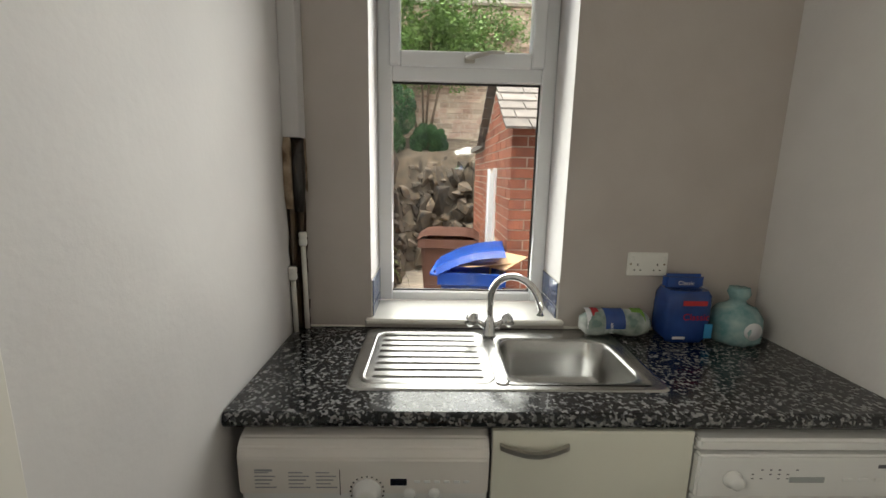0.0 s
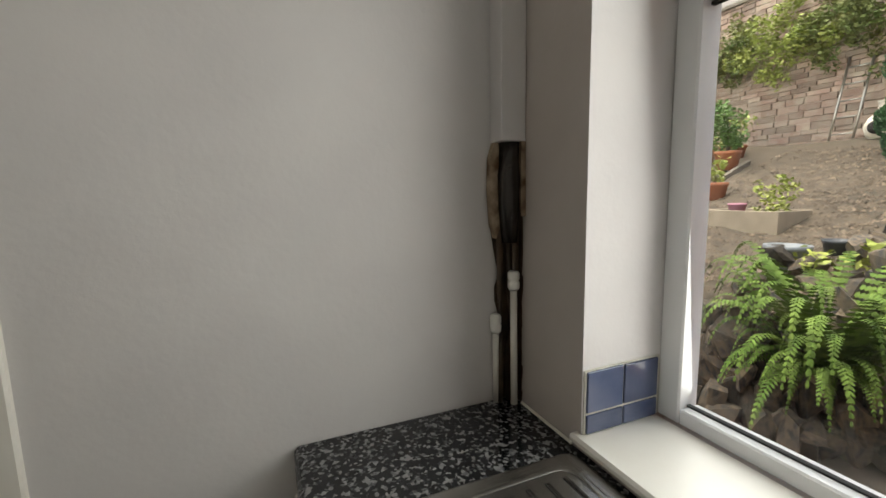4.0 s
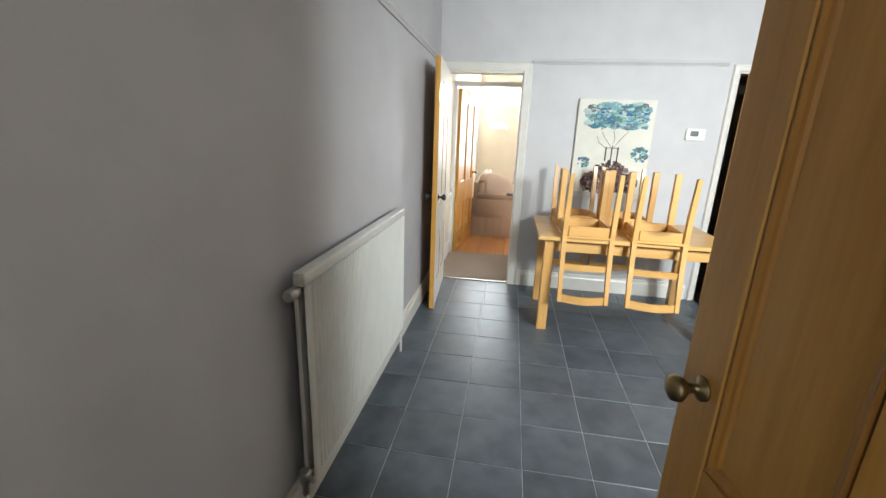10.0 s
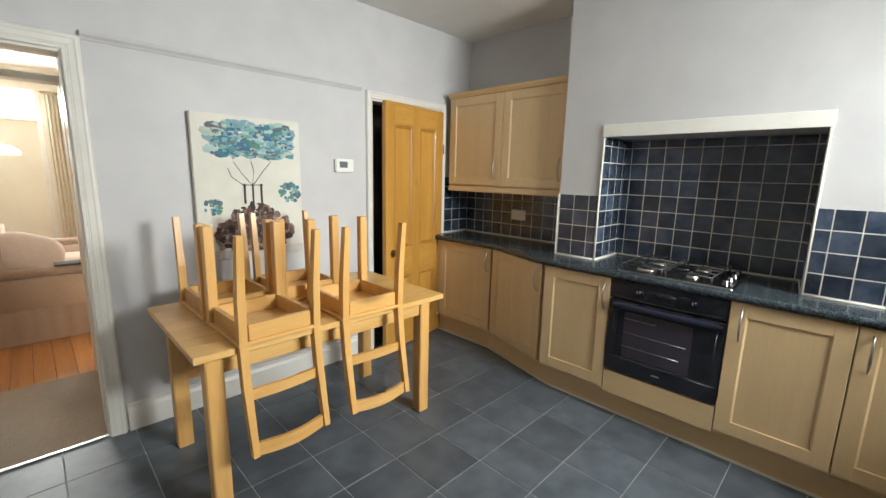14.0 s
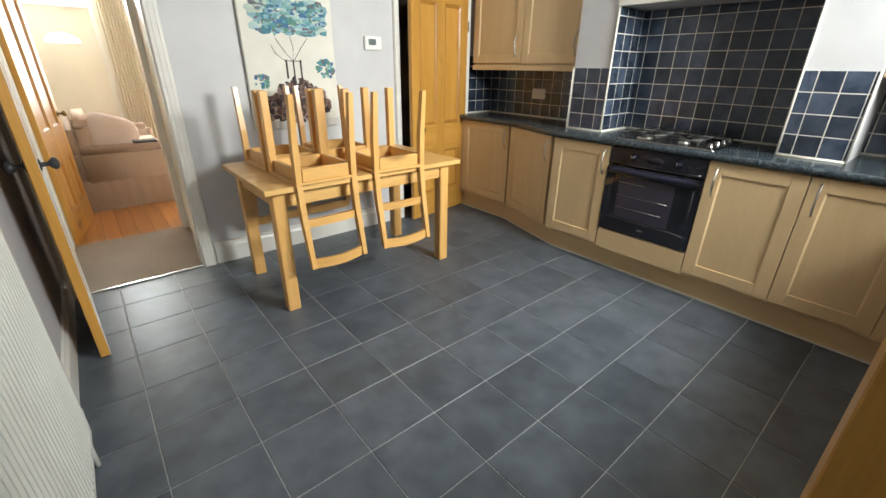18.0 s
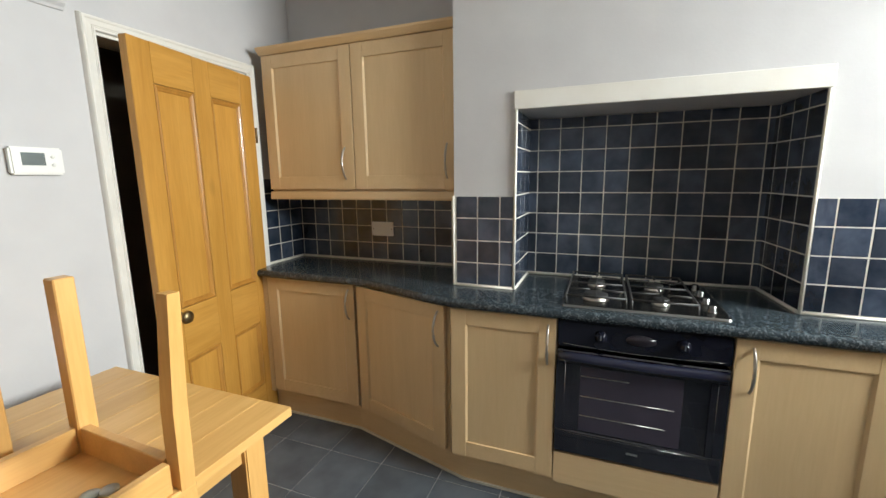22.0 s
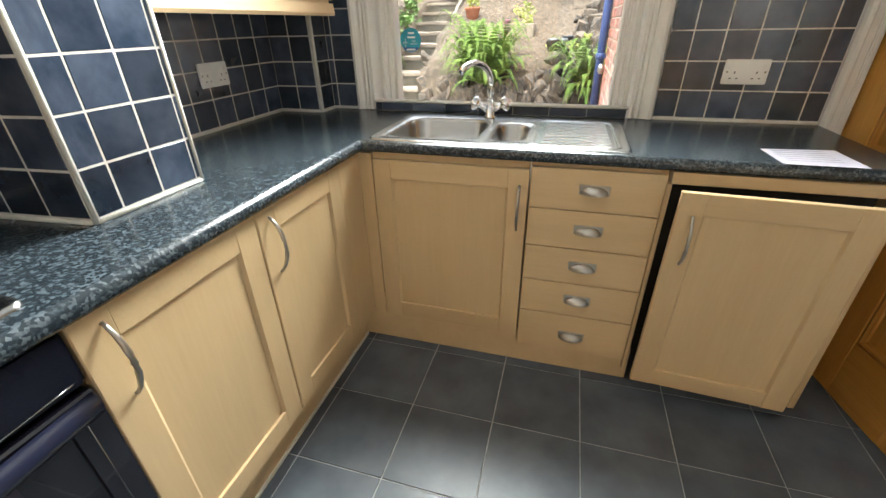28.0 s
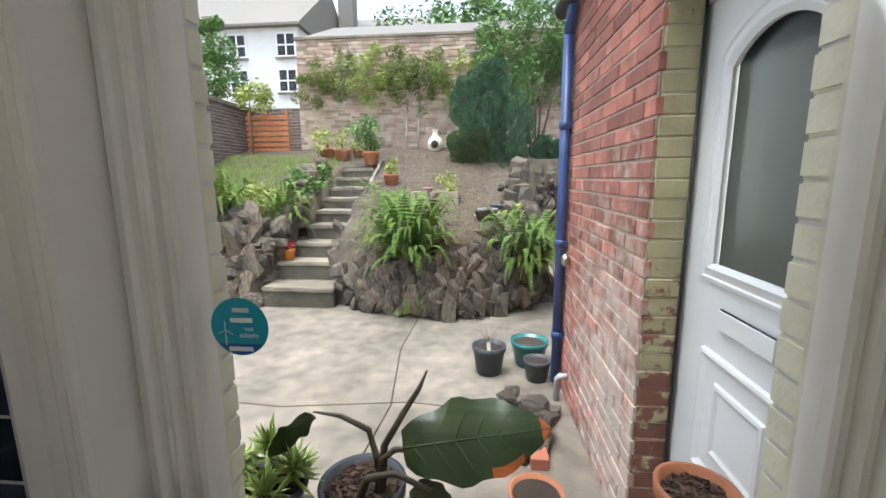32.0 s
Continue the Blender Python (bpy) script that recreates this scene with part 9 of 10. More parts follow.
def conifer(at, h, r, seed):
    t = thing("conifer", "dense dark green conifer with rounded clumps on the bank", "tree", at)
    rnd = random.Random(seed)
    bm = bmesh.new()
    tube(bm, [at, (at[0], at[1], at[2] + h * 0.5), (at[0], at[1], at[2] + h * 0.9)], [0.09, 0.05, 0.01], 8)
    part("trunk", bm, M_BARK, t)
    bm = bmesh.new()
    for k in range(95):
        v = (k + rnd.random()) / 95
        a = rnd.uniform(0, 2 * math.pi)
        prof = r * math.sin(math.pi * (0.13 + 0.80 * v)) ** 0.62 * (1.04 - 0.22 * v)
        rad = prof * (rnd.uniform(0.55, 0.90), 0.3, 1.02, rnd.uniform(0.8, 1.12))[k % 4]
        c = Vector((at[0] + rad * math.cos(a), at[1] + rad * math.sin(a), at[2] + h * (0.06 + 0.86 * v)))
        lean = Vector((0.30 * math.cos(a), 0.30 * math.sin(a), 1)).normalized()
        w, L = r * rnd.uniform(0.17, 0.29), h * rnd.uniform(0.08, 0.14)
        # one rounded upright clump of scale leaves
        for j in range(700):
            u, b = rnd.uniform(-1, 1), rnd.uniform(0, 2 * math.pi)
            k2 = math.sqrt(1 - u * u)
            d = Vector((math.cos(b), math.sin(b), 0))
            q = c + lean * u * L + d * w * k2 * rnd.uniform(0.78, 1.0)
            up = (lean + d * 0.6 * k2 + Vector((rnd.gauss(0, 0.3), rnd.gauss(0, 0.3), 0))).normalized()
            sd = up.cross(Vector((rnd.uniform(-1, 1), rnd.uniform(-1, 1), 0.01))).normalized()
            e = rnd.uniform(0.014, 0.032)
            bm.faces.new([bm.verts.new(q + x) for x in (-up * e, sd * e * 0.5, up * e, -sd * e * 0.5)])
    part("crown", bm, M_CONIF, t, kind="stuff")


conifer((2.42, -8.15, 1.50), 2.20, 0.82, 4)
conifer((1.25, -8.35, 1.55), 0.75, 0.30, 5)
# climbers and shrubs along the end wall
M_CLIMB = surf("rusty_climber_leaf", (0.17, 0.16, 0.045), (0.10, 0.16, 0.035), scale=3, rough=0.7)
for k, (x, z, r, n, mm) in enumerate(((6.5, 3.75, 0.42, 420, M_CLIMB), (5.9, 3.95, 0.48, 620, M_CLIMB), (5.2, 3.80, 0.50, 700, M_LEAFY), (4.5, 3.95, 0.52, 700, M_CLIMB), (3.8, 3.85, 0.50, 700, M_CLIMB), (3.1, 3.75, 0.50, 700, M_LEAFY), (1.2, 3.9, 0.7, 900, M_LEAF), (0.1, 4.2, 0.8, 800, M_LEAF))):
    shrub("climbing_shrub", "loose rusty-green climber high on the old garden wall", (x, -9.62, 2.10), [(-0.25, 0.12, z - 2.05, r * 0.8, n * 2), (0.30, 0.10, z - 2.15, r * 0.75, n * 2), (0.0, 0.10, z - 1.75, r * 0.5, n // 2), (0.1, 0.08, z - 2.6, r * 0.5, n // 2)], 0.034, 20 + k, mm, stem=False)
shrub("overhanging_shrub", "tall leafy shrub hanging over the end wall beside the conifer", (1.35, -9.2, 1.75), [(0.1, 0.1, 2.2, 0.85, 3000), (0.9, 0.2, 2.7, 0.7, 2200), (-0.6, 0.3, 2.4, 0.8, 2200), (0.5, 0.3, 1.6, 0.55, 1500), (-0.2, 0.4, 3.2, 0.7, 1800)], 0.040, 61, M_LEAF)
shrub("shrub", "green rockery plants beside the steps", (5.9, -5.2, 0.92), [(0, 0, 0.15, 0.40, 1300), (0.6, 0.1, 0.22, 0.38, 1200)], 0.032, 41, M_LEAFY, stem=False)
shrub("shrub", "green weeds hanging over the garden steps", (5.45, -6.3, 1.35), [(0, 0, 0.05, 0.25, 420), (0.05, 0.6, -0.05, 0.25, 420), (0.05, -0.6, 0.15, 0.22, 320)], 0.04, 47, M_LEAF, stem=False)
shrub("shrub", "tall leafy plants at the lawn's edge", (6.9, -5.0, 0.85), [(0, 0, 0.45, 0.55, 2200), (0.5, -0.3, 0.6, 0.55, 1800)], 0.042, 42, M_LEAF)
shrub("shrub", "dense dark shrub beyond the side wall", (9.7, -10.6, 2.2), [(0, 0, 1.6, 0.75, 2400), (-0.1, 0, 2.5, 0.65, 2200), (0.1, 0, 3.2, 0.40, 1200)], 0.05, 43, M_LEAF)
shrub("shrub", "yellow-green shrub over the side wall", (7.95, -9.0, 2.0), [(0, 0, 1.35, 0.45, 800)], 0.05, 44, M_LEAFY)
shrub("shrub", "low moss and weeds on the stone bank", (2.1, -5.3, 0.85), [(0, 0, 0.05, 0.3, 300), (0.3, 0.3, 0.0, 0.25, 220)], 0.035, 45, M_LEAFY, stem=False)


def broad_tree(at, h, r, seed, n=2600):
    t = thing("broadleaf_tree", "tall leafy tree beyond the garden wall", "tree", at)
    rnd = random.Random(seed)
    bm = bmesh.new()
    top = (at[0], at[1], at[2] + h * 0.55)
    tube(bm, [at, ((at[0] + 0.1), at[1], at[2] + h * 0.3), top], [0.2, 0.15, 0.09], 8)
    ends = []
    for k in range(9):
        a = 2 * math.pi * k / 9 + rnd.uniform(-0.3, 0.3)
        e = (at[0] + r * 0.75 * math.cos(a), at[1] + r * 0.75 * math.sin(a), at[2] + h * rnd.uniform(0.55, 0.95))
        ends.append(e)
        tube(bm, [top, ((top[0] + e[0]) / 2, (top[1] + e[1]) / 2, (top[2] + e[2]) / 2 + 0.15), e], [0.07, 0.04, 0.015], 6)
    part("trunk", bm, M_BARK, t)
    bm = bmesh.new()
    for e in ends + [(at[0], at[1], at[2] + h)]:
        for j in range(4):
            o = Vector((rnd.gauss(0, 0.4), rnd.gauss(0, 0.4), rnd.gauss(0, 0.3))) * r
            leaf_cloud(bm, (e[0] + o.x, e[1] + o.y, e[2] + o.z), r * rnd.uniform(0.28, 0.48), n // 36, 0.10, rnd, shell=0.2)
    part("crown", bm, M_LEAF, t, kind="stuff")


broad_tree((0.2, -13.6, 2.4), 3.6, 2.0, 1, 4200)
broad_tree((2.2, -14.4, 2.4), 4.2, 1.9, 2, 3800)
broad_tree((-2.4, -13.8, 2.4), 4.2, 2.2, 3, 4200)
broad_tree((4.4, -18.5, 2.5), 5.2, 2.0, 4, 3000)

# lawn beside the steps
bm = bmesh.new()
rnd = random.Random(9)
for k in range(15000):
    x, y = rnd.uniform(5.5, 8.6), rnd.uniform(-8.6, -5.2)
    z = bank_height(x, y)
    a = rnd.uniform(0, 6.28)
    h, w = rnd.uniform(0.03, 0.085), 0.006
    dx, dy = math.cos(a) * w, math.sin(a) * w
    bm.faces.new([bm.verts.new(p) for p in ((x - dx, y - dy, z - 0.01), (x + dx, y + dy, z - 0.01), (x + dy * 3, y - dx * 3, z + h))])
tagged(link("lawn", bm, M_GRASS), "rough unmown grass beside the steps", "grass", kind="stuff")
# gravel and debris on the bank
bm = bmesh.new()
for k in range(7000):
    x, y = rnd.uniform(1.95, 4.45), rnd.uniform(-8.6, -4.35)
    z = bank_height(x, y)
    s = rnd.uniform(0.008, 0.026)
    v = [bm.verts.new((x + s * math.cos(a + k), y + s * math.sin(a + k), z)) for a in (0, 2.1, 4.2)]
    top = bm.verts.new((x, y, z + s * 0.9))
    for i in range(3):
        bm.faces.new((v[i], v[(i + 1) % 3], top))
tagged(link("gravel", bm, island_vary(surf("bank_gravel", (0.175, 0.135, 0.098), (0.095, 0.074, 0.054), rough=0.95, scale=5), 0.5)), "loose gravel and bark on the bank", "gravel", kind="stuff")


# ---- garden walls and buildings ----
def old_wall():
    t = thing("garden_wall", "tall old wall of worn stone and brick closing the garden", "wall", (3, -10, 2.0), kind="structure")
    bm = bmesh.new()
    box(bm, -5, 7.08, -10.1, -9.78, 1.5, 4.75)
    part("core", bm, M_MORTAR, t)
    bm = bmesh.new()
    rnd = random.Random(6)
    z = 1.9
    while z < 4.72:
        h = rnd.choice((0.075, 0.09, 0.11))
        x = -5 - rnd.random() * 0.2
        while x < 7.08:
            w = rnd.uniform(0.18, 0.34)
            d = rnd.uniform(0.0, 0.025)
            box(bm, max(x, -5), min(x + w - 0.012, 7.08), -9.80, -9.765 + d, z, z + h - 0.012)
            x += w
        z += h
    part("masonry", bm, M_OLDWALL, t, kind="stuff")
    bm = bmesh.new()
    box(bm, -5.05, 7.12, -10.18, -9.70, 4.75, 4.82, bevel=0.01)
    part("coping", bm, M_CONC, t)
    t = thing("side_wall", "low brick boundary wall with stone coping", "wall", (8.9, -7, 0.9), kind="structure")
    bm = bmesh.new()
    box(bm, 8.3, 8.52, -9.76, -0.5, 0.2, 3.1)
    box(bm, 7.09, 8.52, -10.0, -9.79, 0.2, 3.2)
    part("core", bm, M_MORTAR, t)
    brick_face(t, "y", -9.79, 1, 7.10, 8.30, 1.9, 3.2, M_SIDEB, joined=True)
    brick_face(t, "x", 8.30, -1, -9.75, -4.5, 0.9, 3.1, M_SIDEB, joined=True)
    bm = bmesh.new()
    box(bm, 8.24, 8.58, -9.76, -0.5, 3.1, 3.19, bevel=0.01)
    part("coping", bm, M_CONC, t)


M_SIDEB = island_vary(surf("sooty_brick", (0.17, 0.125, 0.115), (0.10, 0.08, 0.08), scale=14, rough=0.9, bump=0.7, bscale=50), 0.3)
old_wall()
island_vary(M_BRICKO, 0.25)


def outhouse():
    t = thing("outhouse", "small red brick outhouse with a pitched stone roof", "outhouse", (-0.7, -4.6, YARD))
    x0, x1, y0, y1, ze, zr = -2.0, 0.60, -5.45, -3.80, 1.83, 2.33
    ym = (y0 + y1) / 2
    bm = bmesh.new()
    box(bm, x0, x1 - 0.008, y0 + 0.008, y1 - 0.008, YARD, ze)
    prism(bm, [(y0 + 0.008, ze), (y1 - 0.008, ze), (ym, zr - 0.02)], x0, x1 - 0.008, "x")
    part("wall", bm, M_MORTAR, t)
    brick_face(t, "x", x1 - 0.010, 1, y0, y1, YARD, zr, M_BRICKO, skip=lambda u, z: (z > ze and abs(u - ym) > (zr - z) / (zr - ze) * (y1 - y0) / 2 - 0.05) or (-4.95 < u < -4.50 and 0.0 < z < 1.50), joined=True)
    brick_face(t, "y", y1 - 0.010, 1, x0, x1, YARD, ze - 0.02, M_BRICKO, joined=True)
    for s in (-1, 1):
        rows = 7
        bm = bmesh.new()
        rnd = random.Random(3 + s)
        for r in range(rows):
            f0, f1 = r / rows, (r + 1.25) / rows
            x = x0 - 0.05
            while x < x1 + 0.06:
                w = rnd.uniform(0.20, 0.34)
                e = min(x + w - 0.008, x1 + 0.07)
                pa = [(ym + s * ((y1 - y0) / 2 + 0.10) * f, zr + 0.03 - (zr - ze + 0.06) * f) for f in (f0, min(f1, 1.04))]
                lift = 0.018
                v = [bm.verts.new(p) for p in ((x, pa[0][0], pa[0][1]), (e, pa[0][0], pa[0][1]), (e, pa[1][0], pa[1][1] + lift), (x, pa[1][0], pa[1][1] + lift))]
                w2 = [bm.verts.new(q.co + Vector((0, 0, -0.018))) for q in v]
                bm.faces.new(v)
                for i in range(4):
                    bm.faces.new((v[i], v[(i + 1) % 4], w2[(i + 1) % 4], w2[i]))
                bm.faces.new(w2[::-1])
                x += w
        part("roof_slope", bm, M_SLATER, t, "stone roof slates", kind="stuff")
    bpart("ridge", M_CONC, t, x0 - 0.06, x1 + 0.07, ym - 0.07, ym + 0.07, zr + 0.02, zr + 0.07, bevel=0.02)
    d = bpart("door_frame", M_UPVC, t, x1 - 0.005, x1 + 0.02, -4.97, -4.89, YARD, 1.52)
    bpart("door_frame", M_UPVC, t, x1 - 0.005, x1 + 0.02, -4.56, -4.48, YARD, 1.52)
    bpart("door", M_UPVC, t, x1 - 0.009, x1 + 0.005, -4.89, -4.56, YARD + 0.02, 1.48, label="pale painted plank door")
    t = thing("rear_outhouse", "lower brick lean-to behind the outhouse", "outhouse", (-0.7, -6.2, YARD))
    bm = bmesh.new()
    box(bm, -2.0, 0.55, -6.9, -5.56, YARD, 1.75)
    part("wall", bm, M_MORTAR, t)
    brick_face(t, "x", 0.548, 1, -6.9, -5.56, YARD, 1.75, M_BRICKO, joined=True)
    bpart("roof", M_SLATER, t, -2.05, 0.62, -6.95, -5.50, 1.76, 1.82)


outhouse()


def white_house():
    t = thing("neighbour_house", "white rendered neighbouring house with dark windows", "house", (13.0, -17, 2.4))
    m = surf("white_render", (0.70, 0.70, 0.69), (0.62, 0.62, 0.61), rough=0.9, scale=2, big=0.06)
    bpart("wall", m, t, 10.1, 16.5, -24.0, -17.0, 1.0, 7.7, bevel=0.0)
    bm = bmesh.new()
    prism(bm, [(-24.4, 7.6), (-16.7, 7.6), (-16.7, 7.7), (-20.5, 10.4), (-24.4, 7.7)], 9.9, 16.8, "x")
    part("roof", bm, M_SLATER, t)
    for x in (10.28, 12.4):
        for z in (5.05, 6.45):
            f = bpart("window", M_BLACK, t, x, x + 0.72, -17.03, -16.98, z, z + 0.95, bevel=0.0)
            for dz in (0.0, 0.44, 0.89):
                bpart("frame", M_UPVC, f, x - 0.06, x + 0.78, -16.985, -16.96, z + dz, z + dz + 0.06)
            for dx in (-0.06, 0.33, 0.72):
                bpart("frame", M_UPVC, f, x + dx, x + dx + 0.06, -16.984, -16.958, z, z + 0.95)
            bpart("sill", M_SLATER, f, x - 0.1, x + 0.82, -17.02, -16.90, z - 0.08, z)
    t = thing("neighbour_house", "slate-roofed terraced house with a brick chimney", "house", (8.7, -23, 2.4))
    bpart("wall", m, t, 5.5, 10.05, -26.0, -20.0, 1.0, 7.9, bevel=0.0)
    bm = bmesh.new()
    prism(bm, [(-26.3, 7.9), (-19.7, 7.9), (-23.0, 9.9)], 5.3, 10.04, "x")
    part("roof", bm, M_SLATER, t)
    bpart("chimney", M_SLATER, t, 9.0, 9.75, -22.0, -21.2, 8.6, 10.9)
    t = thing("rear_building", "long low slate-roofed building behind the wall", "house", (1, -11, 2.4))
    bpart("wall", M_OLDWALL, t, -5.0, 7.05, -12.4, -10.25, 1.5, 4.7, bevel=0.0)
    bm = bmesh.new()
    prism(bm, [(-9.84, 4.825), (-12.6, 5.98), (-12.6, 5.86), (-9.90, 4.70)], -5.0, 7.07, "x")
    part("roof", bm, M_SLATER, t)


white_house()


# ---- pots, bins and garden clutter ----
M_BARKCHIP = island_vary(surf("bark_chip", (0.085, 0.048, 0.030), (0.040, 0.024, 0.017), scale=30, rough=0.95), 0.6)
M_COMPOST = surf("dark_compost", (0.045, 0.030, 0.021), (0.022, 0.016, 0.012), scale=40, rough=1.0, bump=1.0, bscale=120)


def pot(name, label, at, r, h, mat, fill=True, taper=0.72, chips=0):
    t = thing(name, label, "plant pot", at)
    bm = bmesh.new()
    lathe(bm, [(r * taper, 0), (r * 0.94, h * 0.82), (r, h * 0.84), (r * 1.02, h), (r * 0.90, h), (r * 0.86, h * 0.86)], at, 24)
    part("body", bm, mat, t)
    if fill:
        bm = bmesh.new()
        n = 20
        c = bm.verts.new((at[0], at[1], at[2] + h * 0.90))
        ring = [bm.verts.new((at[0] + r * 0.88 * math.cos(2 * math.pi * k / n), at[1] + r * 0.88 * math.sin(2 * math.pi * k / n), at[2] + h * 0.87)) for k in range(n)]
        for k in range(n):
            bm.faces.new((c, ring[k], ring[(k + 1) % n]))
        part("soil", bm, M_COMPOST, t)
    if chips:
        bm = bmesh.new()
        rnd = random.Random(chips)
        for k in range(chips):
            a, q = rnd.uniform(0, 6.28), 0.84 * r * math.sqrt(rnd.random())
            p = Vector((at[0] + q * math.cos(a), at[1] + q * math.sin(a), at[2] + h * 0.885 + rnd.uniform(0, 0.008)))
            d = Vector((rnd.uniform(-1, 1), rnd.uniform(-1, 1), rnd.uniform(-0.5, 0.5))).normalized()
            e = d.cross(Vector((rnd.uniform(-0.4, 0.4), rnd.uniform(-0.4, 0.4), 1))).normalized()
            up = d.cross(e) * 0.003
            l, w = rnd.uniform(0.006, 0.015), rnd.uniform(0.003, 0.007)
            lo = [bm.verts.new(p + d * l * i + e * w * j - up) for i, j in ((-1, -0.6), (0.8, -1), (1, 0.7), (-0.7, 1))]
            hi = [bm.verts.new(v.co + up * 2) for v in lo]
            bm.faces.new(hi)
            bm.faces.new(lo[::-1])
            for i in range(4):
                bm.faces.new((lo[i], lo[(i + 1) % 4], hi[(i + 1) % 4], hi[i]))
        part("bark_chips", bm, M_BARKCHIP, t, "dark bark chips", kind="stuff")
    return t


p1 = pot("plant_pot", "black plastic pot with dead grass stalks", (2.51, -2.68, YARD), 0.14, 0.24, M_BPOT)
bm = bmesh.new()
rnd = random.Random(4)
for k in range(16):
    a = rnd.uniform(0, 6.28)
    tube(bm, [(2.51, -2.68, 0.06), (2.51 + 0.07 * math.cos(a), -2.68 + 0.07 * math.sin(a), 0.20), (2.51 + 0.16 * math.cos(a), -2.68 + 0.16 * math.sin(a), 0.20 + rnd.uniform(0.02, 0.14))], 0.002, 4)
part("stalks", bm, M_TIMBER, p1, kind="stuff")
bm = bmesh.new()
prism(bm, [(2.495, 0.02), (2.520, 0.02), (2.535, 0.15), (2.505, 0.17)], -2.560, -2.557, "y")
part("plant_label", bm, M_PLASTIC, p1)
pot("plant_pot", "teal glazed pot on the yard by the drainpipe", (2.16, -2.86, YARD), 0.16, 0.22, surf("teal_glaze", (0.02, 0.13, 0.13), (0.03, 0.18, 0.17), rough=0.2, scale=6))
pot("plant_pot", "small black pot beside the drainpipe", (2.13, -2.58, YARD), 0.11, 0.17, M_BPOT)
pot("plant_pot", "terracotta pot at the head of the steps", (4.80, -7.80, 1.72), 0.17, 0.27, M_TERRA)
pot("plant_pot", "terracotta pot with a small yellow plant", (4.14, -6.60, 1.31), 0.14, 0.22, M_TERRA)
shrub("pot_plant", "yellow-green seedling in the terracotta pot", (4.14, -6.60, 1.52), [(0, 0, 0.10, 0.14, 120)], 0.035, 50, M_LEAFY, "plant")
shrub("pot_plant", "bushy green plant in the terracotta pot", (4.80, -7.80, 1.97), [(0, 0, 0.42, 0.34, 900), (0, 0, 0.20, 0.24, 420)], 0.034, 51, M_LEAF, "plant")
for k, (x, y) in enumerate(((5.55, -8.3), (5.95, -8.5), (5.25, -8.6))):
    z = 1.84 + 0.03 * k
    pot("plant_pot", "terracotta pot of orange flowers beside the lawn", (x, y, z), 0.19, 0.24, M_TERRA)
    shrub("pot_plant", "yellow and orange flowering plant in a pot", (x, y, z + 0.2), [(0, 0, 0.25, 0.28, 260)], 0.04, 52 + k, M_LEAFY, "plant")
pot("plant_pot", "grey bucket on the bank", (2.50, -5.02, 0.85), 0.14, 0.20, surf("grey_bucket", (0.16, 0.18, 0.20), (0.20, 0.22, 0.24), rough=0.5))
pot("plant_pot", "small dark pot on the bank", (2.35, -5.35, 0.95), 0.10, 0.13, M_BPOT)
pot("plant_pot", "small orange pot with red flowers on the step", (5.24, -4.86, 0.352), 0.09, 0.15, surf("orange_pot", (0.55, 0.20, 0.03), (0.5, 0.18, 0.03), rough=0.5))
shrub("pot_plant", "red flowers in the small orange pot", (5.24, -4.86, 0.492), [(0, 0, 0.06, 0.09, 90)], 0.025, 57, surf("red_petals", (0.45, 0.03, 0.05), (0.5, 0.06, 0.08), rough=0.6), "plant")

# raised bed
t = thing("raised_bed", "small pale timber raised bed with seedlings", "planter", (3.29, -5.95, 1.02))
for d in ((2.93, 3.65, -5.71, -5.68), (2.93, 3.65, -6.18, -6.15), (2.93, 2.96, -6.15, -5.71), (3.62, 3.65, -6.15, -5.71)):
    bpart("board", M_TIMBER, t, d[0], d[1], d[2], d[3], 0.96, 1.25, bevel=0.004)
bpart("soil", M_SOIL, t, 2.96, 3.62, -6.15, -5.71, 0.95, 1.19, bevel=0.0)
shrub("seedlings", "bright green seedlings in the raised bed", (3.08, -5.95, 1.19), [(0, 0, 0.12, 0.17, 240), (0.1, 0, 0.26, 0.10, 110)], 0.026, 60, M_LEAFY, "plant", stem=False)
pot("plant_pot", "pink flowerpot in the raised bed", (3.42, -5.90, 1.19), 0.08, 0.12, surf("pink_plastic", (0.45, 0.20, 0.28), (0.4, 0.18, 0.25), rough=0.5), False)
# chiminea and ladder against the end wall
t = thing("chiminea", "white clay chiminea with a dark mouth", "chiminea", (3.62, -9.0, 2.02))
bm = bmesh.new()
lathe(bm, [(0.10, 0), (0.17, 0.10), (0.19, 0.20), (0.15, 0.31), (0.07, 0.38), (0.065, 0.50), (0.08, 0.52)], (3.62, -9.0, 2.02), 20)
part("body", bm, surf("white_clay", (0.62, 0.58, 0.50), (0.55, 0.50, 0.42), rough=0.8), t)
bm = bmesh.new()
lathe(bm, [(0.085, 0.0), (0.085, 0.03), (0.001, 0.031)], (3.62, -8.835, 2.20), 16, "y")
part("mouth", bm, M_DARK, t)
t = thing("ladder", "pale metal ladder leaning on the garden wall", "ladder", (4.2, -9.4, 2.0))
for x in (4.08, 4.36):
    bm = bmesh.new()
    tube(bm, [(x, -9.35, 2.06), (x, -9.72, 3.35)], 0.018, 6)
    part("rail", bm, M_NICKEL, t)
for k in range(5):
    f = 0.12 + 0.19 * k
    bm = bmesh.new()
    tube(bm, [(4.08, -9.35 - 0.37 * f, 2.06 + 1.29 * f), (4.36, -9.35 - 0.37 * f, 2.06 + 1.29 * f)], 0.013, 6)
    part("rung", bm, M_NICKEL, t)
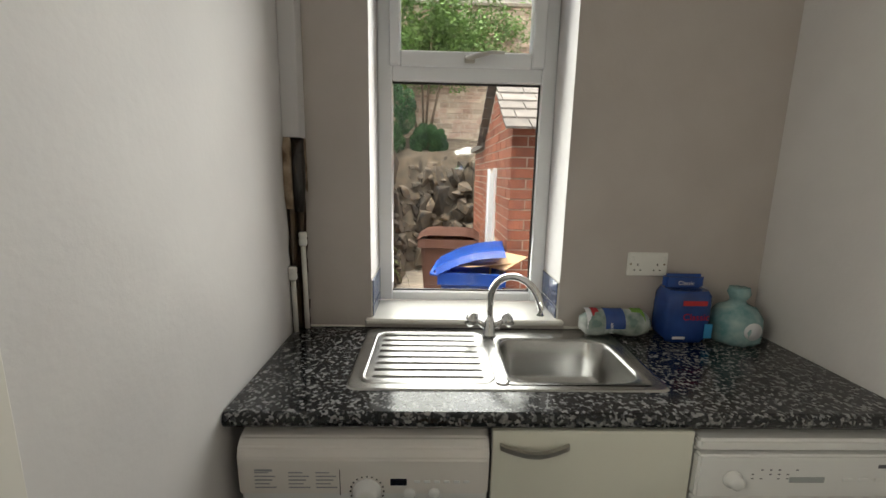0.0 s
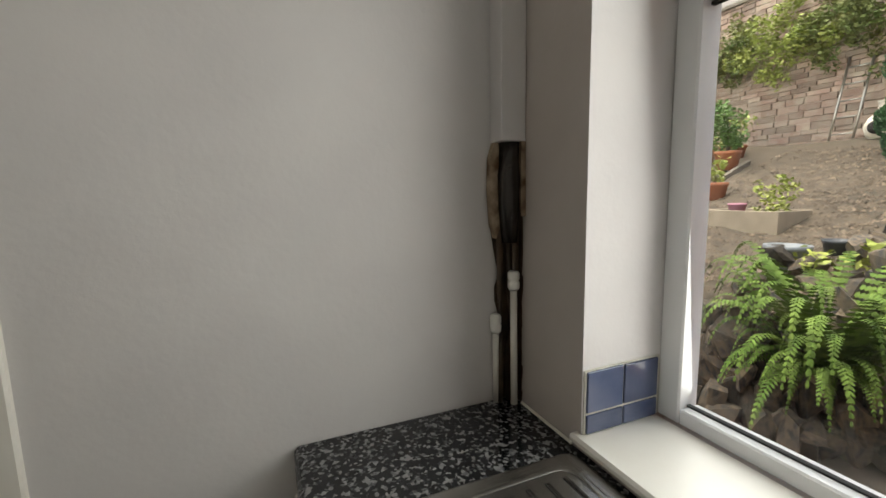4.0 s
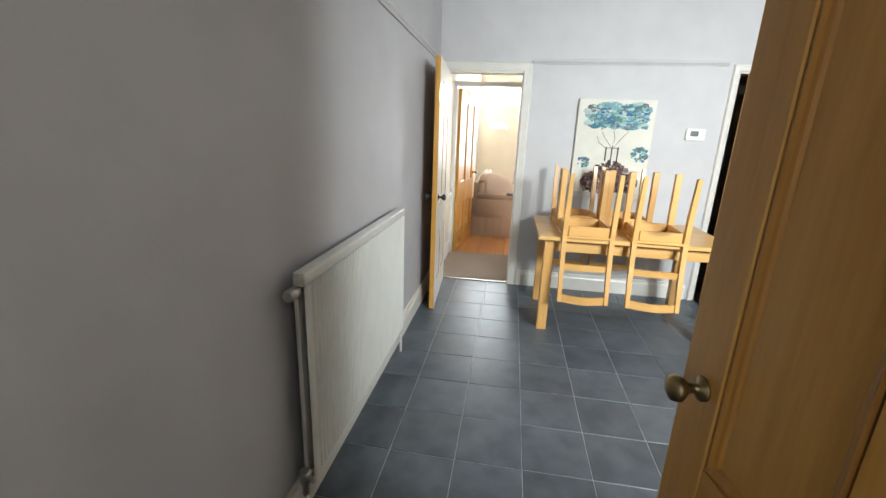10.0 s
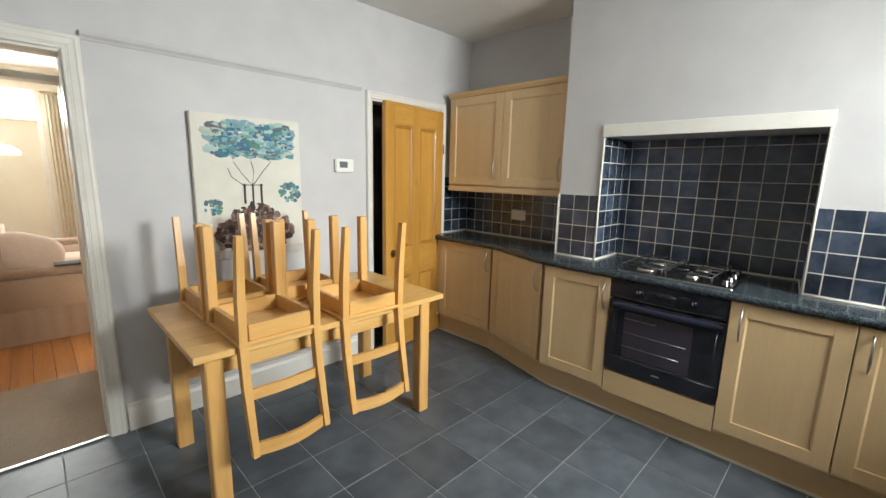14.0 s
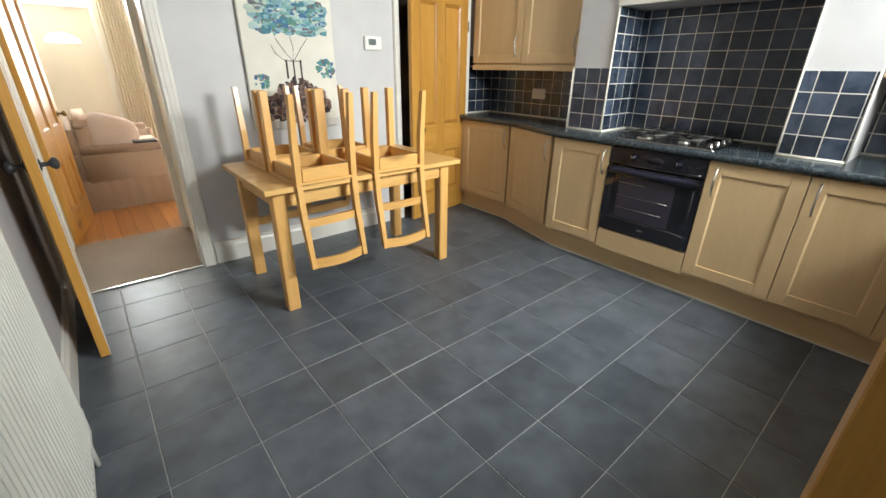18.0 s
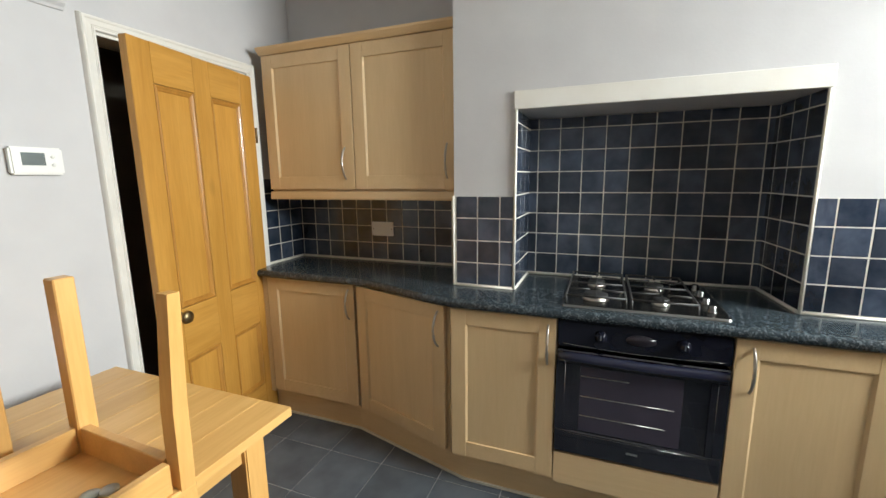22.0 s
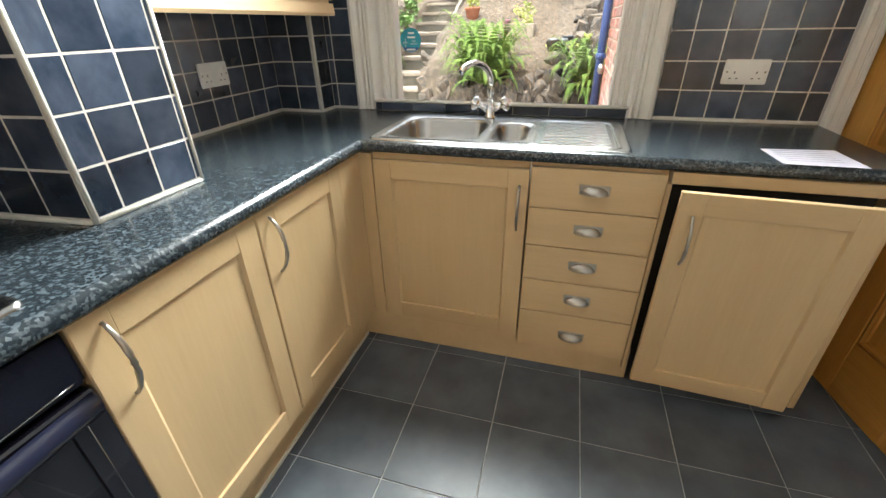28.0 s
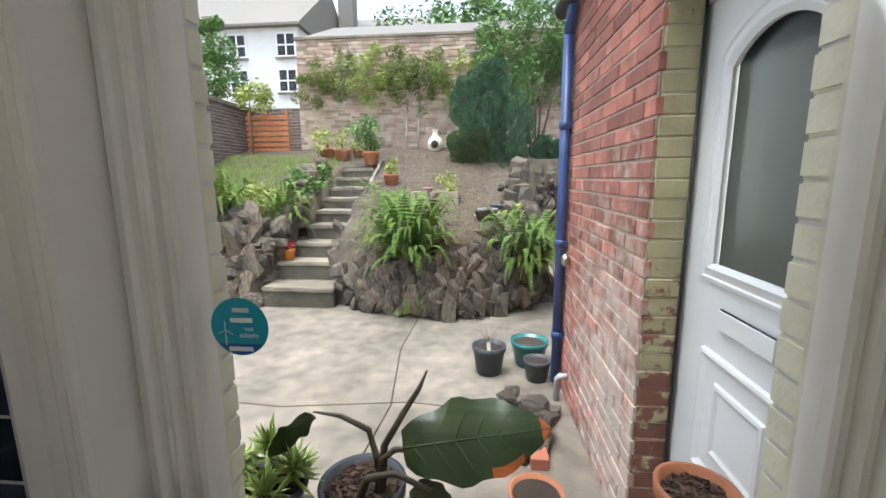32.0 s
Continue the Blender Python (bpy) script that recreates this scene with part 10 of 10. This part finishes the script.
# orange slatted bench by the side wall
t = thing("slatted_screen", "orange stained slatted timber screen beside the wall", "screen", (7.6, -8.9, 2.0))
ms = surf("orange_stain", (0.36, 0.12, 0.04), (0.30, 0.10, 0.035), rough=0.7, scale=6)
for k in range(7):
    bpart("slat", ms, t, 7.15, 8.2, -9.24, -9.21, 2.10 + 0.125 * k, 2.19 + 0.125 * k)
for x in (7.18, 7.65, 8.1):
    bpart("post", ms, t, x, x + 0.06, -9.30, -9.245, 2.0, 3.05)


# wheelie bins
def wheelie(label, at, deg, mat, lid_open, w=0.56, d=0.60, h=0.92):
    t = new("wheelie_bin")
    tagged(t, label, "wheelie bin")
    def lk(name, bm, mm, par=t, lab=""):
        o = link(name, bm, mm)
        o.parent = par
        return tagged(o, lab)
    bm = bmesh.new()
    def ring(k, z, gx=0.0):
        return [bm.verts.new((sx * (w / 2 * k), sy * (d / 2 * k) + gx, z)) for sx, sy in ((-1, -1), (1, -1), (1, 1), (-1, 1))]
    rs = [ring(0.78, 0.06), ring(0.97, h * 0.90), ring(1.06, h * 0.91), ring(1.06, h), ring(0.98, h), ring(0.93, h * 0.9), ring(0.75, 0.10)]
    fs = []
    for a, b in zip(rs, rs[1:]):
        for i in range(4):
            fs.append(bm.faces.new((a[i], a[(i + 1) % 4], b[(i + 1) % 4], b[i])))
    fs += [bm.faces.new(rs[0]), bm.faces.new(rs[-1])]
    bmesh.ops.recalc_face_normals(bm, faces=fs)
    bmesh.ops.bevel(bm, geom=[e for e in bm.edges if abs(e.verts[0].co.z - e.verts[1].co.z) > 0.2], offset=0.03, segments=2, affect="EDGES", clamp_overlap=True)
    lk("body", bm, mat)
    bm = bmesh.new()
    n = 8
    rows = []
    for i in range(n + 1):
        y = -d / 2 * 1.1 + d * 1.12 * i / n
        rows.append([bm.verts.new((x, y, 0.03 + 0.035 * math.sin(math.pi * i / n) - 0.03 * abs(x / (w / 2)) ** 6)) for x in [-w / 2 * 1.1 + w * 1.1 * j / 10 for j in range(11)]])
    top = []
    for r0, r1 in zip(rows, rows[1:]):
        for j in range(10):
            bm.faces.new((r0[j], r0[j + 1], r1[j + 1], r1[j]))
    bmesh.ops.solidify(bm, geom=bm.faces[:], thickness=0.018)
    lid = lk("lid", bm, mat, t, "bin lid lifted by the rubbish" if lid_open else "closed bin lid")
    lid.matrix_basis = Matrix.Translation((0, d / 2, h + 0.01)) @ Matrix.Rotation(radians(-lid_open), 4, "X") @ Matrix.Translation((0, -d / 2, 0))
    bm = bmesh.new()
    tube(bm, [(-w / 2 * 0.9, d / 2 + 0.06, h - 0.02), (w / 2 * 0.9, d / 2 + 0.06, h - 0.02)], 0.014, 8)
    for s in (-1, 1):
        tube(bm, [(s * w / 2 * 0.9, d / 2 + 0.06, h - 0.02), (s * w / 2 * 0.9, d / 2, h - 0.03)], 0.012, 8)
    lk("handle", bm, mat)
    for s in (-1, 1):
        bm = bmesh.new()
        lathe(bm, [(0.06, -0.02), (0.10, -0.02), (0.10, 0.02), (0.06, 0.02)], (s * (w / 2 * 0.78 + 0.025), d / 2 * 0.8, 0.10), 20, "x")
        lk("wheel", bm, M_RUBBER)
    t.matrix_basis = Matrix.Translation(at) @ Matrix.Rotation(radians(deg), 4, "Z")
    return t


wheelie("blue recycling wheelie bin overfull of cardboard", (0.86, -3.72, YARD), -97, M_BINBLUE, 17, w=0.46, d=0.44, h=0.95)
wheelie("brown garden-waste wheelie bin with its lid closed", (0.98, -5.05, YARD), 175, M_BINBROWN, 0, h=0.98)
t = thing("cardboard_heap", "flattened cardboard sticking out of the blue bin", "cardboard", (0.80, -3.7, 0.80))
mc = surf("cardboard", (0.42, 0.28, 0.16), (0.50, 0.35, 0.21), rough=0.9, scale=12)
for k, (x, y, z, a, b) in enumerate(((0.78, -3.62, 0.835, 10, 20), (0.70, -3.70, 0.86, -14, -50), (0.76, -3.78, 0.85, 8, 70))):
    bm = bmesh.new()
    box(bm, -0.20, 0.20, -0.13, 0.13, -0.003, 0.003)
    bmesh.ops.transform(bm, matrix=Matrix.Translation((x, y, z)) @ Matrix.Rotation(radians(b), 4, "Z") @ Matrix.Rotation(radians(a), 4, "X"), verts=bm.verts)
    part("sheet", bm, mc, t)
bm = bmesh.new()
box(bm, -0.30, 0.30, -0.006, 0.006, 0, 1.05, bevel=0.002)
bmesh.ops.transform(bm, matrix=Matrix.Translation((0.735, -4.15, YARD)) @ Matrix.Rotation(radians(80), 4, "Z") @ Matrix.Rotation(radians(-5), 4, "X"), verts=bm.verts)
tagged(link("leaning_board", bm, surf("cream_board", (0.62, 0.55, 0.40), (0.55, 0.48, 0.34), rough=0.8)), "cream board leaning on the outhouse wall", "board")

# plants close under the kitchen window
STANDS = [(2.932, -0.48, 0.10, 0.358), (2.03, -0.47, 0.11, 0.318), (3.215, -0.46, 0.10, 0.448)]
for cx, cy, hw, top in STANDS:
    bm = bmesh.new()
    box(bm, cx - hw, cx + hw, cy - hw, cy + hw, YARD, top, bevel=0.01)
    tagged(link("plinth_block", bm, M_CONC), "concrete block standing under a flowerpot", "block")
t = pot("plant_pot", "dark pot of bark with a large-leaved plant", (2.932, -0.48, 0.36), 0.128, 0.205, M_BPOT, chips=340)
t = thing("elephant_ear", "drooping plant with one huge red-edged leaf", "plant", (2.88, -0.47, 0.54))
stalk = surf("brown_stalk", (0.045, 0.032, 0.018), (0.075, 0.055, 0.030), rough=0.6)
leafm = surf("dark_big_leaf", (0.014, 0.032, 0.008), (0.034, 0.058, 0.012), scale=5, rough=0.38, bump=0.3, bscale=30)
ribm = surf("pale_leaf_rib", (0.060, 0.085, 0.025), (0.045, 0.065, 0.02), scale=8, rough=0.5)
redm = surf("red_leaf_edge", (0.40, 0.10, 0.02), (0.30, 0.08, 0.02), scale=8, rough=0.4)
for pts in ([(2.885, -0.47, 0.54), (2.885, -0.47, 0.66), (2.905, -0.47, 0.742), (2.985, -0.465, 0.785), (3.062, -0.46, 0.796)], [(2.872, -0.47, 0.54), (2.862, -0.475, 0.69), (2.80, -0.48, 0.80), (2.758, -0.48, 0.87), (2.735, -0.48, 0.925)], [(2.875, -0.465, 0.54), (2.868, -0.46, 0.655), (2.825, -0.455, 0.695), (2.75, -0.45, 0.70)], [(2.93, -0.44, 0.54), (2.90, -0.42, 0.625), (2.82, -0.41, 0.655), (2.72, -0.40, 0.615)]):
    bm = bmesh.new()
    tube(bm, pts, [0.012, 0.011, 0.009, 0.007, 0.003][:len(pts)], 8)
    part("stalk", bm, stalk, t)


def big_leaf(c, yaw, L, W, tilt, mats, red, lean=0.9):
    bm = bmesh.new()
    n, m = 14, 8
    g = []
    for i in range(n + 1):
        u = i / n
        half = W * math.sin(math.pi * min(1, 0.10 + u * 0.90)) ** 0.75 * (1 + 0.07 * math.sin(u * 21))
        row = []
        for j in range(m + 1):
            v = -1 + 2 * j / m
            x = (u - 0.25) * L
            y = v * half
            z = -0.10 * L * u * u - 0.10 * abs(v) ** 2 * W + 0.034 * L * math.sin(u * 15 + v) * abs(v) ** 1.5 + 0.012 * L * math.sin(u * 31 + 2 * v) * abs(v)
            row.append(bm.verts.new((x, y, z)))
        g.append(row)
    for i in range(n):
        for j in range(m):
            f = bm.faces.new((g[i][j], g[i][j + 1], g[i + 1][j + 1], g[i + 1][j]))
            f.smooth = True
            f.material_index = 1 if red and (i > n - 2 or (j == 0 and n - 7 < i < n - 3)) else 0
    m4 = Matrix.Translation(c) @ Matrix.Rotation(yaw, 4, "Z") @ Matrix.Rotation(tilt, 4, "Y") @ Matrix.Rotation(lean, 4, "X")
    ribs = bmesh.new()
    lift = Vector((0, 0, 0.0012))
    tube(ribs, [g[i][m // 2].co + lift for i in range(0, n + 1, 2)], [0.0032 - 0.0003 * k for k in range(n // 2 + 1)], 5)
    for i in range(1, n - 3, 2):
        for sg in (-1, 1):
            tube(ribs, [g[i][m // 2].co + lift, g[i + 1][m // 2 + 2 * sg].co + lift, g[i + 2][m // 2 + 4 * sg].co + lift], [0.0016, 0.0012, 0.0005], 4)
    bmesh.ops.transform(ribs, matrix=m4, verts=ribs.verts)
    bmesh.ops.transform(bm, matrix=m4, verts=bm.verts)
    ob = part("leaf", bm, mats, t)
    part("ribs", ribs, ribm, ob, "pale ribs of the leaf")
    return ob


big_leaf((2.70, -0.45, 0.725), radians(180), 0.42, 0.112, radians(-12), [leafm, redm], True)
big_leaf((2.735, -0.40, 0.600), radians(170), 0.15, 0.050, radians(40), [leafm, redm], False)
big_leaf((3.10, -0.45, 0.765), radians(10), 0.17, 0.050, radians(42), [leafm, redm], False)
pot("plant_pot", "low tray pot of rosette plants under the window", (3.215, -0.46, 0.45), 0.115, 0.11, M_BPOT, chips=120)
rnd = random.Random(12)
M_ROSETTE = island_vary(surf("rosette_leaf", (0.26, 0.37, 0.09), (0.40, 0.48, 0.16), scale=14, rough=0.5), 0.25)
for cx, cy, cz, base in ((3.300, -0.47, 0.60, 3.25), (3.214, -0.48, 0.665, 3.215), (3.130, -0.46, 0.625, 3.18), (3.20, -0.40, 0.575, 3.21)):
    t = thing("rosette_plant", "green spiky rosette plant on a bare stem in a pot", "plant", (base, -0.46, 0.545))
    bm = bmesh.new()
    tube(bm, [(base, -0.46, 0.53), ((base + cx) / 2, cy, (0.53 + cz) / 2), (cx, cy, cz)], [0.012, 0.014, 0.016], 7)
    part("stem", bm, stalk, t)
    bm = bmesh.new()
    for k in range(90):
        a, e = rnd.uniform(0, 6.28), rnd.uniform(-0.35, 1.4)
        L = rnd.uniform(0.060, 0.098)
        d = Vector((math.cos(a) * math.cos(e), math.sin(a) * math.cos(e), math.sin(e)))
        sd = Vector((-math.sin(a), math.cos(a), 0)) * 0.0065
        up = sd.cross(d).normalized() * 0.002
        p = Vector((cx, cy, cz + rnd.uniform(-0.05, 0.015)))
        tip = bm.verts.new(p + d * L)
        lo, mid = [bm.verts.new(p + sd * f * 0.8 + up * g) for f, g in ((-1, 1), (0, -1), (1, 1))], [bm.verts.new(p + d * L * 0.55 + sd * f + up * g) for f, g in ((-1, 1), (0, -1), (1, 1))]
        for i in range(2):
            bm.faces.new((lo[i], lo[i + 1], mid[i + 1], mid[i]))
            bm.faces.new((mid[i], mid[i + 1], tip))
    part("leaves", bm, M_ROSETTE, t, kind="stuff")
t = pot("plant_pot", "large terracotta pot of soil by the back door", (1.985, -0.49, 0.32), 0.108, 0.28, M_TERRA, chips=160)
pot("plant_pot", "shallow pot of dry leaves below the window", (2.32, -1.15, YARD), 0.13, 0.16, M_TERRA)
t = thing("rubble_pile", "pile of broken bricks and stones by the drainpipe", "rubble", (2.2, -1.9, YARD))
rnd = random.Random(15)
for k in range(26):
    x, y = 2.08 + rnd.uniform(0, 0.30), -2.15 + rnd.uniform(0, 0.55)
    s = rnd.uniform(0.08, 0.16)
    put_piece("stone", STONES[k % 6], t, (x, y, YARD + s * 0.3 + (0.10 if k > 15 else 0)), Matrix.Rotation(rnd.uniform(0, 3), 4, "Z") @ Matrix.Diagonal((s * 1.4, s, s * 0.7, 1)))
bm = bmesh.new()
box(bm, 2.20, 2.30, -1.72, -1.50, YARD, YARD + 0.07, bevel=0.004)
part("brick", bm, M_BRICKO, t, "loose orange brick")

# ---- floor tiles, each one a piece ----
def floor_tiles():
    me = piece_mesh("floor_tile", 0.2975, 0.2975, 0.008, 0.0012, M_SLATE)
    p = 0.304
    def lay(parent, x0, x1, y0, y1, ox, oy):
        i = math.floor((x0 - ox) / p)
        while ox + i * p < x1:
            a, b = max(ox + i * p + 0.002, x0), min(ox + (i + 1) * p - 0.002, x1)
            j = math.floor((y0 - oy) / p)
            while oy + j * p < y1:
                c, d = max(oy + j * p + 0.002, y0), min(oy + (j + 1) * p - 0.002, y1)
                if b - a > 0.01 and d - c > 0.01:
                    tilt = Matrix.Rotation(random.uniform(-0.0016, 0.0016), 4, "X") @ Matrix.Rotation(random.uniform(-0.0016, 0.0016), 4, "Y")
                    put_piece("tile", me, parent, ((a + b) / 2, (c + d) / 2, -0.004), tilt @ Matrix.Diagonal(((b - a) / 0.2975, (d - c) / 0.2975, 1, 1)))
                j += 1
            i += 1
    lay(FLOOR, 0.001, 3.30, 0.112, 4.028, 0.245, 0.093)
    lay(FLOOR_U, -0.048, 1.652, -1.90, -0.028, 0.150, -0.20)
    lay(FLOOR_U, 0.475, 1.245, -0.028, 0.094, 0.150, -0.20)


floor_tiles()
